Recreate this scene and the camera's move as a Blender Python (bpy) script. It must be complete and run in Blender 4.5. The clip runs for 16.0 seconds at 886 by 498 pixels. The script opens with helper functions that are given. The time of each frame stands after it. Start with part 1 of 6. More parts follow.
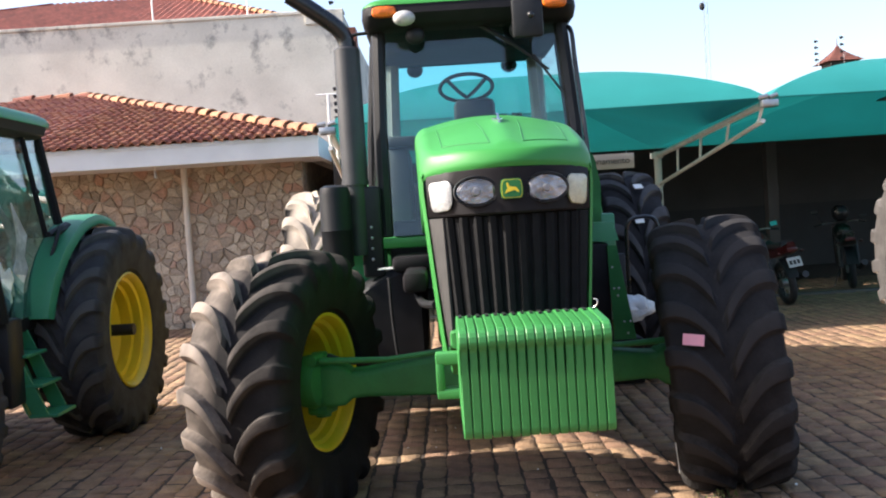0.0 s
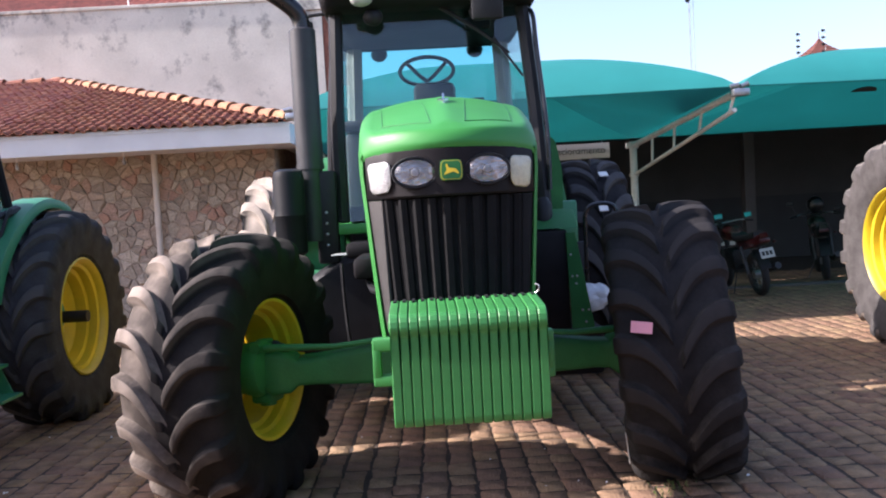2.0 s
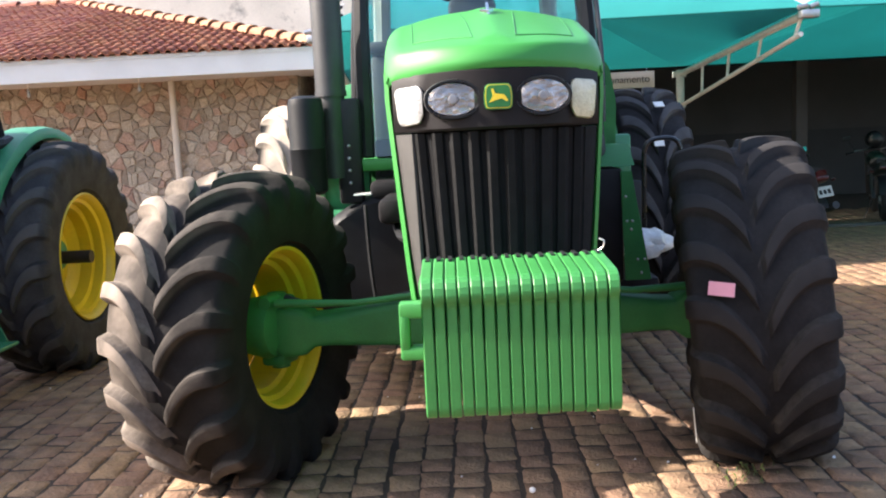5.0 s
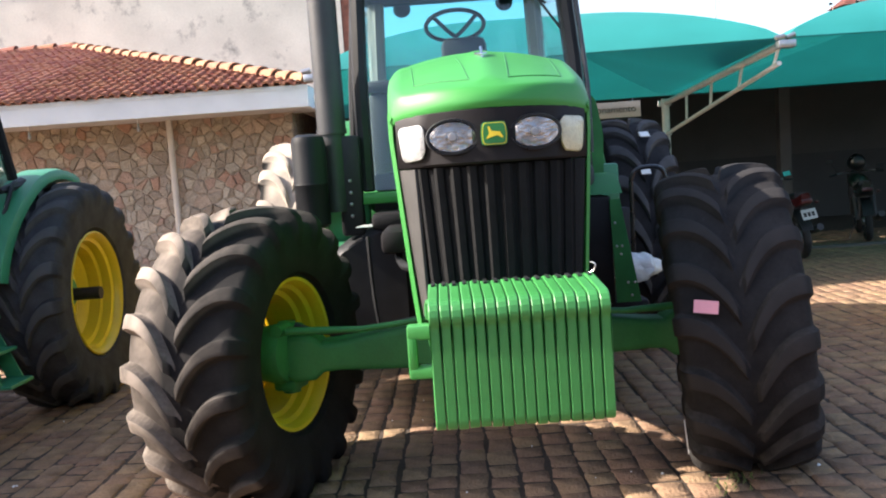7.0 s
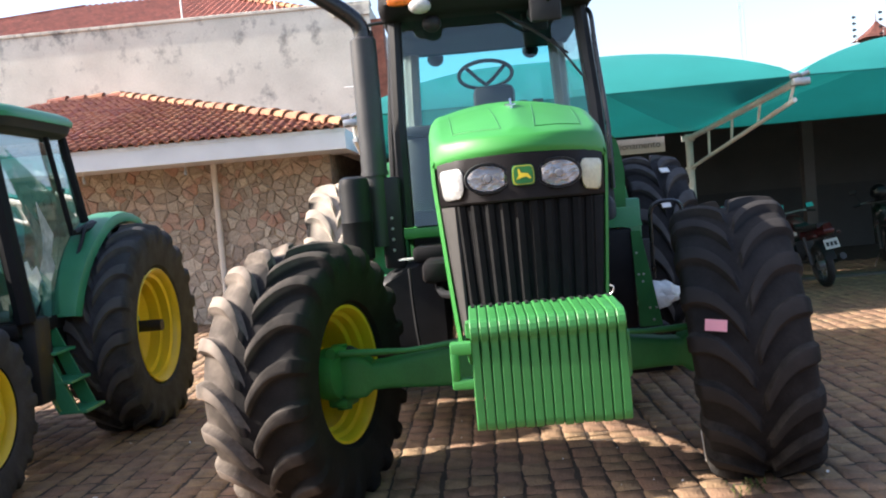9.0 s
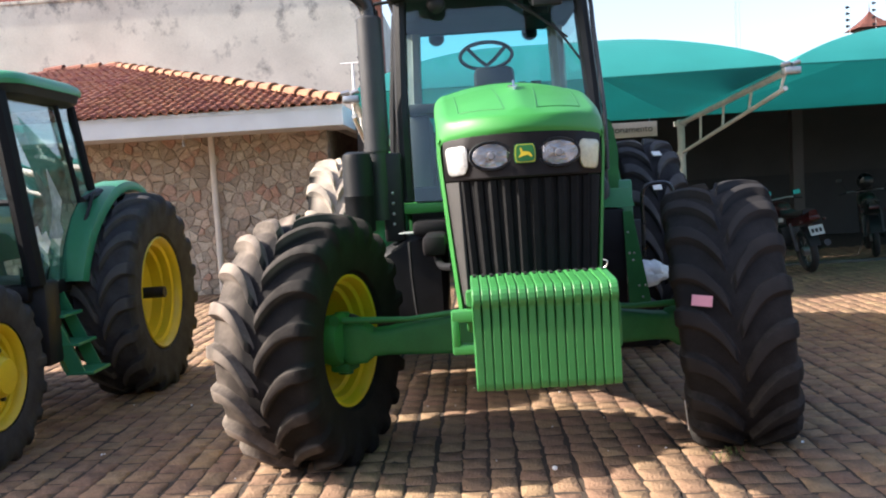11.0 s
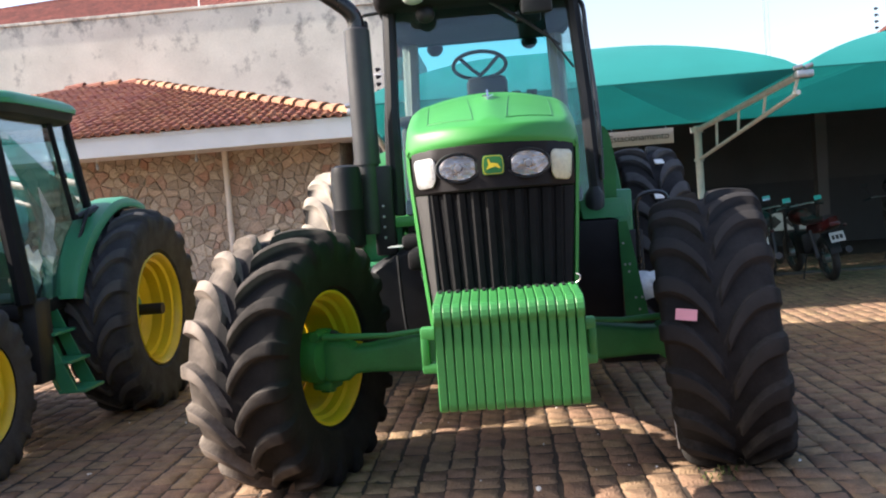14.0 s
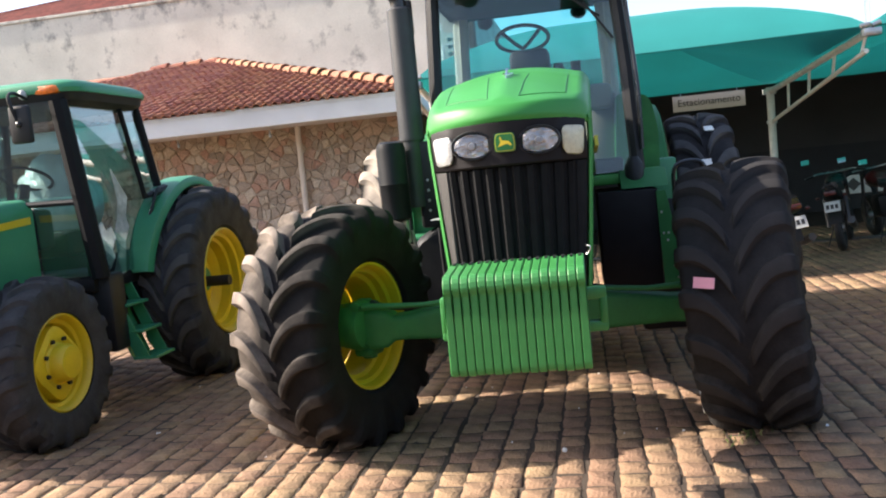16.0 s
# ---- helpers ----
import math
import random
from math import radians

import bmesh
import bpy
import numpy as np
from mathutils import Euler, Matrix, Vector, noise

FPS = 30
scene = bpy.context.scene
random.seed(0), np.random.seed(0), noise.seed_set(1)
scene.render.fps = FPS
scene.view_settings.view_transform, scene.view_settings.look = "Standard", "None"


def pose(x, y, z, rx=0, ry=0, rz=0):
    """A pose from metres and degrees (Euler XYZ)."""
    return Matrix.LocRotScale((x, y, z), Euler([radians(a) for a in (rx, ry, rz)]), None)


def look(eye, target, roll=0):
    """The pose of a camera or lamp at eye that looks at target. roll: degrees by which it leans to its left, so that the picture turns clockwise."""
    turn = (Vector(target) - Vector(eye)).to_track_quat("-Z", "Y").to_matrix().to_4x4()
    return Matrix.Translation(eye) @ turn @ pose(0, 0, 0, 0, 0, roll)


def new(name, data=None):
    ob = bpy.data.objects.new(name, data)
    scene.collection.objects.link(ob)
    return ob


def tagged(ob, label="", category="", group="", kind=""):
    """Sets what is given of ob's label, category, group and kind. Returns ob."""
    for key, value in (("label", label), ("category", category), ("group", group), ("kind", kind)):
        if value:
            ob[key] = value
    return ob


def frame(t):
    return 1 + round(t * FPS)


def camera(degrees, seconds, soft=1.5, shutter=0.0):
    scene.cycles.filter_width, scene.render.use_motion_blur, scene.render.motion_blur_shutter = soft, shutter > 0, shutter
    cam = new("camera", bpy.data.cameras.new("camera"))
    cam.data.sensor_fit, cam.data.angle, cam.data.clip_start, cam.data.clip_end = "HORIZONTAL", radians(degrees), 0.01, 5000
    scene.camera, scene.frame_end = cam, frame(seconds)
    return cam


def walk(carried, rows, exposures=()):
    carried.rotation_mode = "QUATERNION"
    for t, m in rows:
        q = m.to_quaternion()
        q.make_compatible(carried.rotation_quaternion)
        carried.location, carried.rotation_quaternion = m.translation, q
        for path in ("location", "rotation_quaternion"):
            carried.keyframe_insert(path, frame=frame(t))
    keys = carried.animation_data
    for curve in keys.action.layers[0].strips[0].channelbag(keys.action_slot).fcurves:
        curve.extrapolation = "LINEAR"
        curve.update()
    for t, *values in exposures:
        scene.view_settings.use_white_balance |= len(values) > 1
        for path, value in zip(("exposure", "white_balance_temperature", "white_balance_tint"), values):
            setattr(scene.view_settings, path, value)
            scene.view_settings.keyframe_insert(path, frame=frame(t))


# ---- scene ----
cam = camera(54.5, 16.0, soft=2.0)
PATH = [
    (0, (-0.01, -0.014, 1.491), (-0.011, 1.984, 1.409), -3.6),
    (0.5, (-0.011, -0.029, 1.485), (0.02, 1.971, 1.444), -4.0),
    (1, (0.031, -0.019, 1.48), (0.116, 1.979, 1.463), -4.3),
    (1.5, (0.146, -0.002, 1.467), (0.154, 1.998, 1.44), -3.5),
    (2, (0.182, 0.088, 1.443), (0.211, 2.085, 1.339), -3.2),
    (2.5, (0.109, 0.241, 1.438), (0.154, 2.233, 1.272), -3.8),
    (3, (0.071, 0.323, 1.416), (0.058, 2.309, 1.184), -3.5),
    (3.5, (0.144, 0.447, 1.415), (0.063, 2.427, 1.144), -2.8),
    (4, (0.181, 0.58, 1.411), (0.104, 2.561, 1.142), -3.0),
    (4.5, (0.126, 0.745, 1.415), (0.096, 2.724, 1.128), -4.2),
    (5, (0.144, 0.716, 1.458), (0.1, 2.699, 1.199), -2.8),
    (5.2, (0.163, 0.694, 1.474), (0.105, 2.681, 1.253), -2.3),
    (7.5, (0.104, 0.398, 1.469), (0.087, 2.391, 1.303), -4.3),
    (8, (0.173, 0.281, 1.466), (0.106, 2.276, 1.34), -2.8),
    (8.5, (0.152, 0.165, 1.478), (0.064, 2.16, 1.36), -3.6),
    (9, (0.087, 0.034, 1.479), (0.0, 2.03, 1.38), -5.0),
    (11.5, (0.023, -0.177, 1.462), (-0.035, 1.816, 1.308), -3.3),
    (12, (0.01, -0.194, 1.464), (-0.028, 1.801, 1.326), -3.5),
    (12.5, (-0.002, -0.214, 1.462), (-0.001, 1.782, 1.346), -3.9),
    (13, (0.024, -0.208, 1.463), (0.037, 1.789, 1.35), -4.2),
    (13.5, (0.161, -0.158, 1.463), (0.079, 1.838, 1.358), -3.6),
    (14, (0.293, -0.049, 1.46), (0.156, 1.943, 1.34), -4.4),
    (14.5, (0.379, 0.111, 1.455), (0.251, 2.102, 1.317), -4.6),
    (15, (0.517, 0.066, 1.434), (0.27, 2.043, 1.261), -3.6),
    (15.5, (0.612, -0.033, 1.463), (0.277, 1.928, 1.259), -4.5),
    (16, (0.616, -0.215, 1.477), (0.271, 1.747, 1.299), -5.7),
]
walk(cam, [(t, look(eye, target, roll)) for t, eye, target, roll in PATH],
     [(t, ev, k, tint) for t, ev, k, tint in ((0, 1.43, 6550, 15), (0.9, 1.18, 6200, 19), (1.5, 1.04, 6010, 25), (2, 1.30, 6150, 25), (2.5, 1.57, 6480, 19), (3.2, 1.66, 6640, 15), (5, 1.90, 6650, 15), (7.5, 1.64, 6650, 15), (9, 1.55, 6600, 15), (12.5, 1.46, 6600, 15), (14.5, 1.50, 6650, 15), (16, 1.48, 6700, 14))])

# ---- light ----
world = bpy.data.worlds.new("world")
scene.world = world
world.use_nodes = True
wn = world.node_tree.nodes
sky = wn.new("ShaderNodeTexSky")
sky.sky_type, sky.sun_disc = "NISHITA", False
SUN_DIR = Vector((1.38, 0.075, -1.0)).normalized()
sky.sun_elevation = math.asin(-SUN_DIR.z)
sky.sun_rotation = math.atan2(-SUN_DIR.x, -SUN_DIR.y)
sky.air_density, sky.dust_density = 1.0, 2.5
wn["Background"].inputs["Strength"].default_value = 0.139
world.node_tree.links.new(sky.outputs[0], wn["Background"].inputs["Color"])
sun_data = bpy.data.lights.new("sun", "SUN")
sun_data.energy, sun_data.angle, sun_data.color = 4.85, radians(0.6), (1.0, 0.925, 0.81)
sun = new("sun", sun_data)
sun.matrix_world = look((-14, 2, 10), Vector((-14, 2, 10)) + SUN_DIR)


# ---- materials ----
def mat(name, col, rough=0.6, metal=0.0, var=0.15, scale=6.0, bump=0.08, fine=80.0, spec=0.5, coat=0.0,
        tint=None, tint_at=0.55, tint_scale=3.0, rnd=0.0, island=0.0, trans=0.0, streak=1.0, soil=None, palette=None):
    m = bpy.data.materials.new(name)
    m.use_nodes = True
    nt, ns = m.node_tree, m.node_tree.nodes
    b = ns["Principled BSDF"]
    lk = nt.links.new
    tc = ns.new("ShaderNodeTexCoord")
    n1 = ns.new("ShaderNodeTexNoise")
    n1.inputs["Scale"].default_value, n1.inputs["Detail"].default_value = scale, 6
    n2 = ns.new("ShaderNodeTexNoise")
    n2.inputs["Scale"].default_value, n2.inputs["Detail"].default_value = fine, 4
    lk(tc.outputs["Object"], n1.inputs["Vector"])
    lk(tc.outputs["Object"], n2.inputs["Vector"])
    ramp = ns.new("ShaderNodeValToRGB")
    lo, hi = [max(c * (1 - var), 0) for c in col], [min(c * (1 + var), 1) for c in col]
    ramp.color_ramp.elements[0].position, ramp.color_ramp.elements[1].position = 0.3, 0.7
    ramp.color_ramp.elements[0].color, ramp.color_ramp.elements[1].color = (*lo, 1), (*hi, 1)
    lk(n1.outputs[0], ramp.inputs[0])
    out = ramp.outputs[0]
    mul = ns.new("ShaderNodeMixRGB")
    mul.blend_type = "MULTIPLY"
    mul.inputs[0].default_value = min(var * 1.5, 0.6)
    lk(out, mul.inputs[1])
    lk(n2.outputs[0], mul.inputs[2])
    out = mul.outputs[0]
    if tint:
        n3 = ns.new("ShaderNodeTexNoise")
        n3.inputs["Scale"].default_value, n3.inputs["Detail"].default_value = tint_scale, 8
        n3.inputs["Roughness"].default_value = 0.7
        sv = ns.new("ShaderNodeVectorMath")
        sv.operation = "MULTIPLY"
        sv.inputs[1].default_value = (1, 1, streak)
        lk(tc.outputs["Object"], sv.inputs[0])
        lk(sv.outputs[0], n3.inputs["Vector"])
        r3 = ns.new("ShaderNodeMapRange")
        r3.inputs[1].default_value, r3.inputs[2].default_value = tint_at, tint_at + 0.16
        src3 = n3.outputs[0]
        if soil:
            # mould that gathers under a coping between two heights
            sp, zr, ad = ns.new("ShaderNodeSeparateXYZ"), ns.new("ShaderNodeMapRange"), ns.new("ShaderNodeMath")
            lk(tc.outputs["Object"], sp.inputs[0])
            lk(sp.outputs["Z"], zr.inputs[0])
            zr.inputs[1].default_value, zr.inputs[2].default_value, zr.inputs[4].default_value = soil
            ad.operation = "ADD"
            lk(src3, ad.inputs[0])
            lk(zr.outputs[0], ad.inputs[1])
            src3 = ad.outputs[0]
        lk(src3, r3.inputs[0])
        mx = ns.new("ShaderNodeMixRGB")
        lk(r3.outputs[0], mx.inputs[0])
        lk(out, mx.inputs[1])
        mx.inputs[2].default_value = (*tint, 1)
        out = mx.outputs[0]
    if rnd or island:
        src = ns.new("ShaderNodeObjectInfo").outputs["Random"] if rnd else ns.new("ShaderNodeNewGeometry").outputs["Random Per Island"]
        k = rnd or island
        mr = ns.new("ShaderNodeMapRange")
        mr.inputs[3].default_value, mr.inputs[4].default_value = 1 - k, 1 + k
        lk(src, mr.inputs[0])
        hs = ns.new("ShaderNodeHueSaturation")
        lk(mr.outputs[0], hs.inputs["Value"])
        mr2 = ns.new("ShaderNodeMapRange")
        mr2.inputs[3].default_value, mr2.inputs[4].default_value = 0.485, 0.508
        lk(src, mr2.inputs[0])
        lk(mr2.outputs[0], hs.inputs["Hue"])
        lk(out, hs.inputs["Color"])
        out = hs.outputs[0]
        if palette:
            pr, pm = ns.new("ShaderNodeValToRGB"), ns.new("ShaderNodeMixRGB")
            pr.color_ramp.interpolation = "CONSTANT"
            for i, c in enumerate(palette):
                e = pr.color_ramp.elements[i] if i < 2 else pr.color_ramp.elements.new(i / len(palette))
                e.position, e.color = i / len(palette), (*c, 1)
            wn_ = ns.new("ShaderNodeTexWhiteNoise")
            wn_.noise_dimensions = "1D"
            lk(src, wn_.inputs["W"])
            lk(wn_.outputs["Value"], pr.inputs[0])
            pm.inputs[0].default_value = 0.75
            lk(out, pm.inputs[1])
            lk(pr.outputs[0], pm.inputs[2])
            out = pm.outputs[0]
            m2 = ns.new("ShaderNodeMixRGB")
            m2.blend_type = "MULTIPLY"
            m2.inputs[0].default_value = 0.6
            lk(out, m2.inputs[1])
            lk(n2.outputs[0], m2.inputs[2])
            out = m2.outputs[0]
    lk(out, b.inputs["Base Color"])
    rr = ns.new("ShaderNodeMapRange")
    rr.inputs[3].default_value, rr.inputs[4].default_value = max(rough - 0.08, 0.02), min(rough + 0.08, 1)
    lk(n1.outputs[0], rr.inputs[0])
    lk(rr.outputs[0], b.inputs["Roughness"])
    b.inputs["Metallic"].default_value = metal
    b.inputs["Specular IOR Level"].default_value = spec
    b.inputs["Coat Weight"].default_value = coat
    b.inputs["Coat Roughness"].default_value = 0.08
    if bump:
        bp = ns.new("ShaderNodeBump")
        bp.inputs["Strength"].default_value, bp.inputs["Distance"].default_value = bump, 0.02
        lk(n2.outputs[0], bp.inputs["Height"])
        lk(bp.outputs[0], b.inputs["Normal"])
    if trans:
        tr = ns.new("ShaderNodeBsdfTranslucent")
        lk(out, tr.inputs["Color"])
        ms = ns.new("ShaderNodeMixShader")
        ms.inputs[0].default_value = trans
        lk(b.outputs[0], ms.inputs[1])
        lk(tr.outputs[0], ms.inputs[2])
        lk(ms.outputs[0], ns["Material Output"].inputs[0])
    return m


def glass(name, tint=(0.9, 0.96, 0.95), base=0.04, rough=0.02):
    """Thin window glass: clear, with gloss that grows at grazing angles."""
    m = bpy.data.materials.new(name)
    m.use_nodes = True
    nt, ns = m.node_tree, m.node_tree.nodes
    ns.remove(ns["Principled BSDF"])
    t, g, f, ms, pw, mr = (ns.new("ShaderNode" + k) for k in ("BsdfTransparent", "BsdfGlossy", "LayerWeight", "MixShader", "Math", "MapRange"))
    t.inputs[0].default_value = (*tint, 1)
    g.inputs["Roughness"].default_value = rough
    f.inputs[0].default_value = 0.5
    pw.operation = "POWER"
    pw.inputs[1].default_value = 4.0
    mr.inputs[3].default_value, mr.inputs[4].default_value = base, 0.75
    nt.links.new(f.outputs["Facing"], pw.inputs[0])
    nt.links.new(pw.outputs[0], mr.inputs[0])
    nt.links.new(mr.outputs[0], ms.inputs[0])
    nt.links.new(t.outputs[0], ms.inputs[1])
    nt.links.new(g.outputs[0], ms.inputs[2])
    nt.links.new(ms.outputs[0], ns["Material Output"].inputs[0])
    return m


GREEN = mat("green_paint", (0.032, 0.222, 0.044), 0.45, var=0.06, scale=2.5, bump=0.012, fine=200, coat=0.05, spec=0.3)
GREEN_WEIGHT = mat("weight_green_paint", (0.026, 0.198, 0.043), 0.5, var=0.14, scale=5, bump=0.05, fine=120, coat=0.05)
GREEN_CAST = mat("green_cast_paint", (0.022, 0.150, 0.045), 0.5, var=0.14, scale=6, bump=0.12, fine=90, spec=0.25)
GREEN_OLD = mat("dark_green_paint", (0.034, 0.225, 0.108), 0.40, var=0.12, scale=3, bump=0.02, spec=0.45)
YELLOW = mat("yellow_paint", (0.62, 0.46, 0.015), 0.42, var=0.10, scale=5, bump=0.03, tint=(0.42, 0.30, 0.03), tint_at=0.62, tint_scale=5)
def rubber(name, R, dust, worn=0.5, outer=None, base=(0.012, 0.012, 0.0125)):
    """Black rubber whose tread, the outer few centimetres of the radius R, has gathered dust."""
    m = mat(name, base, 0.8, var=0.25, scale=9, bump=0.10, fine=70, spec=0.06)
    nt, ns = m.node_tree, m.node_tree.nodes
    lk = nt.links.new
    b = ns["Principled BSDF"]
    src = b.inputs["Base Color"].links[0].from_socket
    tc = ns.new("ShaderNodeTexCoord")
    sc = ns.new("ShaderNodeVectorMath")
    sc.operation = "MULTIPLY"
    sc.inputs[1].default_value = (0, 1, 1)
    ln = ns.new("ShaderNodeVectorMath")
    ln.operation = "LENGTH"
    lk(tc.outputs["Object"], sc.inputs[0])
    lk(sc.outputs[0], ln.inputs[0])
    mr = ns.new("ShaderNodeMapRange")
    mr.inputs[1].default_value, mr.inputs[2].default_value = R - 0.036, R - 0.020
    lk(ln.outputs["Value"], mr.inputs[0])
    nz = ns.new("ShaderNodeTexNoise")
    nz.inputs["Scale"].default_value, nz.inputs["Detail"].default_value = 7.0, 7
    lk(tc.outputs["Object"], nz.inputs["Vector"])
    nr = ns.new("ShaderNodeMapRange")
    nr.inputs[1].default_value, nr.inputs[2].default_value = 0.35, 0.65
    nr.inputs[3].default_value, nr.inputs[4].default_value = 1 - worn, 1
    lk(nz.outputs[0], nr.inputs[0])
    mu = ns.new("ShaderNodeMath")
    mu.operation = "MULTIPLY"
    lk(mr.outputs[0], mu.inputs[0])
    lk(nr.outputs[0], mu.inputs[1])
    mx = ns.new("ShaderNodeMixRGB")
    lk(mu.outputs[0], mx.inputs[0])
    lk(src, mx.inputs[1])
    mx.inputs[2].default_value = (*dust, 1)
    out = mx.outputs[0]
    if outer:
        # pale dust on the outer shoulder, sunlight painted into its colour, from x0 to x1 across the tread
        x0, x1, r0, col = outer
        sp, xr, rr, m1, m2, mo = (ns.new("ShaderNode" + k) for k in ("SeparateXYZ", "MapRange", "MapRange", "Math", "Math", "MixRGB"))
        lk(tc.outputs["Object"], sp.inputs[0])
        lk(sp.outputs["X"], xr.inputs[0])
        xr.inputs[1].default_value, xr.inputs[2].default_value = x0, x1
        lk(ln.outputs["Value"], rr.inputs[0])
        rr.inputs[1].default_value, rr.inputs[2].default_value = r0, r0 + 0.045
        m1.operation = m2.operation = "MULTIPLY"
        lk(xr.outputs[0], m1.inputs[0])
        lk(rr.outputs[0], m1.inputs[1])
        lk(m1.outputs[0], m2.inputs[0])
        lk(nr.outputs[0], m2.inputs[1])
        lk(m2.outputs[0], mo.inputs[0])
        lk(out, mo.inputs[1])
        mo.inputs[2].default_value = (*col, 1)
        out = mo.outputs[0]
    lk(out, b.inputs["Base Color"])
    return m


RUBBER = rubber("tyre_rubber", 0.712, (0.034, 0.0325, 0.0325), base=(0.027, 0.0265, 0.0275))
# outer half: dust made paler to paint in the sun on that side
RUBBER_LEFT = rubber("sunlit_dusty_shoulder_rubber", 0.695, (0.074, 0.066, 0.059), 0.7, (-0.06, -0.17, 0.605, (0.27, 0.228, 0.192)), base=(0.020, 0.0195, 0.0195))
LUG_DUST = mat("lug_flank_dust", (0.044, 0.041, 0.039), 0.9, var=0.35, scale=12, bump=0.2, fine=60, spec=0.1)
# flank dust of the left front tyre, brightened as if sunlit
LUG_DUST_SUNLIT = mat("sunlit_lug_flank_dust", (0.165, 0.140, 0.118), 0.9, var=0.35, scale=12, bump=0.2, fine=60, spec=0.1)
LUG_DUST_PALE = mat("pale_lug_flank_dust", (0.25, 0.21, 0.172), 0.9, var=0.35, scale=12, bump=0.2, fine=60, spec=0.15)
RUBBER_REAR = rubber("rear_tyre_rubber", 0.89, (0.085, 0.083, 0.085), base=(0.035, 0.034, 0.036))
RUBBER_SMALL = rubber("small_tyre_rubber", 0.80, (0.074, 0.072, 0.072), base=(0.056, 0.056, 0.059))
RUBBER_BIKE = mat("bike_tyre_rubber", (0.02, 0.02, 0.021), 0.7, var=0.2, scale=9, bump=0.1)
RUBBER_DUSTY = rubber("dusty_tyre_rubber", 0.86, (0.36, 0.315, 0.265), 0.35)
RUBBER_GREY = rubber("grey_tyre_rubber", 0.90, (0.17, 0.155, 0.14), 0.35, base=(0.085, 0.08, 0.077))
BLACK = mat("black_plastic", (0.018, 0.019, 0.021), 0.5, var=0.2, scale=9, bump=0.04, fine=150, spec=0.25)
CAB_BLACK = mat("cab_frame_paint", (0.0085, 0.009, 0.0105), 0.55, var=0.2, scale=9, bump=0.03, fine=150, spec=0.12)
BLACK_GLOSS = mat("gloss_black_paint", (0.012, 0.013, 0.015), 0.28, var=0.2, scale=6, bump=0.02)
LAMP_BLACK = mat("lamp_panel_plastic", (0.013, 0.012, 0.0135), 0.55, var=0.2, scale=9, bump=0.03, spec=0.15)
GRILLE = mat("grille_mesh", (0.0105, 0.011, 0.012), 0.75, var=0.3, scale=20, bump=0.35, fine=260, spec=0.12)
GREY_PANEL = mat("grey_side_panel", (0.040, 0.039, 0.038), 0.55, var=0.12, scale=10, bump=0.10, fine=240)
STACK = mat("stack_steel", (0.034, 0.036, 0.040), 0.5, metal=0.1, var=0.2, scale=6, bump=0.05)
STEEL = mat("bare_steel", (0.45, 0.45, 0.46), 0.35, metal=0.9, var=0.15, scale=20, bump=0.05)
DARK_IRON = mat("dark_iron", (0.028, 0.029, 0.031), 0.55, metal=0.2, var=0.3, scale=8, bump=0.12)
LINER = mat("cab_liner", (0.86, 0.86, 0.85), 0.8, var=0.08, scale=8, bump=0.1, fine=200)
LINER_DIM = mat("cab_pillar_trim", (0.31, 0.29, 0.265), 0.8, var=0.1, scale=8, bump=0.1, fine=200)
BEIGE = mat("beige_trim", (0.15, 0.135, 0.11), 0.7, var=0.08, scale=6, bump=0.06)
AMBER = mat("amber_lens", (0.80, 0.17, 0.006), 0.35, var=0.25, scale=40, bump=0.25, fine=120, coat=0.1)
LENS = glass("lamp_lens", (0.92, 0.94, 0.96), 0.06, 0.03)
REFLECT = mat("lamp_reflector", (0.50, 0.49, 0.475), 0.15, metal=0.9, var=0.55, scale=26, bump=0.6, fine=60)
WHITE_LAMP = mat("frosted_lamp", (0.40, 0.41, 0.41), 0.3, var=0.22, scale=30, bump=0.25, fine=120, coat=0.4)
CAN = mat("filter_can_paint", (0.012, 0.013, 0.015), 0.5, var=0.2, scale=6, bump=0.03, spec=0.2)
GREY_LAMP = mat("grey_work_lamp", (0.45, 0.45, 0.44), 0.3, var=0.15, scale=30, bump=0.25, fine=120, coat=0.3)
CREAM_LAMP = mat("cream_lamp", (0.56, 0.55, 0.40), 0.3, var=0.12, scale=30, bump=0.25, fine=120, coat=0.4)
MIRROR = mat("mirror_glass", (0.82, 0.84, 0.85), 0.04, metal=1.0, var=0.02, bump=0)
PANE_TINT = glass("tinted_cab_glass", (0.66, 0.83, 0.83), 0.22)
PANE = glass("cab_glass", (0.90, 0.955, 0.955))
SCREEN = glass("windshield_glass", (0.80, 0.925, 0.93), 0.05)
REAR_PANE = glass("rear_window_glass", (0.56, 0.91, 0.93), 0.04)
FILM = mat("plastic_film", (0.88, 0.91, 0.91), 0.25, var=0.12, scale=16, bump=0.5, fine=40, trans=0.3)
FILM_CLEAR = mat("thin_clear_film", (0.88, 0.95, 0.90), 0.25, var=0.35, scale=9, bump=0.6, fine=30, trans=0.45)
PINK = mat("pink_paper", (0.80, 0.36, 0.42), 0.8, var=0.05, bump=0.02)
PAPER = mat("white_paper", (0.80, 0.80, 0.78), 0.8, var=0.06, scale=20, bump=0.05)
BADGE_GREEN = mat("badge_green", (0.022, 0.17, 0.045), 0.35, var=0.08, bump=0.02)
BADGE_YELLOW = mat("badge_yellow", (0.72, 0.55, 0.04), 0.35, var=0.08, bump=0.02)
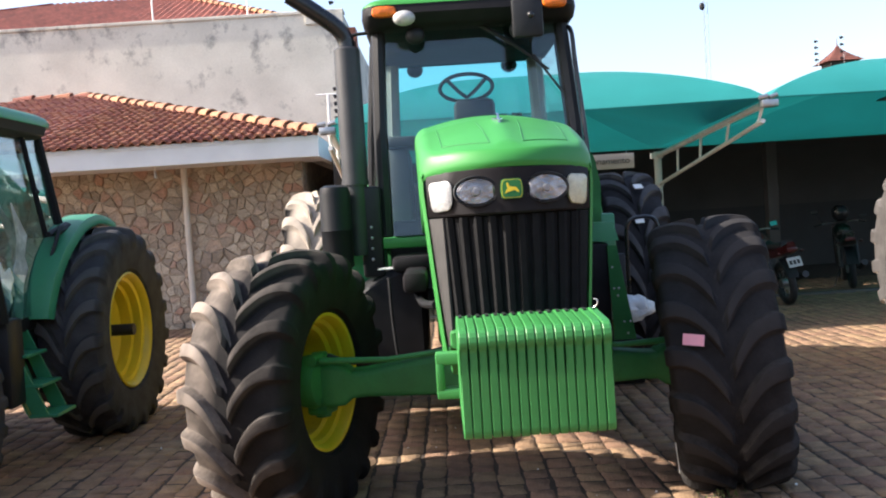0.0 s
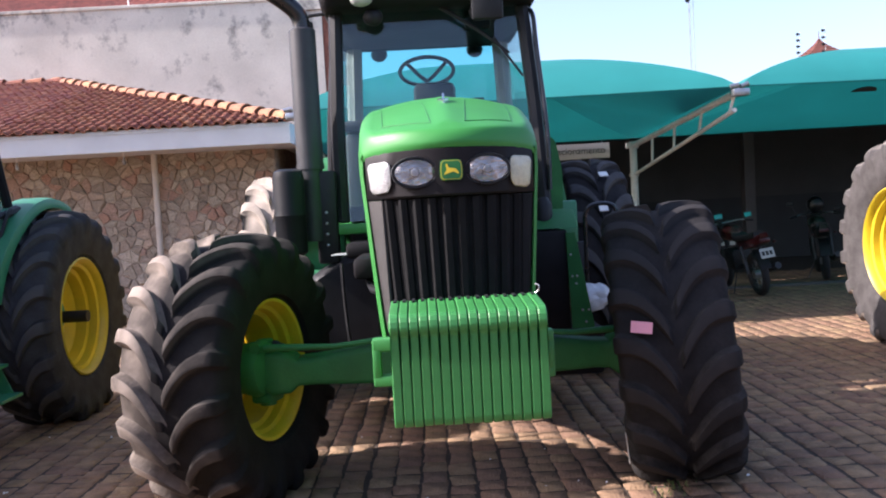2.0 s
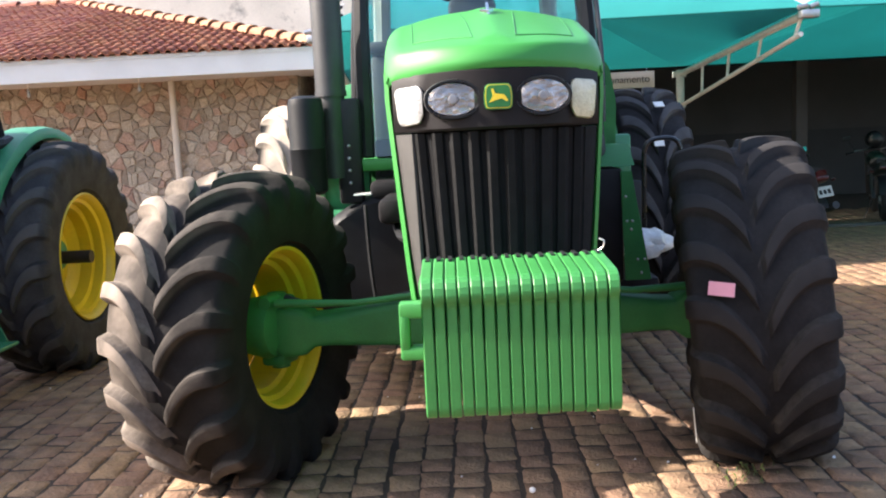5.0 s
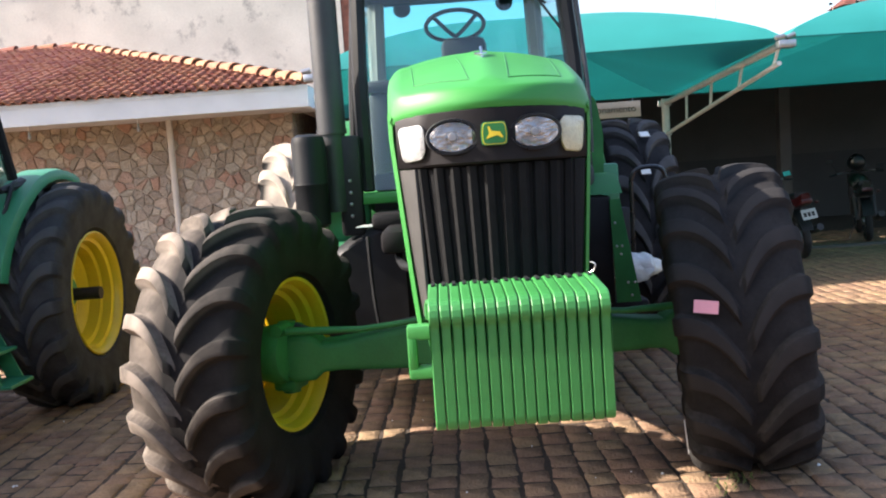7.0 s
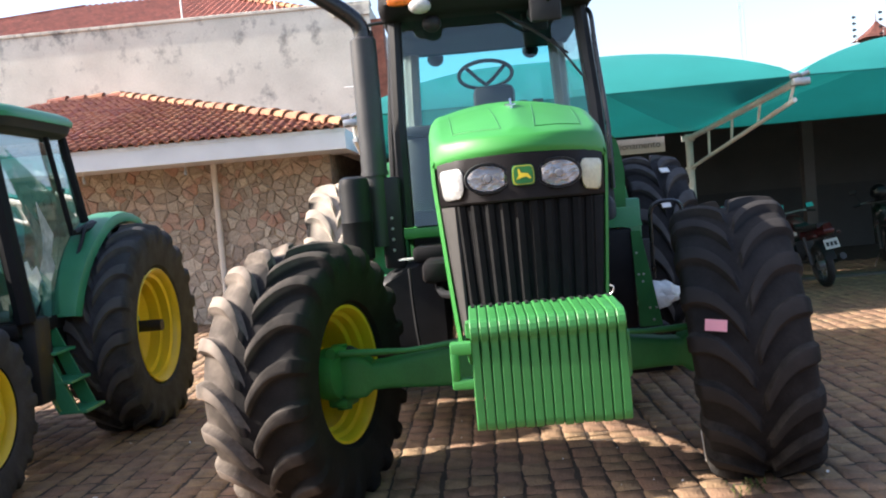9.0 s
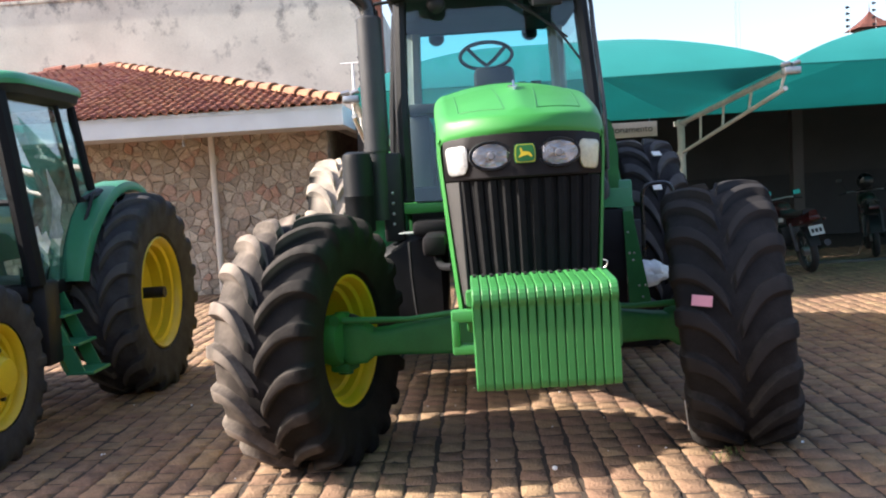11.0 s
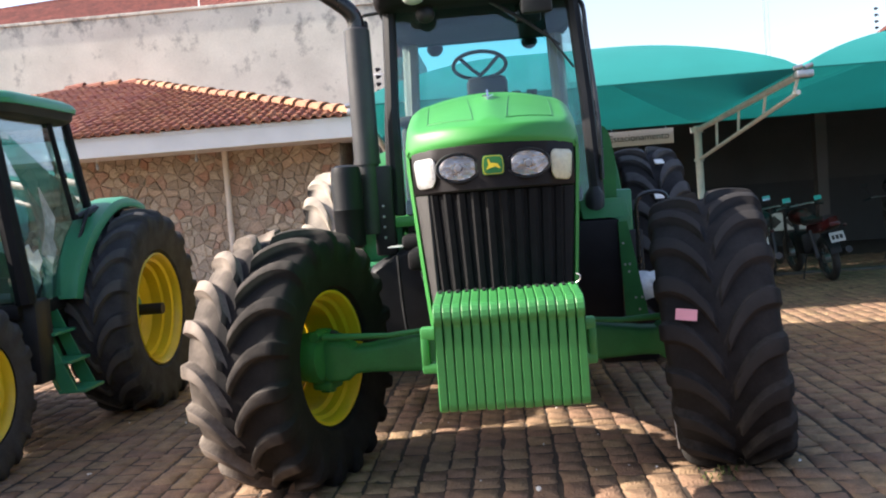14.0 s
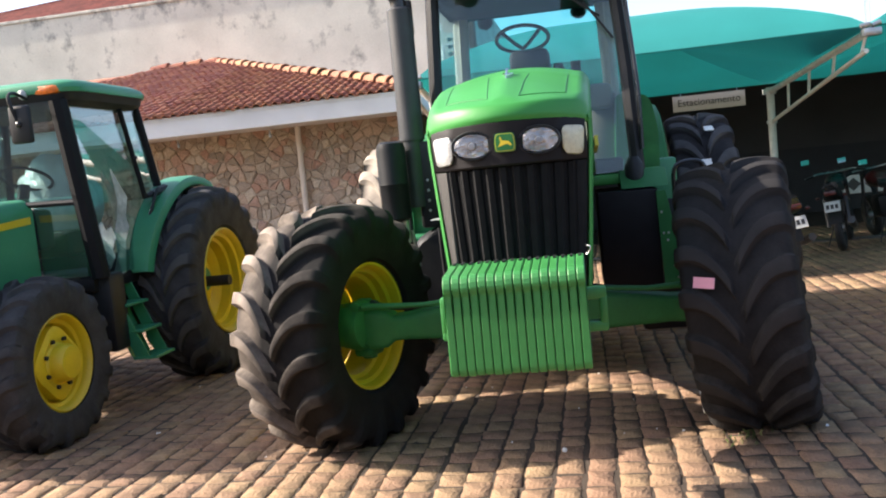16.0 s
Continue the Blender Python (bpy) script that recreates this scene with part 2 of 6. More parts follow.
STONES = ((0.70, 0.60, 0.47), (0.50, 0.42, 0.33), (0.80, 0.70, 0.56), (0.62, 0.37, 0.27), (0.60, 0.53, 0.42), (0.72, 0.56, 0.43), (0.42, 0.35, 0.27), (0.66, 0.57, 0.45), (0.58, 0.48, 0.38), (0.64, 0.43, 0.33))
STONE = mat("wall_stone", (0.48, 0.36, 0.28), 0.9, var=0.42, scale=11, bump=0.9, fine=32, tint=(0.30, 0.23, 0.18), tint_at=0.50, tint_scale=6, rnd=0.25, palette=STONES)
STONE_REST = mat("wall_stone_rest", (0.48, 0.36, 0.28), 0.9, var=0.42, scale=11, bump=0.9, fine=32, tint=(0.30, 0.23, 0.18), tint_at=0.50, tint_scale=6, island=0.25, palette=STONES)
MORTAR = mat("wall_mortar", (0.50, 0.41, 0.315), 0.95, var=0.4, scale=14, bump=0.5, fine=60)
CLAY = mat("clay_tile", (0.31, 0.125, 0.070), 0.9, var=0.28, scale=8, bump=0.3, fine=60, tint=(0.25, 0.085, 0.05), tint_at=0.55, tint_scale=5, rnd=0.20)
CLAY_REST = mat("clay_tile_rest", (0.31, 0.12, 0.075), 0.9, var=0.28, scale=8, bump=0.3, fine=60, tint=(0.25, 0.085, 0.05), tint_at=0.55, tint_scale=5, island=0.20)
CLAY_FAR = mat("weathered_clay_tile", (0.30, 0.085, 0.055), 0.95, var=0.30, scale=3, bump=0.3, fine=40, tint=(0.16, 0.05, 0.035), tint_at=0.52, tint_scale=2.2, island=0.25)
PAVILION = mat("dark_pavilion_tile", (0.15, 0.050, 0.036), 0.9, var=0.25, scale=3, bump=0.2)
CLAY_CAP = mat("clay_ridge_tile", (0.38, 0.19, 0.10), 0.9, var=0.22, scale=8, bump=0.3, fine=60, rnd=0.18)
WHITE_PAINT = mat("white_wall_paint", (0.62, 0.635, 0.64), 0.7, var=0.06, scale=3, bump=0.05, tint=(0.58, 0.57, 0.55), tint_at=0.6, tint_scale=2)
POST_PAINT = mat("cream_post_paint", (0.62, 0.57, 0.50), 0.6, var=0.10, scale=5, bump=0.06)
PLASTER = mat("stained_plaster", (0.70, 0.68, 0.585), 0.95, var=0.14, scale=0.9, bump=0.10, fine=22, tint=(0.20, 0.20, 0.185), tint_at=0.556, tint_scale=1.9, streak=0.8, soil=(5.2, 6.25, 0.05))
TARP = mat("teal_shade_cloth", (0.007, 0.220, 0.214), 0.7, var=0.08, scale=1.5, bump=0.12, fine=180, trans=0.22)
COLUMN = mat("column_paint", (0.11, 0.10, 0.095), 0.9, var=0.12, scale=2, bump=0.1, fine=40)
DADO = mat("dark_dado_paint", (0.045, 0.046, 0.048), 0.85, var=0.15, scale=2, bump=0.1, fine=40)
POLE = mat("white_steel_paint", (0.80, 0.80, 0.78), 0.45, var=0.10, scale=8, bump=0.06)
MAST = mat("galvanised_mast", (0.30, 0.31, 0.33), 0.6, metal=0.3, var=0.1, scale=4, bump=0.03)
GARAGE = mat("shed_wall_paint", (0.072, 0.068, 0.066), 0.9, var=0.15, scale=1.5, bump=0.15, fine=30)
PAVER = mat("paver_concrete", (0.305, 0.195, 0.114), 0.92, var=0.32, scale=9, bump=0.75, fine=55, rnd=0.13, tint=(0.19, 0.122, 0.071), tint_at=0.52, tint_scale=1.6)
PAVER_REST = mat("paver_concrete_rest", (0.305, 0.195, 0.114), 0.92, var=0.32, scale=9, bump=0.75, fine=55, island=0.13, tint=(0.19, 0.122, 0.071), tint_at=0.52, tint_scale=1.6)
SAND = mat("joint_sand", (0.060, 0.043, 0.030), 0.95, var=0.35, scale=5, bump=0.4, fine=90)
TILE_WHITE = mat("white_glazed_tile", (0.62, 0.62, 0.60), 0.4, var=0.1, scale=9, bump=0.04)
PLATE = mat("number_plate_paint", (0.50, 0.52, 0.51), 0.6, var=0.08, bump=0.02)
RED_PAINT = mat("red_paint", (0.06, 0.005, 0.006), 0.3, var=0.08, bump=0.01, coat=0.4)
BIKE_STEEL = mat("dim_bike_steel", (0.05, 0.05, 0.053), 0.45, metal=0.3, var=0.2, bump=0.03)
CHROME = mat("chrome", (0.75, 0.76, 0.78), 0.15, metal=1.0, var=0.05, bump=0.02)
SEAT = mat("black_vinyl", (0.02, 0.02, 0.022), 0.55, var=0.2, scale=12, bump=0.15, fine=120)
SIGN = mat("sign_board", (0.52, 0.46, 0.37), 0.6, var=0.08, scale=3, bump=0.03)
SIGN_INK = mat("sign_ink", (0.07, 0.06, 0.045), 0.7, var=0.1, bump=0.02)
UNSEEN_WALL = mat("unseen_wall_paint", (0.17, 0.17, 0.17), 0.85, var=0.15, scale=1.2, bump=0.1)
BIKE_GREEN = mat("dark_bike_paint", (0.008, 0.022, 0.016), 0.3, var=0.1, bump=0.01, coat=0.3)
GRASS = mat("weed_leaf", (0.10, 0.14, 0.03), 0.7, var=0.3, scale=20, bump=0.05)


# ---- mesh helpers ----
def bmn():
    return bmesh.new()


def part(name, bm, material, parent=None, label="", smooth=False, m=None):
    me = bpy.data.meshes.new(name)
    bmesh.ops.recalc_face_normals(bm, faces=bm.faces)
    bm.to_mesh(me)
    bm.free()
    for f in me.polygons:
        f.use_smooth = smooth
    if smooth:
        me.set_sharp_from_angle(angle=radians(38))
    me.materials.append(material)
    ob = new(name, me)
    if parent is not None:
        ob.parent = parent
    if m is not None:
        ob.matrix_local = m
    if label:
        ob["label"] = label
    return ob


def empty(name, m=None, parent=None):
    ob = new(name)
    ob.empty_display_size = 0.2
    if parent is not None:
        ob.parent = parent
    if m is not None:
        ob.matrix_local = m
    return ob


def box(bm, x0, x1, y0, y1, z0, z1, bev=0.0, seg=2, m=None):
    r = bmesh.ops.create_cube(bm, size=1.0)
    vs = r["verts"]
    for v in vs:
        v.co = Vector(((x0 + x1) / 2 + v.co.x * (x1 - x0), (y0 + y1) / 2 + v.co.y * (y1 - y0), (z0 + z1) / 2 + v.co.z * (z1 - z0)))
    if bev:
        es = list({e for v in vs for e in v.link_edges})
        r2 = bmesh.ops.bevel(bm, geom=es, offset=bev, segments=seg, profile=0.5, affect="EDGES")
        vs = list({v for f in r2["faces"] for v in f.verts} | {v for v in vs if v.is_valid})
    if m is not None:
        for v in vs:
            v.co = m @ v.co
    return bm


def ring_frame(d):
    d = d.normalized()
    a = Vector((0, 0, 1)) if abs(d.z) < 0.9 else Vector((1, 0, 0))
    u = d.cross(a).normalized()
    return u, d.cross(u).normalized()


def tube(bm, pts, r, n=10, cap=True):
    """A tube along points; r is one radius or a list of them."""
    pts = [Vector(p) for p in pts]
    rs = r if isinstance(r, (list, tuple)) else [r] * len(pts)
    rings = []
    for i, p in enumerate(pts):
        d = (pts[min(i + 1, len(pts) - 1)] - pts[max(i - 1, 0)])
        u, w = ring_frame(d)
        if rings:
            u = (pu - d.normalized() * pu.dot(d.normalized())).normalized()
            w = d.normalized().cross(u)
        pu = u
        rings.append([bm.verts.new(p + rs[i] * (math.cos(2 * math.pi * k / n) * u + math.sin(2 * math.pi * k / n) * w)) for k in range(n)])
    for a, b in zip(rings, rings[1:]):
        for k in range(n):
            bm.faces.new((a[k], a[(k + 1) % n], b[(k + 1) % n], b[k]))
    if cap:
        bm.faces.new(rings[0])
        bm.faces.new(rings[-1])
    return bm


def arc_pts(pts, steps=6):
    """A smooth path through points."""
    pts = [Vector(p) for p in pts]
    out = []
    for i in range(len(pts) - 1):
        p0, p1, p2, p3 = pts[max(i - 1, 0)], pts[i], pts[i + 1], pts[min(i + 2, len(pts) - 1)]
        for k in range(steps):
            t = k / steps
            out.append(0.5 * ((2 * p1) + (p2 - p0) * t + (2 * p0 - 5 * p1 + 4 * p2 - p3) * t * t + (3 * p1 - p0 - 3 * p2 + p3) * t ** 3))
    return out + [pts[-1]]


def lathe(bm, prof, n=48, closed=False):
    """Turns a profile of (x, r) about the x axis."""
    rings = []
    for x, r in prof:
        if r < 1e-5:
            rings.append([bm.verts.new((x, 0, 0))])
        else:
            rings.append([bm.verts.new((x, r * math.cos(2 * math.pi * k / n), r * math.sin(2 * math.pi * k / n))) for k in range(n)])
    pairs = list(zip(rings, rings[1:])) + ([(rings[-1], rings[0])] if closed else [])
    for a, b in pairs:
        for k in range(n):
            k2 = (k + 1) % n
            if len(a) == 1 and len(b) > 1:
                bm.faces.new((a[0], b[k2], b[k]))
            elif len(b) == 1 and len(a) > 1:
                bm.faces.new((a[k], a[k2], b[0]))
            elif len(a) > 1:
                bm.faces.new((a[k], a[k2], b[k2], b[k]))
    return bm


def loft(bm, secs, cap=True, ring=False):
    """Skins sections of equal point counts; ring: each section is a closed loop."""
    rows = [[bm.verts.new(p) for p in s] for s in secs]
    for a, b in zip(rows, rows[1:]):
        m = len(a)
        for k in range(m if ring else m - 1):
            bm.faces.new((a[k], a[(k + 1) % m], b[(k + 1) % m], b[k]))
    if cap and ring:
        bm.faces.new(rows[0])
        bm.faces.new(rows[-1])
    return bm


def plate(bm, poly, axis, a, b, bev=0.0):
    """A flat polygon drawn on two axes, thick from a to b along the third (0 x, 1 y, 2 z)."""
    def at(p, h):
        q = list(p)
        q.insert(axis, h)
        return q
    va, vb = [bm.verts.new(at(p, a)) for p in poly], [bm.verts.new(at(p, b)) for p in poly]
    fs = [bm.faces.new(va), bm.faces.new(vb)]
    n = len(poly)
    for k in range(n):
        bm.faces.new((va[k], va[(k + 1) % n], vb[(k + 1) % n], vb[k]))
    if bev:
        es = list({e for f in fs for e in f.edges})
        bmesh.ops.bevel(bm, geom=es, offset=bev, segments=2, profile=0.6, affect="EDGES")
    return bm


def round_poly(pts, rads, seg=4):
    out = []
    n = len(pts)
    for i, p in enumerate(pts):
        p, a, b = Vector(p), Vector(pts[i - 1]), Vector(pts[(i + 1) % n])
        r = rads if not isinstance(rads, (list, tuple)) else rads[i]
        if r <= 0:
            out.append(tuple(p))
            continue
        p0, p1 = p + (a - p).normalized() * r, p + (b - p).normalized() * r
        for k in range(seg + 1):
            t = k / seg
            out.append(tuple((1 - t) ** 2 * p0 + 2 * t * (1 - t) * p + t * t * p1))
    return out


def ellipse(cx, cy, rx, ry, n=28, power=2.0):
    o = []
    for k in range(n):
        c, s = math.cos(2 * math.pi * k / n), math.sin(2 * math.pi * k / n)
        o.append((cx + rx * math.copysign(abs(c) ** (2 / power), c), cy + ry * math.copysign(abs(s) ** (2 / power), s)))
    return o


def ball(bm, c, rx, ry, rz, n=16, m=9):
    r = bmesh.ops.create_uvsphere(bm, u_segments=n, v_segments=m, radius=1)
    for v in r["verts"]:
        v.co = Vector((c[0] + v.co.x * rx, c[1] + v.co.y * ry, c[2] + v.co.z * rz))
    return bm


# ---- wheels ----
def tyre_mesh(R, W, rr, lugs, lug_h=0.050, lug_w=0.085, sweep=0.35, squash=0.0, dusty=0, turn=0.0):
    """An agricultural tyre about the x axis, one skin: bars that curve from a nose on the middle line up to the
    shoulders and run out on the sidewalls; seen from the front the noses point down. dusty: the side whose bars hold dust on their upper flanks (0: both)."""
    h, c = W / 2, R - lug_h
    pitch = 2 * math.pi * R / lugs
    flank = min(0.022, (pitch / 2 - lug_w) / 2 - 0.001)
    knots = [0, lug_w * 0.25, lug_w / 2 - 0.007, lug_w / 2, lug_w / 2 + flank * 0.75, lug_w / 2 + flank]
    ds = knots + [pitch / 2 - k for k in reversed(knots)]
    ds = [-d for d in reversed(ds[1:])] + ds[:-1]

    def bar(d):
        d = abs((d + pitch / 2) % pitch - pitch / 2)
        return float(np.interp(d, knots[1:] + [pitch], (1.0, 0.99, 0.945, 0.07, 0.0, 0.0)))
    high = ([bar(d) for d in ds], [bar(d + pitch / 2) for d in ds])
    # half profile: x, radius, bar height there, direction of the bar (x, r)
    prof = []
    for q in (0.0, 0.05, 0.095, 0.14, 0.22, 0.32, 0.43, 0.54, 0.65, 0.75, 0.84, 0.91):
        prof.append((q * h, c + 0.006 - 0.034 * q ** 3.2, lug_h * (1 - 0.10 * q ** 4), 0.10 * q ** 3, 1.0))
    prof += [(0.955 * h, c - 0.036, lug_h * 0.80, 0.45, 0.85), (0.985 * h, c - 0.058, lug_h * 0.52, 0.8, 0.55), (1.0 * h, c - 0.085, lug_h * 0.28, 1, 0.2),
             (1.005 * h, c - 0.112, lug_h * 0.10, 1, 0), (1.0 * h, c - 0.135, 0, 1, 0)]
    c2 = c - 0.135
    prof += [(h * 0.975, rr + (c2 - rr) * 0.62, 0, 1, 0), (h * 0.90, rr + (c2 - rr) * 0.24, 0, 1, 0), (h * 0.80, rr + 0.030, 0, 1, 0), (h * 0.80, rr + 0.018, 0, 1, 0), (h * 0.72, rr, 0, 1, 0)]
    rows = [(-1, *p) for p in reversed(prof[1:])] + [(1, *p) for p in prof]
    V, F, mi = [], [], []
    N = lugs * len(ds)
    for side, x, r, hh, dx, dr in rows:
        t = min(x / h, 1.0)
        lean = sweep * (1 - (1 - min(t, 0.97)) ** 2.5)
        nose = float(np.interp(x / h, (0.04, 0.095, 0.14), (0.0, 0.90, 1.0)))
        own = 0 if side > 0 else 1
        for k in range(lugs):
            for j, d in enumerate(ds):
                up = hh * high[own][j] * nose
                shift = 0.0 if side > 0 else pitch / 2
                e = (d + shift + pitch / 2) % pitch - pitch / 2
                e = e * 0.28 * t * 0.5 * (1 + math.cos(2 * math.pi * e / pitch))
                a = 2 * math.pi * (k + turn) / lugs + (d + e) / R + lean
                rad = r + up * dr
                V.append((side * (x + up * dx), -rad * math.cos(a), rad * math.sin(a)))
    for i in range(len(rows) - 1):
        side = rows[i][0]
        for n in range(N):
            n2 = (n + 1) % N
            F.append((i * N + n, i * N + n2, (i + 1) * N + n2, (i + 1) * N + n))
            hj = high[0 if side > 0 else 1]
            a, b = hj[n % len(ds)], hj[n2 % len(ds)]
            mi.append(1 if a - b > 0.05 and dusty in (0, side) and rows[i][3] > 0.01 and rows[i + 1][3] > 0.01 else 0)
    if squash:
        V = [(x * (1 + 1.05 * (-(R - squash) - z) / R), y, -(R - squash)) if z < -(R - squash) else (x, y, z) for x, y, z in V]
    me = bpy.data.meshes.new("tyre_shape")
    me.from_pydata(V, [], F)
    me.polygons.foreach_set("material_index", mi)
    bm = bmn()
    bm.from_mesh(me)
    bpy.data.meshes.remove(me)
    return bm


def rim_mesh(rr, W, disc, out=1):
    """A pressed steel rim about x: its disc sits at disc along x."""
    bm = bmn()
    h = W * 0.40
    t = 0.012
    outer = [(-h, rr + 0.022), (-h + 0.012, rr + 0.026), (-h + 0.022, rr + 0.006), (-h * 0.62, rr - 0.004), (-h * 0.5, rr - 0.035), (h * 0.5, rr - 0.035), (h * 0.62, rr - 0.004),
             (h - 0.022, rr + 0.006), (h - 0.012, rr + 0.026), (h, rr + 0.022)]
    half = [(h - 0.006, rr + 0.002), (h - 0.028, rr - 0.010), (h * 0.72, rr - 0.014), (h * 0.66, rr - 0.034), (h * 0.46, rr - 0.040), (h * 0.40, rr - 0.062)]
    inner = half + [(-x, r) for x, r in reversed(half)]
    lathe(bm, outer + inner, 56, closed=True)
    d = disc
    lathe(bm, [(d + out * 0.05, rr - 0.048), (d + out * 0.02, rr - 0.075), (d, rr - 0.12), (d - out * 0.015, rr * 0.55), (d + out * 0.02, rr * 0.45), (d + out * 0.02, 0.0)], 56)
    lathe(bm, [(d + out * 0.05 - out * t, rr - 0.048), (d + out * 0.02 - out * t, rr - 0.075), (d - out * t, rr - 0.12), (d - out * 0.015 - out * t, rr * 0.55), (d + out * 0.02 - out * t, rr * 0.45), (d + out * 0.02 - out * t, 0.0)], 56)
    return bm


# ---- big tractor ----
def wheel(parent, at, R, W, rr, lugs, disc, out, steer, name, rubber_kind, squash=0.0, camber=0.0, lug=(0.050, 0.085), dusty=0, turn=0.0):
    w = empty(name, pose(*at, 0, camber, steer), parent)
    t = part("tyre", tyre_mesh(R, W, rr, lugs, *lug, squash=squash, dusty=dusty, turn=turn), rubber_kind, w, smooth=True)
    part("rim", rim_mesh(rr, W, disc, out), YELLOW, w, smooth=True)
    return w, t


def hood_secs(secs, n=9):
    """Cross sections of a hood: (y, half width at the shoulder, half width at the hem, top z, shoulder z, hem z, bow)."""
    dense = []
    for i in range(len(secs) - 1):
        p0, p1, p2, p3 = secs[max(i - 1, 0)], secs[i], secs[i + 1], secs[min(i + 2, len(secs) - 1)]
        for k in range(4):
            t = k / 4
            dense.append(tuple(0.5 * (2 * b + (c - a) * t + (2 * a - 5 * b + 4 * c - d) * t * t + (3 * b - a - 3 * c + d) * t ** 3) for a, b, c, d in zip(p0, p1, p2, p3)))
    secs = dense + [secs[-1]]
    ys, zs_top = [c[0] for c in secs[9:]], [c[3] for c in secs[9:]]
    out = []
    for y, w, wl, zt, zs, zb, bow in secs:
        half = [(wl, zb), (wl + (w - wl) * 0.5, zb + (zs - zb) * 0.5), (w, zs - 0.03)]
        for k in range(1, n):
            a = math.pi / 2 * k / n
            half.append((w - 0.075 * (1 - math.cos(a)), zs - 0.03 + (zt - 0.018 - zs + 0.03) * math.sin(a)))
        crown = 0.030 * min(max((zt - 1.70) / 0.12, 0), 1)
        half += [((w - 0.075) * f, zt + crown - (0.018 + crown) * f ** 2) for f in (1.0, 0.85, 0.7, 0.55, 0.42, 0.32, 0.24, 0.16, 0.08)]
        line = [(-x, z) for x, z in half] + [(0, zt + crown)] + [(x, z) for x, z in reversed(half)]
        sec = []
        for x, z in line:
            yy = y + bow * (x / 0.37) ** 2
            lift = 0.8 * (float(np.interp(yy, ys, zs_top)) - float(np.interp(y, ys, zs_top))) * min(max((z - 1.662) / 0.07, 0), 1)
            sec.append((x, yy, z + lift))
        out.append(sec)
    return out


def lathe_ring(bm, cx, cy, cz):
    """An oval bezel with an open middle."""
    secs = [[(cx + rx * math.cos(2 * math.pi * k / 40), cy + d, cz + rz * math.sin(2 * math.pi * k / 40)) for k in range(40)]
            for rx, rz, d in ((0.094, 0.064, 0.02), (0.094, 0.064, -0.028), (0.091, 0.061, -0.036), (0.085, 0.055, -0.036), (0.081, 0.051, -0.028), (0.081, 0.051, 0.012))]
    return loft(bm, secs, cap=True, ring=True)


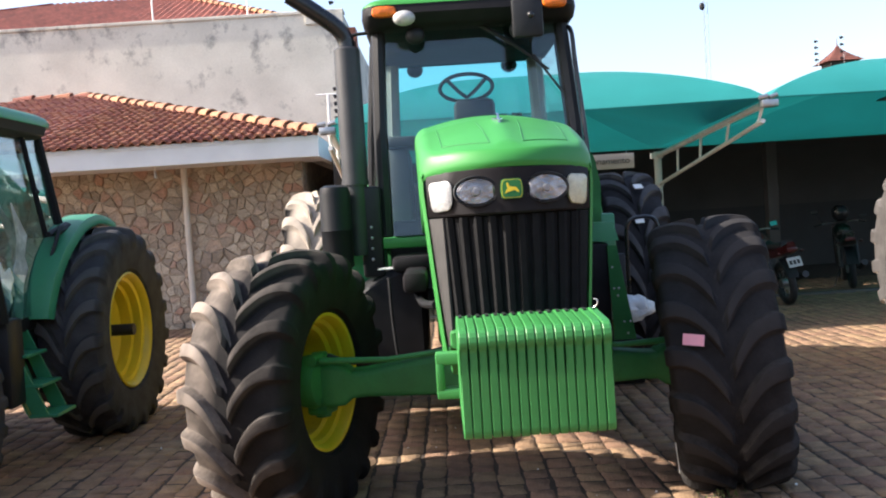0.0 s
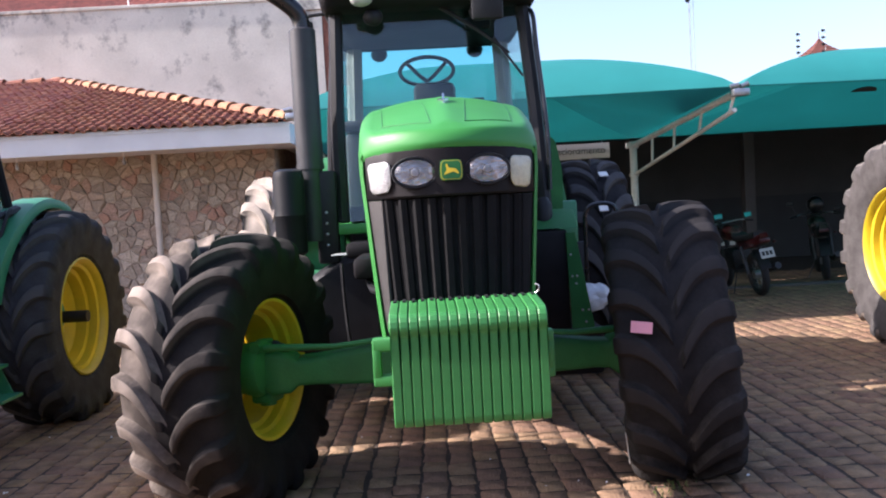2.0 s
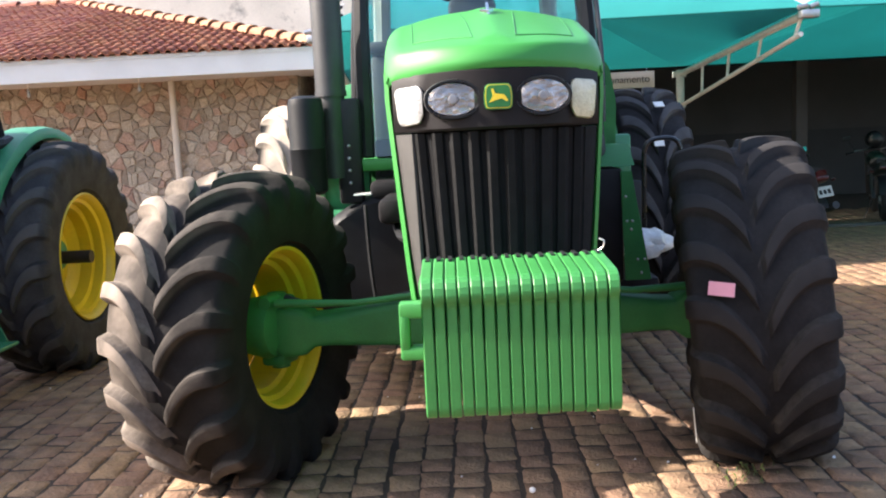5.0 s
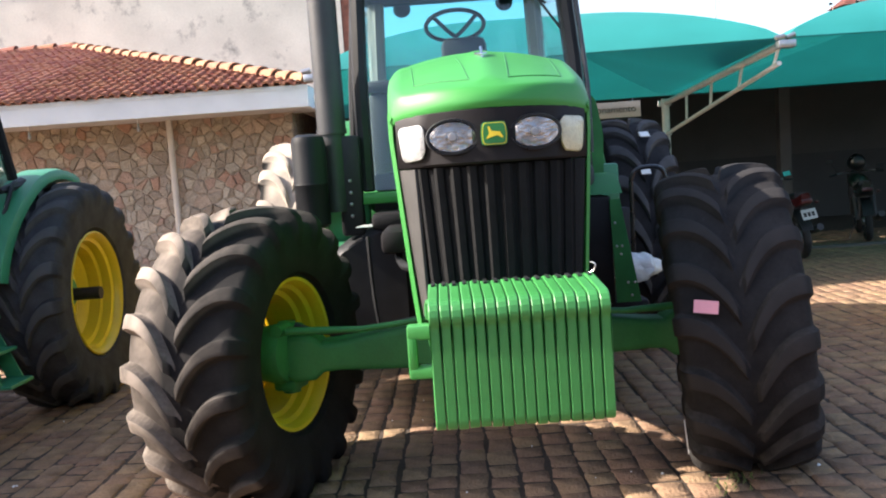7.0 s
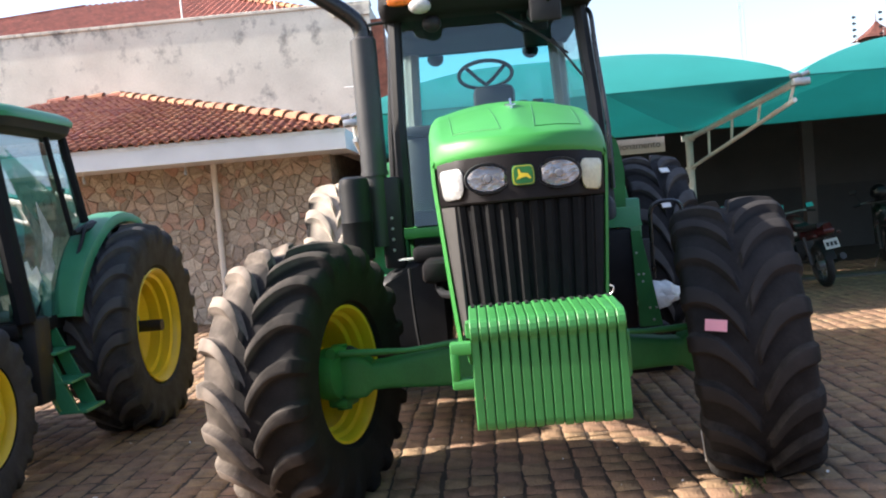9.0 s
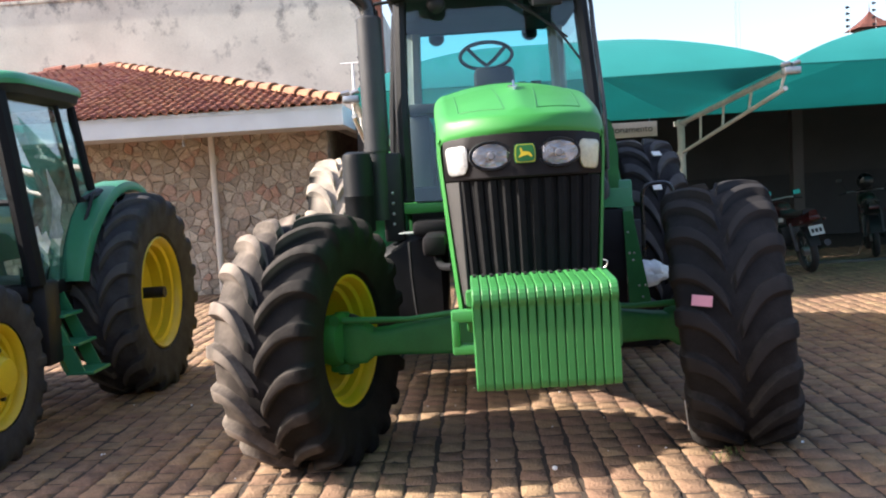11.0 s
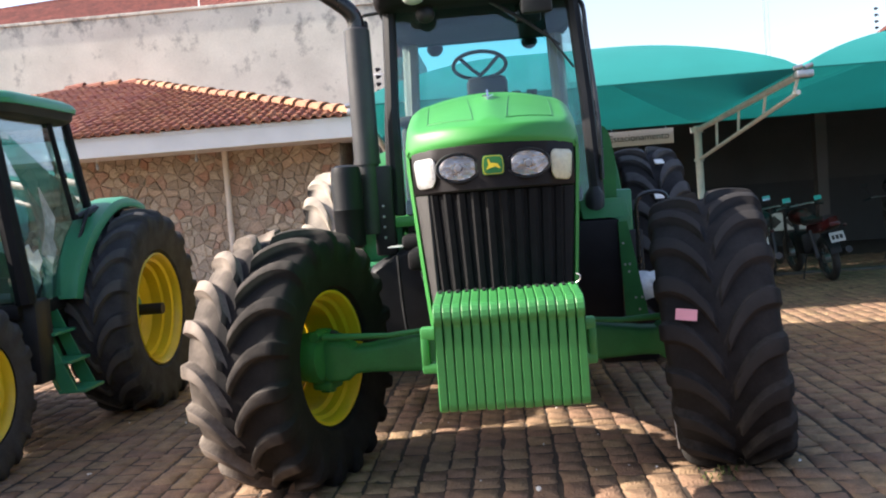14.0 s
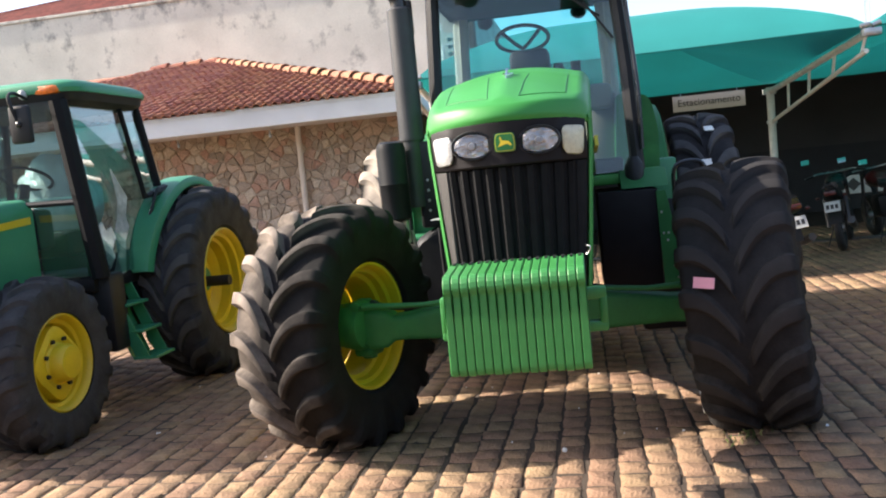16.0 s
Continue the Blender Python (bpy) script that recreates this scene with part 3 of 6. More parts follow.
def big_tractor():
    AY = -0.13
    T = empty("tractor", pose(0.27, 4.65, 0, 0, 0, 0.5))
    tagged(T, "large green farm tractor with yellow rims and front weights", "tractor", kind="thing")
    # wheels: front ones turned a little, rear ones straight
    for sx, st, wx in ((-1, -18, 1.12), (1, -13, 1.135)):
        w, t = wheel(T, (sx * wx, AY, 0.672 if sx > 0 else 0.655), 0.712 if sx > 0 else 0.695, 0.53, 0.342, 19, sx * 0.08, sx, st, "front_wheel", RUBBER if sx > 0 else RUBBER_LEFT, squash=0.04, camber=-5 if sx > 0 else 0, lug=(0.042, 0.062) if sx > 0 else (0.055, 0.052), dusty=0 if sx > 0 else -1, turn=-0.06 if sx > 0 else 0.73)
        bm = bmn()
        lathe(bm, [(sx * 0.10, 0.0), (sx * 0.10, 0.12), (-sx * 0.02, 0.125), (-sx * 0.13, 0.145), (-sx * 0.17, 0.13), (-sx * 0.19, 0.08), (-sx * 0.19, 0.0)], 28)
        part("wheel_hub", bm, GREEN_CAST, w, "green cast wheel hub", smooth=True)
        for k in range(10):
            a = 2 * math.pi * k / 10
            bm = bmn()
            tube(bm, [(sx * 0.085, 0.15 * math.cos(a), 0.15 * math.sin(a)), (sx * 0.055, 0.15 * math.cos(a), 0.15 * math.sin(a))], 0.013, 6)
            part("wheel_bolt", bm, STEEL, w)
        # left tyre: outer flanks get dust with sunlight painted in
        t.data.materials.append(LUG_DUST if sx > 0 else LUG_DUST_SUNLIT)
        if sx > 0:
            bm = bmn()
            box(bm, -0.095, 0.0, -0.005, 0.0, -0.026, 0.026, m=pose(-0.095, -0.691, 0.176, -15, 11, -2))
            part("paper_label", bm, PINK, w, "small pink paper label on the tread")
            bm = bmn()
            plate(bm, [(-0.03, -0.1), (0.0, -0.13), (0.015, -0.02), (0.0, 0.06)], 0, -0.285, -0.280)
            part("scuff_label", bm, PAPER, w, "torn white paper strip", m=pose(0, -0.36, -0.42, 20, 0, 0))
    bm = bmn()
    loft(bm, [[(x, y, z) for x, z in round_poly([(0.56, 1.34), (0.865, 1.34), (0.875, 1.62), (0.83, 1.885), (0.60, 1.90)], [0.0, 0.02, 0.05, 0.09, 0.03], 5)] for y in (1.44, 1.455, 1.72)], ring=True)
    part("fender_front", bm, GREEN_CAST, T, "green front of the rear fender", smooth=True)
    bm = bmn()
    plate(bm, [(0.86, 1.25), (1.44, 1.25), (1.44, 1.365), (1.02, 1.365)], 0, 0.56, 0.86, 0.008)
    part("step_platform", bm, GREEN_CAST, T, "green cab step platform", smooth=True)
    part("inner_fender", box(bmn(), 0.86, 1.06, 1.60, 1.66, 0.45, 1.12, 0.015), BLACK, T, "black inner fender panel", smooth=True)
    for sx in (-1, 1):
        w, t = wheel(T, (sx * 1.28, 2.75, 0.86), 0.89, 0.48, 0.50, 19, sx * 0.05, sx, 0, "rear_wheel", RUBBER_DUSTY if sx < 0 else RUBBER_REAR, squash=0.03)
        t.data.materials.append(LUG_DUST_PALE if sx < 0 else LUG_DUST)
        if sx > 0:
            for k, (a, dx) in enumerate(((57, 0.055), (33, -0.01))):
                bm = bmn()
                box(bm, -0.035, 0.035, -0.004, 0.004, -0.03, 0.03)
                r = 0.895
                part("paper_label", bm, PAPER, w, "small white paper label", m=pose(dx, -r * math.cos(radians(a)), r * math.sin(radians(a)), -a, 0, 8))
    # hood
    bm = bmn()
    loft(bm, hood_secs([(-1.172, 0.356, 0.354, 1.664, 1.657, 1.648, 0.20), (-1.180, 0.362, 0.357, 1.690, 1.672, 1.640, 0.20), (-1.165, 0.368, 0.360, 1.722, 1.690, 1.635, 0.20),
                        (-1.12, 0.373, 0.363, 1.745, 1.705, 1.62, 0.19), (-0.98, 0.376, 0.366, 1.785, 1.738, 1.55, 0.15), (-0.80, 0.380, 0.368, 1.836, 1.782, 1.50, 0.09),
                        (-0.60, 0.385, 0.372, 1.884, 1.824, 1.48, 0.04), (-0.45, 0.388, 0.375, 1.914, 1.850, 1.46, 0.01), (0.1, 0.40, 0.39, 1.985, 1.915, 1.42, 0.0), (0.7, 0.41, 0.40, 2.038, 1.965, 1.38, 0.0), (1.02, 0.41, 0.40, 2.052, 1.98, 1.38, 0.0)]))
    for v in bm.verts:
        if -1.12 < v.co.y < -0.45:
            v.co.z += 0.011 * math.exp(-(v.co.x / 0.05) ** 2)
    hood = part("hood", bm, GREEN, T, "glossy bright green hood with pressed panels", smooth=True)
    md = hood.modifiers.new("thick", "SOLIDIFY")
    md.thickness, md.offset = 0.012, -1
    bm = bmn()
    plate(bm, [(-0.60, 1.53), (0.75, 1.50), (0.75, 1.55), (-0.55, 1.58)], 0, 0.386, 0.404)
    for v in bm.verts:
        v.co.x += 0.012 * (v.co.y + 0.6)
    part("hood_stripe", bm, BADGE_YELLOW, T, "yellow hood side stripe")
    # pressed seams
    bpy.context.view_layer.update()

    def hood_at(x, y):
        hit, loc, nor, _ = hood.ray_cast((x, y, 3.0), (0, 0, -1))
        return loc + nor * 0.0005
    for sx in (-1, 1):
        for x0, x1, y0, y1 in ((0.070, 0.098, -1.075, -0.60), (0.268, 0.285, -0.97, -0.52), (0.070, 0.268, -1.075, -0.97)):
            part("hood_seam", tube(bmn(), [hood_at(sx * (x0 + (x1 - x0) * k / 8), y0 + (y1 - y0) * k / 8) for k in range(9)], 0.0024, 6), GREEN_CAST, T)
    bm = bmn()
    plate(bm, [(0, -0.075), (0.026, 0.04), (0.008, 0.02), (0, 0.065), (-0.008, 0.02), (-0.026, 0.04)], 2, -0.006, 0.010, 0.003)
    plate(bm, [(-0.075, -0.004), (0.055, -0.004), (0.060, 0.030), (0.020, 0.034)], 0, -0.005, 0.005, 0.002)
    part("hood_emblem", bm, CHROME, T, "small silver hood ornament", m=Matrix.Translation(hood_at(0, -0.70)) @ pose(0, 0, 0, 10, 0, 0))

    # front face, bowed forward in the middle
    def face_y(x):
        return -1.165 + 0.20 * (x / 0.37) ** 2
    def face_slab(name, prof, dy0, dy1, material, label="", n=16):
        """prof(x fraction -1..1) -> (x, z low, z high)."""
        bm = bmn()
        secs = []
        for k in range(n + 1):
            f = -1 + 2 * k / n
            x, lo, hi = prof(f)
            y = face_y(x)
            secs.append([(x, y + dy0, lo + 0.008), (x, y + dy0, hi - 0.008), (x, y + dy0 + 0.008, hi), (x, y + dy1, hi), (x, y + dy1, lo), (x, y + dy0 + 0.008, lo)])
        loft(bm, secs, ring=True)
        return part(name, bm, material, T, label, smooth=True)
    face_slab("lamp_panel", lambda f: (0.345 * f, 1.475, 1.668), -0.012, 0.06, LAMP_BLACK, "black headlight panel")
    # vertical grille with ribs between two grey cheeks
    face_slab("grille_backing", lambda f: (0.285 * f, 0.92, 1.475), 0.024, 0.07, GRILLE, "black perforated grille")
    for k in range(10):
        bm = bmn()
        secs = []
        for z in np.linspace(0.92, 1.47, 10):
            sp = 0.0515 + 0.0065 * (z - 0.92) / 0.55
            x, y = (k - 4.35) * sp, face_y((k - 4.35) * sp)
            secs.append([(x - 0.024, y + 0.040, z), (x - 0.021, y + 0.016, z), (x - 0.013, y + 0.006, z), (x + 0.010, y + 0.008, z), (x + 0.019, y + 0.020, z), (x + 0.024, y + 0.040, z)])
        loft(bm, secs, ring=True)
        part("grille_rib", bm, GRILLE, T, smooth=True)
    for sx in (-1, 1):
        bm = bmn()
        secs = []
        for k in range(9):
            z = 0.93 + 0.54 * k / 8
            xo = 0.292 + 0.053 * (k / 8) ** 0.9
            xi = (0.262 + 0.013 * k / 8) if sx < 0 else (0.255 + 0.030 * k / 8)
            sec = []
            for x, dy in ((xi, 0.01), (xi + 0.01, -0.002), ((xi + xo) / 2, -0.002), (xo - 0.012, 0.0), (xo, 0.02), (xo, 0.10), (xi, 0.10)):
                sec.append((sx * x, face_y(x) + dy, z))
            secs.append(sec)
        loft(bm, secs, ring=True)
        # both cheeks are one plastic; the right one's shade is painted as black
        part("grille_cheek", bm, GREY_PANEL if sx < 0 else GRILLE, T, "grey plastic grille cheek" if sx < 0 else "plastic grille cheek with its shade painted black", smooth=True)
        # green side panel with its bright front edge
        bm = bmn()
        secs = []
        for k in range(9):
            z = 0.88 + 0.80 * k / 8
            f = min(k / 7.0, 1)
            xo = 0.302 + 0.060 * f ** 0.9
            y0 = face_y(xo) + 0.005
            sec = [(sx * (xo - 0.012), y0 + 0.015, z), (sx * (xo - 0.004), y0 - 0.004, z), (sx * (xo + 0.008), y0 + 0.004, z), (sx * (xo + 0.013), y0 + 0.03, z),
                   (sx * (xo + 0.022), y0 + 0.5, z + 0.0), (sx * (xo + 0.03), 0.55, z), (sx * (xo + 0.01), 0.55, z), (sx * (xo), y0 + 0.5, z), (sx * (xo - 0.005), y0 + 0.05, z)]
            sec = [(x, y, 1.68 - (1.68 - z) * float(np.interp(y, (-0.96, -0.3), (1.0, 0.68)))) for x, y, z in sec]
            secs.append(sec)
        loft(bm, secs, ring=True)
        part("side_panel", bm, GREEN, T, "bright green hood side panel", smooth=True)
        # lamps
        cx = sx * 0.143
        lamp = part("headlight", lathe_ring(bmn(), cx, face_y(cx), 1.573), BLACK_GLOSS, T, "oval headlight in a black bezel", smooth=True)
        bm = bmn()
        secs = []
        for s_, d in ((1.0, -0.033), (0.86, -0.018), (0.70, -0.008), (0.50, -0.002), (0.28, 0.0), (0.08, 0.0)):
            secs.append([(cx + 0.080 * s_ * math.cos(q), face_y(cx) + d + 0.012 * s_ * (k % 4 == 0), 1.573 + 0.050 * s_ * math.sin(q)) for k, q in enumerate(2 * math.pi * k / 48 for k in range(48))])
        loft(bm, secs, ring=True)
        part("reflector", bm, REFLECT, lamp, "bright ribbed reflector", smooth=True)
        bm = bmn()
        tube(bm, [(cx, face_y(cx) - 0.045, 1.572), (cx, face_y(cx) - 0.02, 1.572)], [0.013, 0.020], 10)
        part("bulb_shield", bm, STEEL, lamp)
        bm = bmn()
        secs = [[(cx + x * s, face_y(cx) + d, 1.573 + z * s) for x, z in ellipse(0, 0, 0.083, 0.053, 32)] for s, d in ((1.0, -0.032), (0.9, -0.046), (0.65, -0.056), (0.3, -0.062), (0.05, -0.063))]
        loft(bm, secs, ring=True)
        lens = part("lens", bm, LENS, lamp, "clear oval lens", smooth=True)
        lens.visible_shadow = False
        bm = bmn()
        pts = round_poly([(0.240, 1.530), (0.254, 1.501), (0.314, 1.494), (0.328, 1.512), (0.338, 1.606), (0.328, 1.622), (0.254, 1.626), (0.240, 1.608)], 0.010, 4)
        rings = [[(0.288 + (x - 0.288) * s_, d, 1.572 + (z - 1.572) * s_) for x, z in pts] for s_, d in ((1.0, 0.05), (1.0, -0.018), (0.95, -0.027), (0.7, -0.034), (0.1, -0.036))]
        loft(bm, [[(sx * x, d + face_y(x), z) for x, d, z in r] for r in rings], ring=True)
        part("marker_lamp", bm, WHITE_LAMP if sx < 0 else CREAM_LAMP, T, "white corner lamp" if sx < 0 else "cream corner lamp", smooth=True)
    # badge
    outline = [(-0.043, 1.535), (0.043, 1.535), (0.046, 1.578), (0.040, 1.615), (-0.040, 1.615), (-0.046, 1.578)]
    shrunk = lambda f: round_poly([(x * f, 1.576 + (z - 1.576) * f) for x, z in outline], 0.014 * f)
    badge = part("badge", plate(bmn(), shrunk(1.0), 1, -1.192, -1.17, 0.003), BADGE_GREEN, T, "green and yellow maker's badge", smooth=True)
    part("badge_line", plate(bmn(), shrunk(0.93), 1, -1.194, -1.19), BADGE_YELLOW, badge)
    part("badge_field", plate(bmn(), shrunk(0.87), 1, -1.196, -1.19), BADGE_GREEN, badge)
    bm = bmn()
    plate(bm, [(-0.030, 1.556), (-0.014, 1.562), (0.010, 1.568), (0.026, 1.558), (0.030, 1.562), (0.018, 1.580), (-0.010, 1.584), (-0.016, 1.600), (-0.022, 1.598), (-0.018, 1.576)], 1, -1.199, -1.195)
    part("badge_mark", bm, BADGE_YELLOW, badge)

    # front weights and their carrier
    WX0, WX1, NW = -0.262, 0.292, 16
    step = (WX1 - WX0) / NW
    prof = round_poly([(-1.60, 0.690), (-1.585, 0.668), (-1.16, 0.70), (-1.16, 1.025), (-1.23, 1.062), (-1.30, 1.088), (-1.598, 1.068), (-1.603, 1.010), (-1.590, 0.992)], [0.014, 0.012, 0.02, 0.03, 0.02, 0.02, 0.045, 0.015, 0.012], 4)
    def inset(d):
        out = []
        for k, p in enumerate(prof):
            a, b = Vector(prof[k - 1]), Vector(prof[(k + 1) % len(prof)])
            t = (b - a).normalized()
            out.append((p[0] - t.y * d * turn, p[1] + t.x * d * turn))
        return out
    turn = 1 if sum(prof[k - 1][0] * p[1] - p[0] * prof[k - 1][1] for k, p in enumerate(prof)) > 0 else -1
    hs = step / 2 - 0.0012
    bm = loft(bmn(), [[(x, y, z) for y, z in inset(d)] for x, d in ((-hs, 0.0062), (-hs + 0.0009, 0.0024), (-hs + 0.0038, 0), (hs - 0.0038, 0), (hs - 0.0009, 0.0024), (hs, 0.0062))], ring=True)
    wfirst = part("front_weight", bm, GREEN_WEIGHT, T, "green cast suitcase weight")
    wfirst.location.x = WX0 + step / 2
    for k in range(1, NW):
        o = new("front_weight", wfirst.data)
        o.parent = T
        o.location = (WX0 + step * (k + 0.5), 0, 0.002 * math.cos(k * 1.7))
    for k in range(NW):
        bm = bmn()
        x = WX0 + step * (k + 0.5)
        box(bm, x - 0.006, x + 0.006, -1.36, -1.285, 1.075, 1.0895)
        part("weight_slot", bm, BLACK, T)
    bm = bmn()
    box(bm, -0.352, 0.372, -1.18, -1.12, 0.872, 0.925, 0.01)
    box(bm, -0.352, 0.372, -1.18, -1.12, 0.732, 0.778, 0.01)
    box(bm, -0.352, -0.318, -1.18, -1.12, 0.762, 0.886, 0.008)
    box(bm, 0.338, 0.372, -1.18, -1.12, 0.762, 0.886, 0.008)
    plate(bm, [(-1.15, 0.935), (-1.03, 0.925), (-0.93, 0.81), (-0.82, 0.765), (-0.70, 0.81), (-0.62, 0.90), (-0.60, 1.0), (-1.15, 1.0)], 0, -0.285, 0.285, 0.02)
    part("weight_carrier", bm, GREEN_WEIGHT, T, "green cast weight carrier", smooth=True)
    bm = bmn()
    tube(bm, arc_pts([(0.30, -1.18, 1.07), (0.316, -1.19, 1.082), (0.320, -1.19, 1.102), (0.306, -1.18, 1.108)], 4), 0.003, 6)
    part("weight_pin", bm, STEEL, T)

    # front axle
    bm = bmn()
    for sx in (-1, 1):
        secs = []
        for x, hy, z0, z1 in ((0.0, 0.14, 0.54, 0.79), (0.22, 0.13, 0.55, 0.775), (0.55, 0.10, 0.555, 0.735), (0.72, 0.085, 0.56, 0.705), (0.80, 0.085, 0.555, 0.70), (0.84, 0.105, 0.525, 0.735), (0.93, 0.115, 0.52, 0.75), (1.00, 0.09, 0.56, 0.73)):
            secs.append([(sx * x, y, z) for y, z in round_poly([(-hy, z0), (hy, z0), (hy, z1), (-hy, z1)], 0.035, 3)])
        loft(bm, secs, ring=True)
    part("front_axle", bm, GREEN_CAST, T, "green cast front axle beam", smooth=True, m=pose(0, AY, 0))
    for sx, st in ((-1, -19), (1, -13)):
        bm = bmn()
        box(bm, -0.06, 0.06, -0.075, 0.075, 0.475, 0.535, 0.02)
        box(bm, -0.06, 0.06, -0.075, 0.075, 0.735, 0.785, 0.02)
        tube(bm, [(0, 0, 0.46), (0, 0, 0.80)], 0.042, 16)
        tube(bm, [(0, -0.02, 0.765), (-sx * 0.02, -0.14, 0.775)], [0.045, 0.028], 10)
        part("steering_knuckle", bm, GREEN_CAST, T, "green cast steering knuckle", smooth=True, m=pose(sx * 0.97, AY, 0, 0, 0, st))
        bm = bmn()
        tube(bm, [(sx * 0.95, -0.14, 0.775), (sx * 0.60, -0.15, 0.765), (sx * 0.20, -0.16, 0.80)], [0.020, 0.014, 0.014], 10)
        part("tie_rod", bm, GREEN_CAST, T, smooth=True, m=pose(0, AY, 0))
        bm = bmn()
        tube(bm, arc_pts([(sx * 0.92, -0.06, 0.79), (sx * 0.75, -0.08, 0.745), (sx * 0.45, -0.09, 0.77), (sx * 0.2, -0.1, 0.82)], 5), 0.013, 6)
        part("axle_hose", bm, BLACK, T, smooth=True, m=pose(0, AY, 0))
    bm = bmn()
    tube(bm, [(-0.11, -0.18, 0.84), (0.24, -0.18, 0.84)], 0.035, 12)
    part("steering_cylinder", bm, BLACK, T, smooth=True)

    # engine, sump, tanks
    bm = bmn()
    plate(bm, [(-0.75, 1.12), (-0.45, 1.10), (-0.10, 0.98), (0.12, 0.82), (0.50, 0.77), (0.80, 0.60), (1.0, 0.56), (1.0, 1.35), (-0.75, 1.35)], 0, -0.21, 0.21, 0.03)
    box(bm, -0.34, 0.34, 1.004, 2.6, 0.60, 1.25, 0.05)
    part("engine_block", bm, DARK_IRON, T, "dark iron engine and transmission", smooth=True)
    for sx in (-1, 1):
        bm = bmn()
        secs = []
        for y, s in ((0.98, 0.85), (1.02, 0.97), (1.10, 1.0), (1.85, 1.0), (1.95, 0.97), (1.98, 0.85)):
            secs.append([(sx * (0.66 + (x - 0.66) * s), y, 0.80 + (z - 0.80) * s) for x, z in round_poly([(0.40, 0.46), (0.80, 0.46), (0.90, 0.62), (0.88, 1.02), (0.60, 1.16), (0.40, 1.16)], 0.07, 4)])
        if sx < 0:
            loft(bm, secs, ring=True)
            part("fuel_tank", bm, BLACK, T, "black moulded fuel tank", smooth=True)
        else:
            box(bm, 0.40, 0.79, 0.85, 1.55, 0.60, 1.24, 0.02)
            tb = part("tool_box", bm, LAMP_BLACK, T, "black side tool box", smooth=True)
            part("box_bracket", plate(bmn(), [(0.775, 1.22), (0.835, 1.22), (0.935, 0.61), (0.79, 0.61)], 1, 0.835, 0.847, 0.003), GREEN_CAST, tb, "green bolted bracket")
            for x, z in ((0.800, 1.08), (0.805, 0.943), (0.835, 0.943), (0.828, 0.896), (0.86, 0.726), (0.90, 0.726), (0.88, 0.65)):
                part("box_bolt", ball(bmn(), (x, 0.834, z), 0.008, 0.006, 0.008, 8, 6), STEEL, tb, smooth=True)
            part("belly_tank", box(bmn(), 0.64, 1.02, 0.98, 1.60, 0.28, 0.597, 0.03), LAMP_BLACK, T, "black low side tank", smooth=True)
            part("pillar_boot", tube(bmn(), [(0.65, 0.98, 1.17), (0.655, 0.985, 1.20), (0.66, 0.995, 1.40), (0.66, 1.0, 1.45)], [0.045, 0.068, 0.062, 0.035], 14), BLACK, T, "black rubber pillar boot", smooth=True)
        if sx < 0:
            bm = bmn()
            tube(bm, arc_pts([(sx * 0.34, -0.2, 1.02), (sx * 0.42, 0.2, 1.0), (sx * 0.46, 0.5, 1.10), (sx * 0.44, 0.8, 1.15)], 5), 0.022, 8)
            part("engine_hose", bm, BLACK, T, smooth=True)
    bm = bmn()
    box(bm, -0.60, -0.30, 0.70, 1.12, 1.14, 1.24, 0.03)
    box(bm, -0.52, -0.38, 0.2, 0.75, 1.05, 1.17, 0.03)
    part("battery_tray", bm, LAMP_BLACK, T, smooth=True)
    bm = bmn()
    tube(bm, arc_pts([(-0.62, 0.60, 1.12), (-0.615, 0.60, 0.9), (-0.60, 0.58, 0.7), (-0.58, 0.58, 0.55)], 5), 0.012, 6)
    part("tank_hose", bm, BLACK, T, smooth=True)
    bm = bmn()
    plate(bm, [(-0.69, 0.7), (-0.60, 0.70), (-0.56, 0.85), (-0.66, 0.85)], 2, 1.165, 1.172)
    part("film_scrap", bm, FILM, T, "scrap of clear plastic film")

    # exhaust stack with elbow and the filter can before it
    sx0, sy0 = -0.825, 1.05
    bm = bmn()
    tube(bm, [(sx0, sy0, 1.25), (sx0, sy0, 1.72), (sx0, sy0, 1.725), (sx0 + 0.0, sy0, 2.60), (sx0, sy0, 2.615)], [0.078, 0.078, 0.086, 0.086, 0.074], 28)
    stack = part("exhaust_pipe", bm, STACK, T, "dark grey steel exhaust stack", smooth=True)
    bm = bmn()
    tube(bm, arc_pts([(sx0, sy0, 2.58), (sx0 - 0.005, sy0, 2.67), (sx0 - 0.05, sy0 - 0.02, 2.745), (sx0 - 0.18, sy0 - 0.06, 2.845), (sx0 - 0.34, sy0 - 0.10, 2.955)], 6), 0.055, 18, cap=False)
    part("exhaust_elbow", bm, BLACK_GLOSS, stack, "black bent exhaust outlet", smooth=True)
    bm = bmn()
    tube(bm, [(sx0, sy0, 1.715), (sx0, sy0, 1.745)], 0.091, 24)
    part("stack_clamp", bm, STACK, stack, smooth=True)
    bm = bmn()
    box(bm, sx0 + 0.02, sx0 + 0.16, sy0 - 0.05, sy0 + 0.05, 1.10, 1.70, 0.02)
    part("stack_bracket", bm, BLACK, stack, smooth=True)
    for k in range(4):
        bm = bmn()
        ball(bm, (sx0 + 0.09, sy0 - 0.052, 1.22 + 0.07 * k), 0.011, 0.008, 0.011, 8, 6)
        part("bracket_bolt", bm, STEEL, stack, smooth=True)
    bm = bmn()
    cx, cy = sx0 - 0.125, sy0 - 0.16
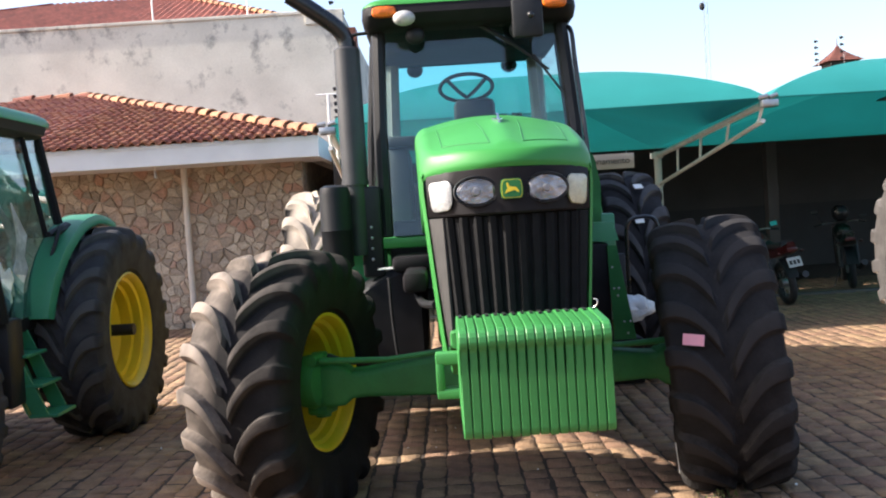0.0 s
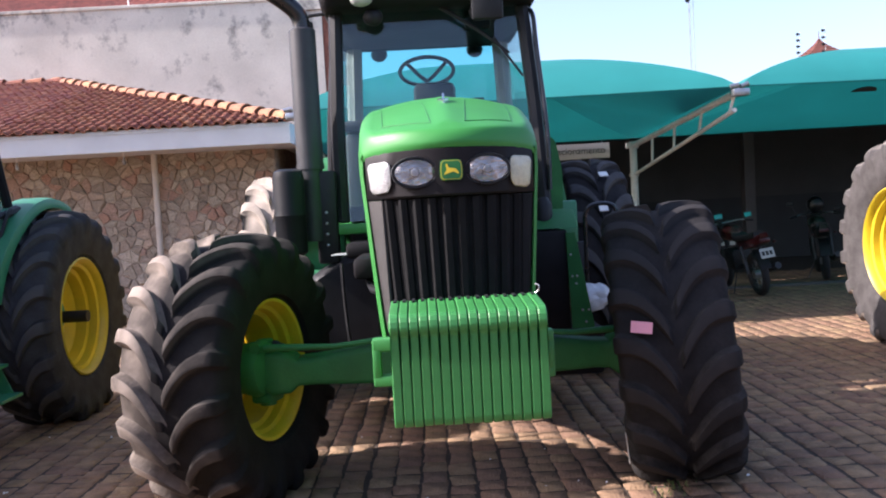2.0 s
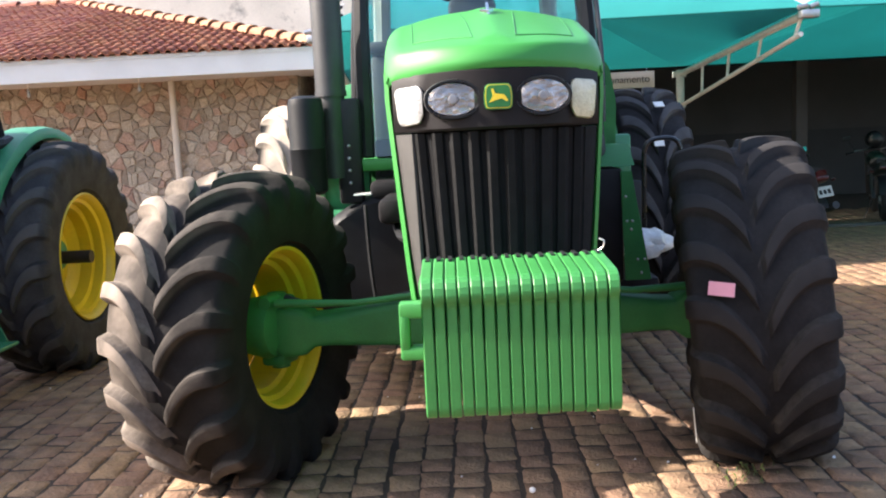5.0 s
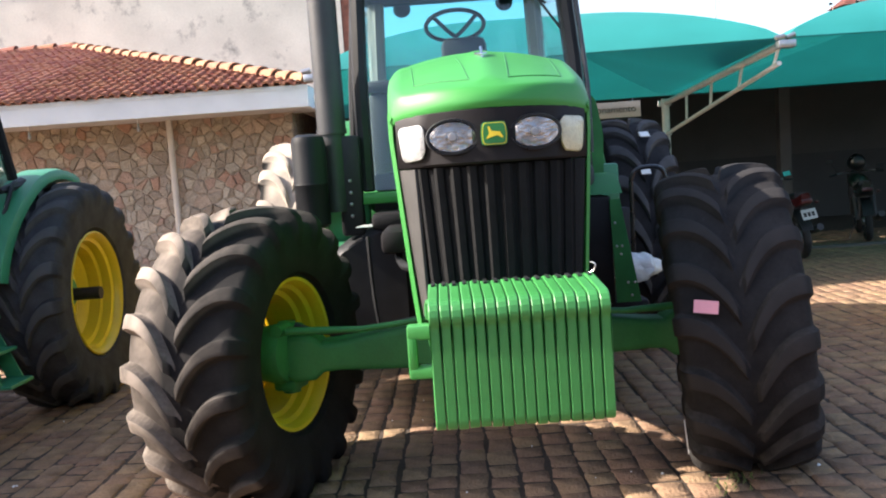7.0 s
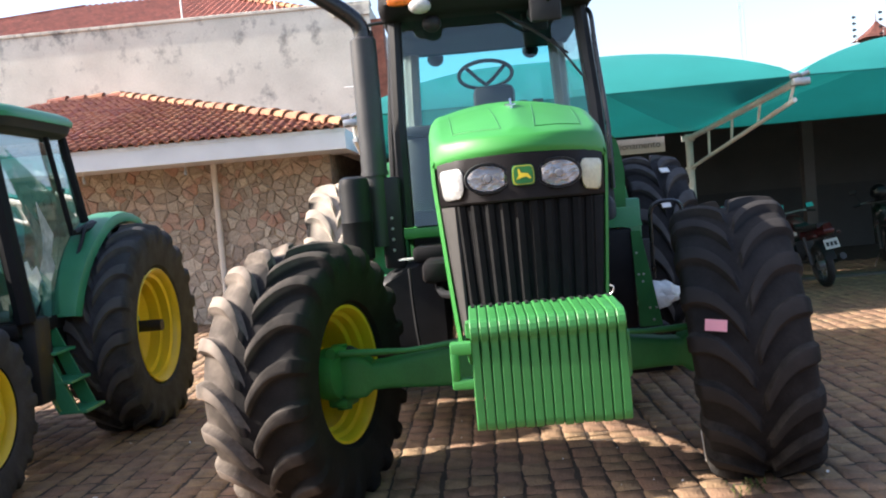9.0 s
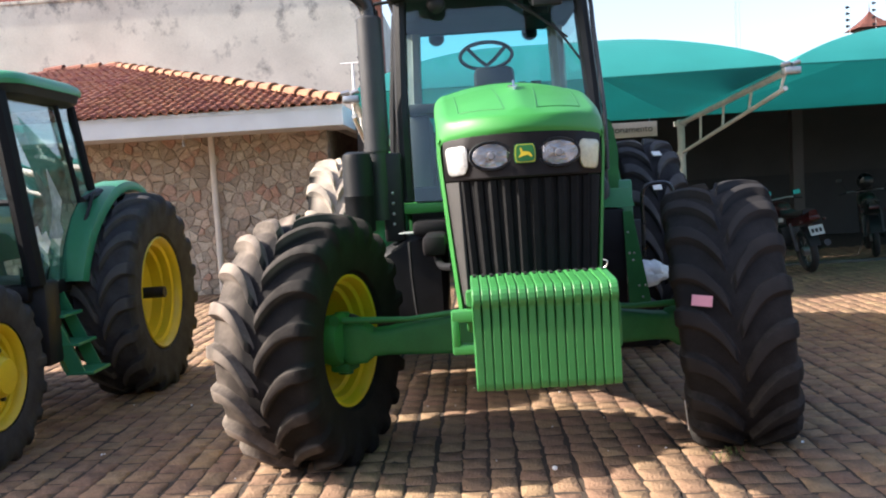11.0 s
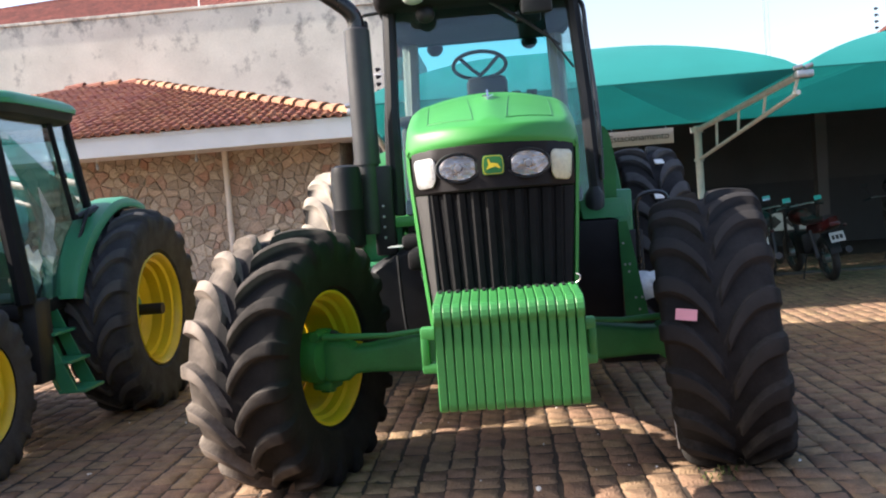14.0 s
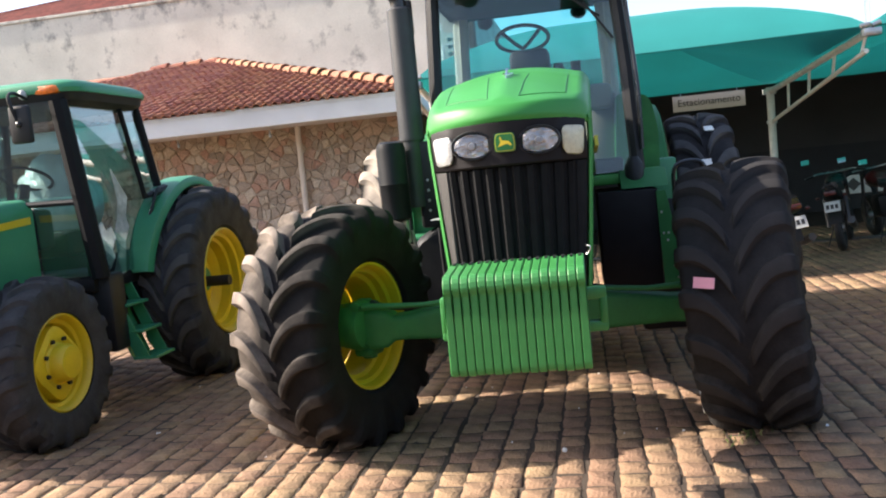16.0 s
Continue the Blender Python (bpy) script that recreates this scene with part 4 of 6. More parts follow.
    tube(bm, [(cx, cy, 1.17), (cx, cy, 1.19), (cx, cy, 1.42), (cx, cy, 1.425), (cx, cy, 1.435), (cx, cy, 1.66), (cx, cy, 1.70), (cx, cy, 1.715)], [0.075, 0.098, 0.10, 0.103, 0.10, 0.10, 0.09, 0.06], 28)
    part("filter_can", bm, CAN, T, "black cylindrical exhaust filter can", smooth=True)
    bm = bmn()
    tube(bm, [(cx + 0.06, cy, 1.17), (cx + 0.07, cy, 1.02)], 0.02, 8)
    tube(bm, [(cx + 0.09, cy + 0.02, 1.10), (cx + 0.12, cy + 0.02, 0.85)], 0.013, 8)
    part("drain_pipe", bm, STEEL, T, smooth=True)

    # cab
    zf, zr = 1.36, 2.79
    corner = {}
    for sx in (-1, 1):
        a0, a1 = Vector(((0.69 if sx > 0 else -0.64), 1.08, zf)), Vector((sx * 0.625, 1.30, zr))
        c0, c1 = Vector((sx * 0.80, 1.95, zf)), Vector((sx * 0.70, 1.95, zr))
        b0, b1 = Vector((sx * 0.62, 2.62, zf + 0.3)), Vector((sx * 0.60, 2.62, zr))
        corner[sx] = (a0, a1, c0, c1, b0, b1)
        for nm, p, q, r in (("front_pillar", a0, a1, 0.048), ("middle_pillar", c0, c1, 0.030), ("rear_pillar", b0, b1, 0.065)):
            bm = bmn()
            tube(bm, [p, p.lerp(q, 0.5) + Vector((sx * 0.012, 0, 0)), q], r, 8)
            part(nm, bm, BLACK if nm != "rear_pillar" else LINER_DIM, T, smooth=True)
        # side glass, in two panes
        for nm, (p, q, r, s) in (("side_pane", (a0, c0, c1, a1)), ("rear_side_pane", (c0, b0, b1, c1))):
            bm = bmn()
            n = Vector((sx * 0.004, 0, 0))
            loft(bm, [[p + n, q + n, r + n, s + n], [p - n, q - n, r - n, s - n]], ring=True)
            o = part(nm, bm, PANE, T, "tinted cab side glass")
            o.visible_shadow = False
        # door rail and grab handle
        if sx > 0:
            part("grab_rail", tube(bmn(), arc_pts([(0.725, 1.06, 1.50), (0.73, 1.10, 1.9), (0.70, 1.19, 2.45), (0.69, 1.24, 2.68), (0.65, 1.30, 2.72)], 5), 0.016, 8), BLACK_GLOSS, T, smooth=True)
        # fender
        bm = bmn()
        secs = []
        for k in range(15):
            a = radians(-8 + 130 * k / 14)
            y, z = 2.75 - 1.03 * math.cos(a), 0.86 + 1.03 * math.sin(a)
            y2, z2 = 2.75 - 0.99 * math.cos(a), 0.86 + 0.99 * math.sin(a)
            secs.append([(sx * 0.66, y, z), (sx * 0.89, y, z), (sx * 0.965, y2 * 0.6 + y * 0.4, z2 * 0.6 + z * 0.4), (sx * 0.985, y2 + 0.02, z2 - 0.03), (sx * 0.965, y2 + 0.02, z2 - 0.03), (sx * 0.945, y2, z2), (sx * 0.87, y2, z2), (sx * 0.66, y2, z2)])
        loft(bm, secs, ring=True)
        part("rear_fender", bm, GREEN_CAST, T, "green rear fender", smooth=True)
        bm = bmn()
        box(bm, sx * 0.84 - 0.16, sx * 0.84 + 0.16, 1.62, 1.72, 1.02, 1.42, 0.02)
        part("fender_skirt", bm, GREEN_OLD, T, "dark green lower fender skirt", smooth=True)
        # steps, on the far side only
        if sx < 0:
          st = part("step_frame", box(box(bmn(), sx * 1.00 - 0.012, sx * 1.00 + 0.012, 1.18, 1.24, 0.45, 1.35, 0.005), sx * 1.00 - 0.012, sx * 1.00 + 0.012, 1.56, 1.62, 0.45, 1.35, 0.005), BLACK, T, smooth=True)
          for k in range(4):
            bm = bmn()
            box(bm, sx * 0.97 - 0.12, sx * 0.97 + 0.12, 1.18, 1.62, 0.48 + 0.26 * k, 0.505 + 0.26 * k, 0.006)
            part("step_tread", bm, GREEN_OLD, st)
        # amber lamp and work lamps under the roof edge
        bm = bmn()
        secs = [[(sx * 0.565 + x * s, 1.085 + d, 2.845 + z * s) for x, z in ellipse(0, 0, 0.082, 0.037, 24, 3.2)] for s, d in ((1.0, 0.05), (1.0, 0.0), (0.9, -0.018), (0.5, -0.026), (0.1, -0.028))]
        loft(bm, secs, ring=True)
        part("turn_lamp", bm, AMBER, T, "amber turn lamp", smooth=True)
        bm = bmn()
        cxl = 0.40 if sx > 0 else -0.435
        ball(bm, (cxl, 1.06, 2.79), 0.075, 0.055, 0.050, 18, 10)
        if sx < 0:
            part("work_lamp", bm, GREY_LAMP, T, "pale grey oval work lamp", smooth=True)
        else:
            part("work_lamp", bm, BLACK_GLOSS, T, "black oval work lamp", smooth=True)
        bm = bmn()
        cxl = 0.33 if sx > 0 else -0.37
        ball(bm, (cxl, 1.20, 2.70), 0.066, 0.05, 0.060, 16, 9)
        tube(bm, [(cxl, 1.20, 2.72), (cxl, 1.20, 2.80)], 0.02, 8)
        part("round_work_lamp", bm, BLACK, T, smooth=True)
        # rear lamps seen through the glass
        bm = bmn()
        ball(bm, (sx * 0.405, 2.80, 2.735), 0.07, 0.05, 0.065, 16, 9)
        tube(bm, [(sx * 0.405, 2.80, 2.74), (sx * 0.405, 2.78, 2.84)], 0.018, 8)
        part("rear_work_lamp", bm, DARK_IRON, T, smooth=True)
        # mirrors on arms
        if sx > 0:
            arm = part("mirror_arm", tube(bmn(), arc_pts([(0.52, 1.12, 2.90), (0.43, 1.00, 2.98), (0.39, 0.96, 3.02), (0.38, 0.95, 2.92), (0.38, 0.95, 2.80)], 5), 0.012, 8), BLACK, T, smooth=True)
            bm = bmn()
            box(bm, 0.265, 0.465, 0.93, 0.985, 2.595, 2.855, 0.02)
            part("mirror_head", bm, BLACK, arm, "black mirror housing", smooth=True)
            bm = bmn()
            ball(bm, (0.385, 0.925, 2.735), 0.022, 0.015, 0.022, 10, 7)
            part("mirror_knob", bm, BLACK_GLOSS, arm, smooth=True)
        else:
            arm = part("mirror_arm", tube(bmn(), arc_pts([(-0.66, 1.30, 2.76), (-0.80, 1.30, 2.75), (-0.84, 1.3, 2.72)], 5), 0.012, 8), BLACK, T, smooth=True)
            bm = bmn()
            box(bm, -0.90, -0.78, 1.29, 1.34, 2.46, 2.72, 0.02)
            part("mirror_head", bm, BLACK, arm, "black mirror housing", smooth=True)
            bm = bmn()
            box(bm, -0.885, -0.795, 1.342, 1.345, 2.48, 2.70)
            part("mirror_glass", bm, MIRROR, arm, "mirror glass")
    aL, aR = corner[-1], corner[1]
    for nm, i, j in (("windshield", 0, 1), ("rear_pane", 4, 5)):
        p, q, r, s = aL[i], aR[i], aR[j], aL[j]
        n = Vector((0, 0.004, 0))
        bm = bmn()
        loft(bm, [[p + n, q + n, r + n, s + n], [p - n, q - n, r - n, s - n]], ring=True)
        o = part(nm, bm, SCREEN if nm == "windshield" else REAR_PANE, T, "clear cab glass")
        o.visible_shadow = False
    # roof: black lower fascia and green cap
    def roof_secs(levels):
        secs = []
        for z, hx, y0, y1, rad in levels:
            secs.append([(x, y, z + (0.02 * (1 - (x / hx) ** 2) if z > 2.92 else 0)) for x, y in round_poly([(-hx, y0), (hx, y0), (hx, y1), (-hx, y1)], rad, 6)])
        return secs
    bm = bmn()
    loft(bm, roof_secs([(2.745, 0.69, 1.16, 2.72, 0.12), (2.775, 0.715, 1.12, 2.76, 0.14), (2.83, 0.725, 1.08, 2.80, 0.16), (2.89, 0.72, 1.09, 2.80, 0.16)]), ring=True)
    part("roof_fascia", bm, LAMP_BLACK, T, "black roof fascia", smooth=True)
    bm = bmn()
    loft(bm, roof_secs([(2.89, 0.72, 1.085, 2.80, 0.16), (2.905, 0.718, 1.09, 2.80, 0.16), (2.93, 0.69, 1.12, 2.77, 0.16), (2.95, 0.60, 1.2, 2.70, 0.16), (2.962, 0.45, 1.4, 2.5, 0.16)]), ring=True)
    part("cab_roof", bm, GREEN, T, "green cab roof", smooth=True)
    bm = bmn()
    box(bm, -0.10, 0.05, 1.30, 1.38, 2.955, 2.990, 0.006)
    box(bm, -0.10, -0.08, 1.30, 1.38, 2.990, 3.030, 0.004)
    box(bm, 0.03, 0.05, 1.30, 1.38, 2.990, 3.030, 0.004)
    box(bm, -0.10, 0.05, 1.30, 1.38, 3.030, 3.045, 0.004)
    part("aerial_bracket", bm, DARK_IRON, T)
    bm = bmn()
    box(bm, -0.62, 0.62, 1.25, 2.66, 2.76, 2.775)
    part("cab_liner", bm, LINER, T, "grey cab headliner")
    # cab floor, green sill, interior
    bm = bmn()
    box(bm, -0.78, 0.78, 1.02, 2.62, 1.28, 1.35, 0.015)
    part("cab_sill", bm, GREEN, T, "green cab sill", smooth=True)
    bm = bmn()
    box(bm, -0.60, 0.60, 1.14, 1.20, 1.35, 1.46, 0.02)
    part("cab_bulkhead", bm, BLACK, T, smooth=True)
    part("rear_bulkhead", box(bmn(), -0.55, 0.55, 2.55, 2.66, 1.35, 1.75, 0.02), BLACK, T, smooth=True)
    bm = bmn()
    tube(bm, [(0, 1.35, 1.4), (0, 1.45, 1.9), (0, 1.52, 2.2)], [0.10, 0.09, 0.08], 12)
    box(bm, -0.13, 0.16, 1.40, 1.55, 2.06, 2.29, 0.05)
    box(bm, -0.20, -0.10, 1.44, 1.52, 2.05, 2.12, 0.02)
    tube(bm, [(0.21, 1.48, 2.04), (0.215, 1.48, 2.12), (0.215, 1.48, 2.17)], [0.02, 0.045, 0.03], 12)
    col = part("steering_column", bm, BLACK, T, "black steering console", smooth=True)
    sw = pose(-0.03, 1.58, 2.385, -22, 0, 0)
    bm = bmn()
    tube(bm, [(0.19 * math.cos(2 * math.pi * k / 32), 0.19 * math.sin(2 * math.pi * k / 32), 0) for k in range(33)], 0.014, 8, cap=False)
    part("steering_rim", bm, BLACK, col, smooth=True, m=sw)
    for a in (222, 318, 90):
        bm = bmn()
        c, s = math.cos(radians(a)), math.sin(radians(a))
        tube(bm, [(0.19 * c, 0.19 * s, 0), (0.07 * c, 0.07 * s, -0.06), (0, 0, -0.08)], 0.014, 6)
        part("steering_spoke", bm, BLACK, col, smooth=True, m=sw)
    bm = bmn()
    box(bm, -0.24, 0.24, 2.0, 2.45, 1.55, 1.78, 0.06)
    box(bm, -0.22, 0.22, 2.38, 2.50, 1.75, 2.16, 0.05)
    part("driver_seat", bm, SEAT, T, "black driver's seat", smooth=True)
    bm = bmn()
    box(bm, 0.38, 0.62, 1.7, 2.5, 1.35, 1.95, 0.04)
    box(bm, 0.40, 0.58, 1.5, 1.75, 1.82, 2.0, 0.04)
    part("side_console", bm, BEIGE, T, "beige side console", smooth=True)
    part("door_trim", box(bmn(), -0.63, -0.47, 1.55, 2.45, 1.35, 1.98, 0.03), GREY_PANEL, T, "dark grey cab trim", smooth=True)
    part("arm_rest", box(bmn(), -0.64, -0.40, 1.50, 1.95, 1.985, 2.06, 0.025), SEAT, T, "black arm rest", smooth=True)
    bm = bmn()
    tube(bm, [(0.33, 1.75, 1.9), (0.34, 1.72, 2.2)], [0.03, 0.04], 10)
    part("control_lever", bm, BLACK, T, smooth=True)
    # wiper
    bm = bmn()
    tube(bm, [(0.02, 1.24, 2.79), (0.30, 1.22, 2.60), (0.52, 1.19, 2.42)], [0.016, 0.013, 0.008], 6)
    wip = part("wiper_arm", bm, BLACK, T, smooth=True)
    bm = bmn()
    tube(bm, [(0.42, 1.205, 2.53), (0.60, 1.17, 2.26)], 0.009, 6)
    part("wiper_blade", bm, BLACK, wip)
    bm = bmn()
    box(bm, 0.24, 0.42, 1.36, 1.40, 2.62, 2.80, 0.02)
    part("inner_mirror", bm, BLACK, T, "black rear-view mirror", smooth=True)
    # hand loop and white film beside the right step
    bm = bmn()
    tube(bm, arc_pts([(0.875, 0.72, 0.92), (0.878, 0.72, 1.20), (0.882, 0.72, 1.33), (0.92, 0.72, 1.385), (1.03, 0.72, 1.39), (1.075, 0.72, 1.34), (1.085, 0.72, 1.22), (1.09, 0.72, 1.12)], 5), 0.013, 8)
    part("hand_loop", bm, BLACK_GLOSS, T, smooth=True)
    bm = bmn()
    bmesh.ops.create_icosphere(bm, subdivisions=3, radius=1)
    for v in bm.verts:
        d = 1 + 0.30 * noise.noise(v.co * 2.2) + 0.10 * noise.noise(v.co * 6)
        v.co = Vector((1.02 + v.co.x * 0.17 * d, 1.37 + v.co.y * 0.10 * d, 0.74 + v.co.z * 0.095 * d))
    part("film_wrap", bm, FILM, T, "crumpled clear plastic film on the step", smooth=True)
    return T


big = big_tractor()


# ---- smaller tractors parked beside ----
def small_tractor(at, R=0.80, rr=0.43, W=0.46, half=0.83, label="", rubber=None, R2=0.55, rr2=0.295, base=1.97, tr2=0.60):
    T = empty("tractor", pose(*at))
    tagged(T, label, "tractor", kind="thing")
    GP = GREEN_OLD
    for sx in (-1, 1):
        w = empty("rear_wheel", pose(sx * half, 0, R - 0.05), T)
        part("tyre", tyre_mesh(R, W, rr, 19 if not rubber else 18, lug_h=0.047 if not rubber else 0.055, lug_w=0.070 if not rubber else 0.095, squash=0.05), rubber or RUBBER_SMALL, w, smooth=True).data.materials.append(LUG_DUST if not rubber else LUG_DUST_PALE)
        bm = bmn()
        h = W * 0.42
        lathe(bm, [(sx * h, rr + 0.02), (sx * (h + 0.008), rr + 0.01), (sx * (h - 0.01), rr - 0.01), (sx * (h - 0.05), rr - 0.02), (sx * (h - 0.06), rr - 0.045), (sx * (h - 0.12), rr - 0.05),
                   (sx * (h - 0.13), rr - 0.08), (sx * (h - 0.21), rr - 0.09), (sx * (h - 0.23), rr - 0.12), (sx * (h - 0.27), rr - 0.16), (sx * (h - 0.25), rr * 0.45), (sx * (h - 0.24), 0.0)], 56)
        lathe(bm, [(-sx * h, rr + 0.02), (-sx * (h - 0.02), rr - 0.01), (-sx * (h - 0.10), rr - 0.03), (-sx * (h - 0.16), rr - 0.06), (sx * (h - 0.28), rr - 0.16), (sx * (h - 0.27), 0)], 56)
        part("rim", bm, YELLOW, w, "yellow stepped steel rim", smooth=True)
        bm = bmn()
        tube(bm, [(sx * (h - 0.24), 0, 0), (sx * (h + 0.02), 0, 0)], 0.045, 16)
        part("axle_shaft", bm, BLACK, w, "black bar axle end", smooth=True)
        for k in range(8):
            a = 2 * math.pi * (k + 0.5) / 8
            part("wheel_bolt", tube(bmn(), [(sx * (h - 0.27), 0.16 * math.cos(a), 0.16 * math.sin(a)), (sx * (h - 0.235), 0.16 * math.cos(a), 0.16 * math.sin(a))], 0.014, 6), STEEL, w)
        w = empty("front_wheel", pose(sx * tr2, -base, R2 - 0.03), T)
        part("tyre", tyre_mesh(R2, 0.36, rr2, 18, lug_h=0.032, lug_w=0.050, squash=0.03), rubber or RUBBER_SMALL, w, smooth=True).data.materials.append(LUG_DUST if not rubber else LUG_DUST_PALE)
        bm = bmn()
        h = 0.36 * 0.42
        lathe(bm, [(sx * h, rr2 + 0.018), (sx * (h + 0.006), rr2 + 0.008), (sx * (h - 0.01), rr2 - 0.01), (sx * (h - 0.05), rr2 - 0.018), (sx * (h - 0.06), rr2 - 0.04), (sx * (h - 0.10), rr2 - 0.05), (sx * (h - 0.10), 0)], 48)
        lathe(bm, [(-sx * h, rr2 + 0.018), (-sx * (h - 0.02), rr2 - 0.02), (sx * (h - 0.12), rr2 - 0.05), (sx * (h - 0.12), 0)], 48)
        part("rim", bm, YELLOW, w, "yellow steel rim", smooth=True)
        # lobed centre disc
        bm = bmn()
        secs = []
        for s, x in ((1.0, h - 0.095), (0.97, h - 0.04), (0.80, h - 0.025), (0.55, h - 0.035), (0.50, h - 0.02), (0.02, h - 0.02)):
            secs.append([(sx * x, (rr2 - 0.05) * s * (1 - 0.17 * (s > 0.75) * abs(math.sin(2 * (2 * math.pi * k / 48))) ** 1.5) * math.cos(2 * math.pi * k / 48), (rr2 - 0.05) * s * (1 - 0.17 * (s > 0.75) * abs(math.sin(2 * (2 * math.pi * k / 48))) ** 1.5) * math.sin(2 * math.pi * k / 48)) for k in range(48)])
        loft(bm, secs, ring=True)
        part("rim_centre", bm, YELLOW, w, "lobed yellow wheel centre", smooth=True)
        bm = bmn()
        lathe(bm, [(sx * (h - 0.03), 0.125), (sx * (h + 0.02), 0.12), (sx * (h + 0.055), 0.10), (sx * (h + 0.065), 0.0)], 32)
        part("hub_cap", bm, YELLOW, w, "yellow domed hub", smooth=True)
        for k in range(8):
            a = 2 * math.pi * (k + 0.5) / 8
            part("wheel_bolt", tube(bmn(), [(sx * (h - 0.035), 0.155 * math.cos(a), 0.155 * math.sin(a)), (sx * (h - 0.01), 0.155 * math.cos(a), 0.155 * math.sin(a))], 0.014, 6), DARK_IRON, w)
        # fender
        bm = bmn()
        secs = []
        ro, ri, xi, xo = R + 0.09, R + 0.055, half - 0.19, half + 0.02
        for k in range(17):
            a = radians(12 + 100 * k / 16)
            c, s = math.cos(a), math.sin(a)
            xo = half + 0.02 - 0.055 * max(1 - k / 7, 0)
            f = lambda x, r: (sx * x, -r * c, R - 0.03 + r * s)
            secs.append([f(xi, ro), f(xo - 0.06, ro), f(xo - 0.015, ro - 0.012), f(xo, ro - 0.05), f(xo, ri - 0.045), f(xo - 0.02, ri - 0.045), f(xo - 0.035, ri), f(xi, ri)])
        loft(bm, secs, ring=True)
        part("rear_fender", bm, GP, T, "green rear fender", smooth=True)
        # steps
        st = empty("step_ladder", pose(sx * (half - 0.02), -1.06, 0), T)
        for y in (-0.10, 0.16):
            part("side_plate", plate(bmn(), [(sx * x, z) for x, z in ((-0.25, 0.93), (-0.17, 0.93), (0.08, 0.345), (-0.03, 0.345))], 1, y - 0.006, y + 0.006, 0.003), GP, st)
        part("back_plate", plate(bmn(), [(sx * x, z) for x, z in ((-0.29, 0.93), (-0.275, 0.93), (-0.065, 0.37), (-0.08, 0.37))], 1, -0.092, 0.152), GP, st)
        for k in range(3):
            z, xm = 0.345 + 0.195 * k, -0.082 * k
            part("tread", box(bmn(), min(sx * (xm - 0.06), sx * (xm + 0.13)), max(sx * (xm - 0.06), sx * (xm + 0.13)), -0.11, 0.17, z, z + 0.022, 0.006), GP, st)
            part("riser", plate(bmn(), [(sx * (xm - 0.065), z), (sx * (xm - 0.055), z), (sx * (xm - 0.13), z + 0.185), (sx * (xm - 0.14), z + 0.185)], 1, -0.09, 0.15), GP, st)
        part("fender_wall", plate(bmn(), [(-(R + 0.07) * math.cos(radians(a)), R - 0.03 + (R + 0.07) * math.sin(radians(a))) for a in range(-5, 126, 10)] + [(0.4, 0.5), (-0.6, 0.5)], 0, sx * (half - 0.20) - 0.012, sx * (half - 0.20) + 0.012), CAB_BLACK, T, "black inner fender wall")
        part("cab_side_wall", plate(bmn(), [(-1.34, 0.90), (-0.60, 0.90), (-0.55, 1.14), (-1.33, 1.10)], 0, sx * 0.60 - 0.01, sx * 0.60 + 0.01), BLACK, T, "black lower cab wall")
        # cab
        zf, zr, zm = 0.98, 2.22, 1.52
        pts = {"front": ((0.71, -1.36, zf), (0.585, -1.40, zr)), "rear": ((0.665, -0.32, 1.58), (0.585, -0.38, zr))}
        P = {k: [Vector((sx * a, b, c)) for a, b, c in v] for k, v in pts.items()}
        for k, (p, q) in P.items():
            part(k + "_pillar", tube(bmn(), [p, q], 0.064 if k == "front" else 0.034, 8), CAB_BLACK, T, smooth=True)
        part("glass_bar", tube(bmn(), [(sx * 0.680, -0.57, 1.5), (sx * 0.605, -0.66, zr)], 0.02, 8), CAB_BLACK, T, smooth=True)
        part("bar_knob", ball(bmn(), (sx * 0.662, -0.61, 1.82), 0.018, 0.02, 0.02, 10, 7), BLACK, T, smooth=True)
        for nm, q, off in (("door_pane", [P["front"][0], Vector((sx * 0.66, -0.62, zf)), P["rear"][0], P["rear"][1], P["front"][1]], (sx * 0.004, 0, 0)),
                           ("lower_pane", [Vector((sx * 0.29, -1.385, 1.0)), Vector((sx * 0.67, -1.385, 1.0)), Vector((sx * 0.67, -1.395, zm)), Vector((sx * 0.29, -1.395, zm))], (0, 0.004, 0))):
            n = Vector(off)
            bm = bmn()
            loft(bm, [[v + n for v in q], [v - n for v in q]], ring=True)
            o = part(nm, bm, PANE_TINT, T, "tinted cab glass")
            o.visible_shadow = False
        part("door_handle", tube(bmn(), [(sx * 0.72, -0.62, 1.52), (sx * 0.74, -0.36, 1.56)], [0.02, 0.045], 8), BLACK, T, smooth=True)
        part("grab_rail", tube(bmn(), arc_pts([(sx * 0.72, -0.66, 1.30), (sx * 0.76, -0.62, 1.44), (sx * 0.76, -0.52, 1.56), (sx * 0.74, -0.42, 1.57)], 5), 0.014, 6), BLACK, T, smooth=True)
        part("lower_rail", tube(bmn(), [(sx * 0.67, -1.40, zm), (sx * 0.24, -1.42, zm + 0.01)], 0.022, 8), BLACK, T, smooth=True)
        bm = bmn()
        secs = [[(sx * (0.50 + x * s), -1.385 + d, 2.30 + z * s) for x, z in ellipse(0, 0, 0.110, 0.034, 20, 3)] for s, d in ((1, 0.06), (1, 0), (0.8, -0.02), (0.1, -0.028))]
        loft(bm, secs, ring=True)
        part("turn_lamp", bm, AMBER, T, "amber turn lamp", smooth=True)
